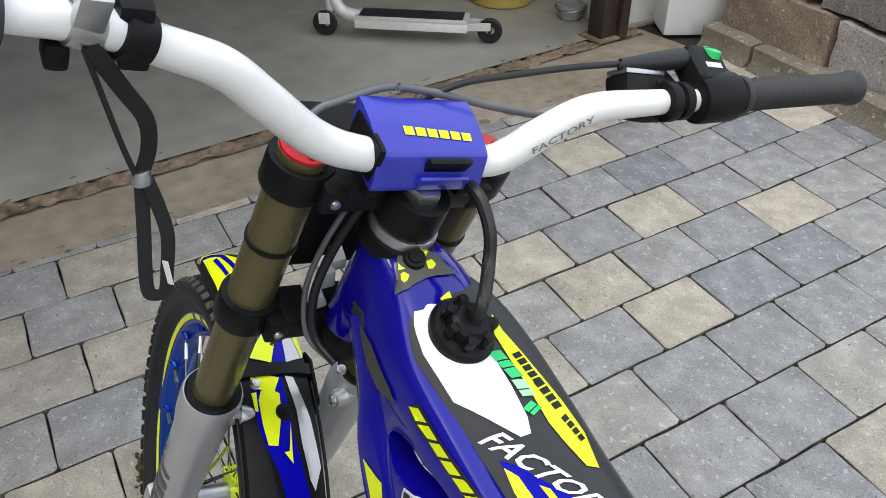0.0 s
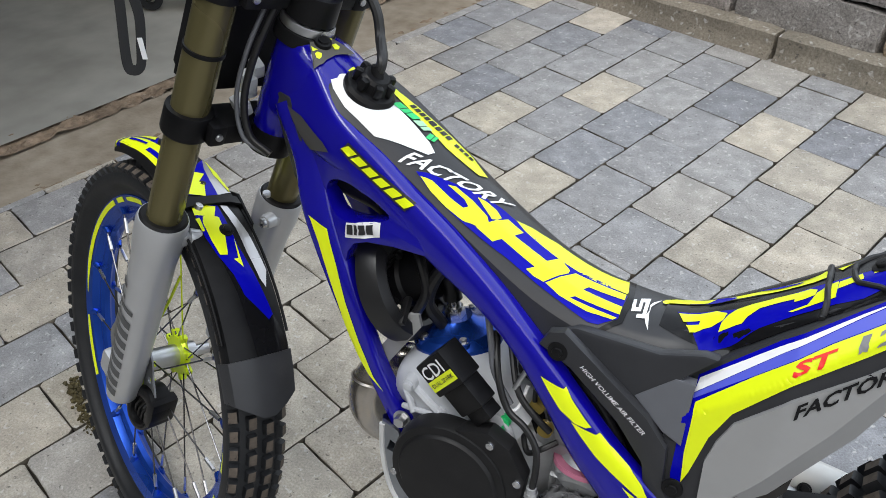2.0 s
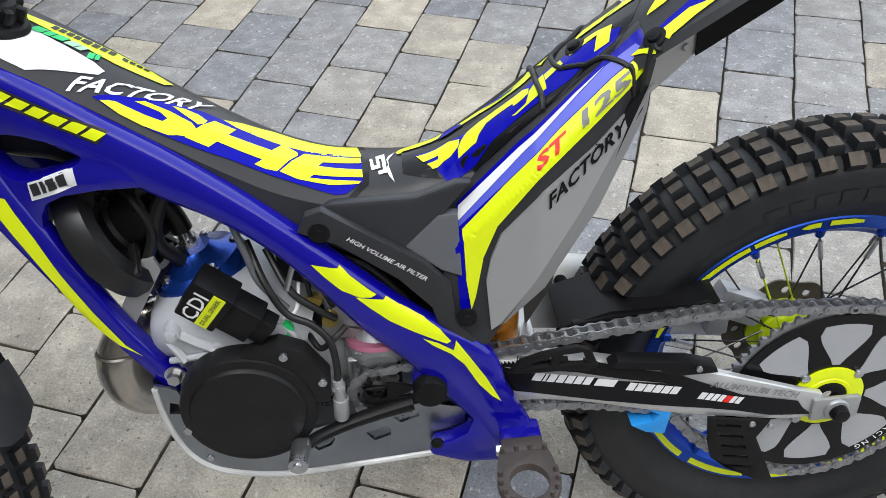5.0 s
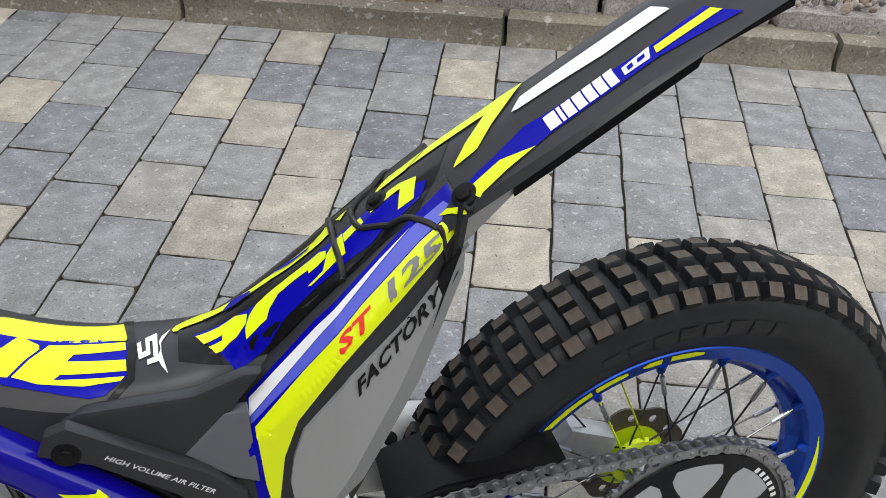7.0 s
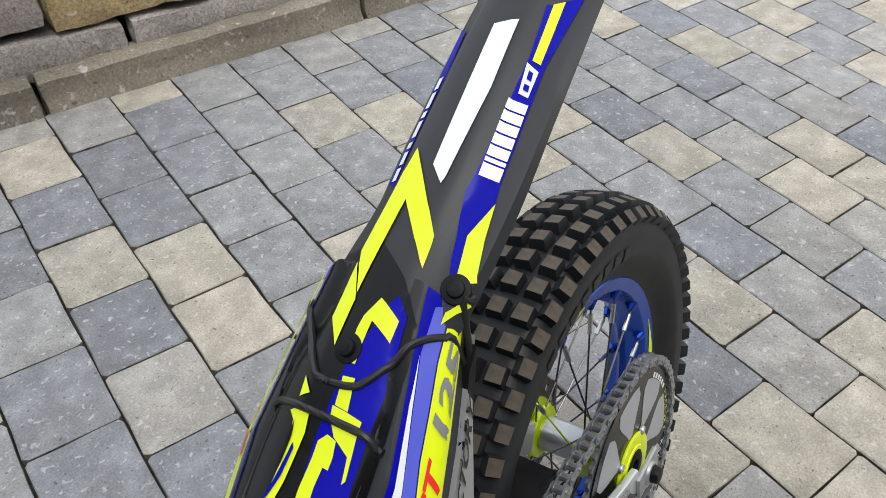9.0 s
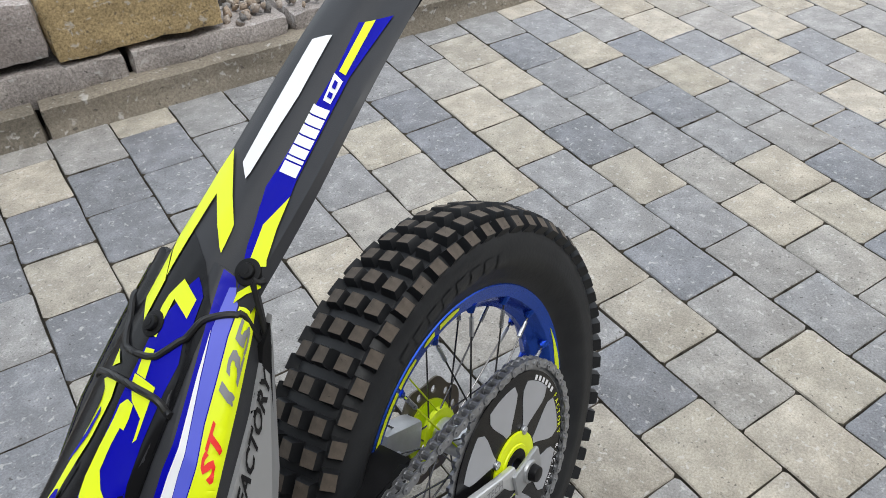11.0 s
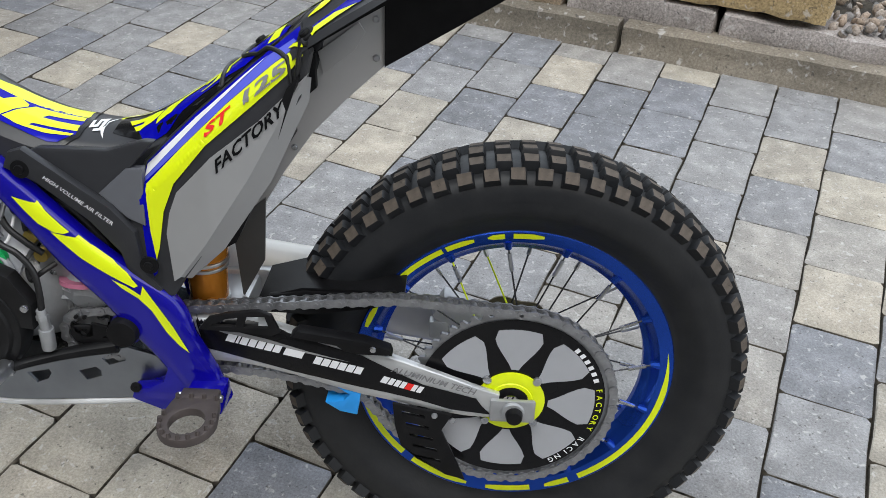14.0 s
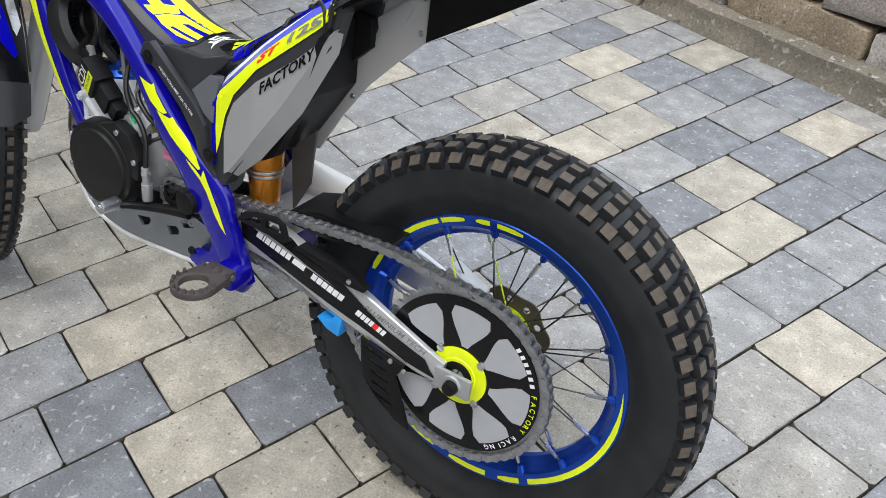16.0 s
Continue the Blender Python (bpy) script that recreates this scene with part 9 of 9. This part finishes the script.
leans = [0.02 * q for q in range(-12, 13)]
full = {q: [finish(paver_mesh(PITCH, LONG, 100 + k, q), "paver", PAVER_TONES["g"], 40) for k in range(5)] for q in leans}
halves = {q: [finish(paver_mesh(PITCH, LONG * 0.5, 200 + k, q), "paver_half", PAVER_TONES["g"], 40) for k in range(2)] for q in leans}
cut_n = Vector((APRON_D.y, -APRON_D.x, 0)).normalized()
slots = []
for k in range(-22, 32):
    r0 = 0
    while r0 < 50:
        short = r0 == 0 and k % 2 == 1
        r1 = r0 + (1 if short else 2)
        near, far_side = bond(k, r0).lerp(bond(k + 1, r0), 0.5), bond(k, r1).lerp(bond(k + 1, r1), 0.5)
        left, right = bond(k, r0).lerp(bond(k, r1), 0.5), bond(k + 1, r0).lerp(bond(k + 1, r1), 0.5)
        across, along, c = right - left, near - far_side, (near + far_side) / 2
        ex = across.normalized()
        ey = Vector((-ex.y, ex.x, 0))
        wide, far = across.length / PITCH, along.dot(ey) / (LONG * (0.5 if short else 1.0))
        lean = -along.dot(ex) / along.dot(ey) * far / wide
        reach = (c - APRON_A).dot(cut_n)
        if reach > -0.16 and c.x < 5.0 and c.y > -5.0:
            slots.append(((c - Vector((-0.1, 0.9, 0))).length, c, lean, short, wide, far, reach, math.atan2(ex.y, ex.x), k, r0))
        r0 = r1
slots.sort(key=lambda q: q[0])
for me in [q for group in (full, halves) for kind in group.values() for q in kind]:
    me.materials.append(JOINT_DIRT)
    for q in me.polygons:
        q.material_index = 0 if q.normal.z > 0.45 else 1
# the tones of the stones, column by column: beige, grey, middle grey, dark slate
TONES = {
    -11: "0m 1g 3m 5g 7m 9b 11g", -10: "0g 2g 4m 6g 8g 10m 12g", -9: "0m 1g 3g 5m 7b 9m 11g 13g 15g", -8: "0g 2d 4m 6d 8m 10m 12g 14g 16b",
    -7: "0d 1m 3m 5m 7b 9m 11b 13b 15b 17b", -6: "0m 2m 4b 6m 8m 10b 12g 14b 16b 18b 20b", -5: "0g 1m 3m 5d 7d 9b 11m 13b 15b 17b 19b 21g", -4: "0g 2d 4m 6m 8m 10m 12g 14b 16b 18b 20b",
    -3: "0m 1m 3b 5m 7g 9m 11m 13m 15b 17b 19b", -2: "0b 2d 4b 6m 8b 10m 12m 14b 16b 18b", -1: "0m 1d 3m 5b 7b 9m 11m 13b 15g 17b 19b", 0: "0d 2m 4d 6m 8d 10d 12d 14b 16b 18b 20d",
    1: "0g 1b 3d 5b 7d 9g 11d 13g 15b 17d 19b", 2: "0g 2d 4d 6b 8b 10m 12g 14m 16b 18b", 3: "0b 1d 3d 5m 7m 9m 11g 13b 15m 17b", 4: "0m 2m 4m 6m 8b 10g 12m 14b 16g",
    5: "1m 3b 5m 7g 9g 11g 13m 15b 17g", 6: "0g 2m 4b 6g 8b 10d 12m 14d 16b", 7: "1m 3d 5d 7b 9m 11b 13b 15g 17b", 8: "0m 2g 4b 6b 8m 10m 12d 14g 16b",
    9: "1b 3b 5m 7d 9b 11m 13g", 10: "4m 6m 8m 10g 12b", 11: "5m 7d 9m 11b", 12: "6b 8m 10g"}
tone_of = {(k, int(word[:-1])): word[-1] for k, words in TONES.items() for word in words.split()}
rest = bmesh.new()
for i, (_, c, lean, short, wide, far, reach, yaw, k, r0) in enumerate(slots):
    m = Matrix.Translation(c + Vector((0, 0, rp.uniform(-0.0015, 0.0015)))) @ Matrix.Rotation(yaw + radians(rp.uniform(-0.4, 0.4)), 4, "Z") @ Euler((rp.uniform(-0.004, 0.004), rp.uniform(-0.004, 0.004), 0)).to_matrix().to_4x4() @ Matrix.Diagonal((wide, far, 1, 1))
    near_edge = reach < 0.17
    if near_edge or i >= 300:
        one = paver_mesh(PITCH, LONG * (0.5 if short else 1.0), 300 + i % 40, lean)
        one.transform(m)
        if near_edge:
            bmesh.ops.bisect_plane(one, geom=one.verts[:] + one.edges[:] + one.faces[:], plane_co=APRON_A + cut_n * 0.004, plane_no=cut_n, clear_inner=True)
            open_edges = [e for e in one.edges if e.is_boundary and all(abs((v.co - APRON_A).dot(cut_n) - 0.004) < 1e-4 for v in e.verts)]
            if open_edges:
                bmesh.ops.edgeloop_fill(one, edges=open_edges)
        if one.faces:
            join(rest, one)
        else:
            one.free()
    else:
        stone = rp.choice((halves if short else full)[min(leans, key=lambda q: abs(q - lean))])
        slot = shared("paving_stone", stone, paving, m).material_slots[0]
        slot.link = "OBJECT"
        slot.material = PAVER_TONES[tone_of.get((k, r0)) or rp.choice("bbggmmmd" if c.x > -1.25 else "bbggm")]
outer_paving = tagged(part("outer_paving", rest, PAVER_FAR, paving), kind="stuff")
outer_paving.data.materials.append(JOINT_DIRT)
for q in outer_paving.data.polygons:
    q.material_index = 0 if q.normal.z > 0.45 else 1
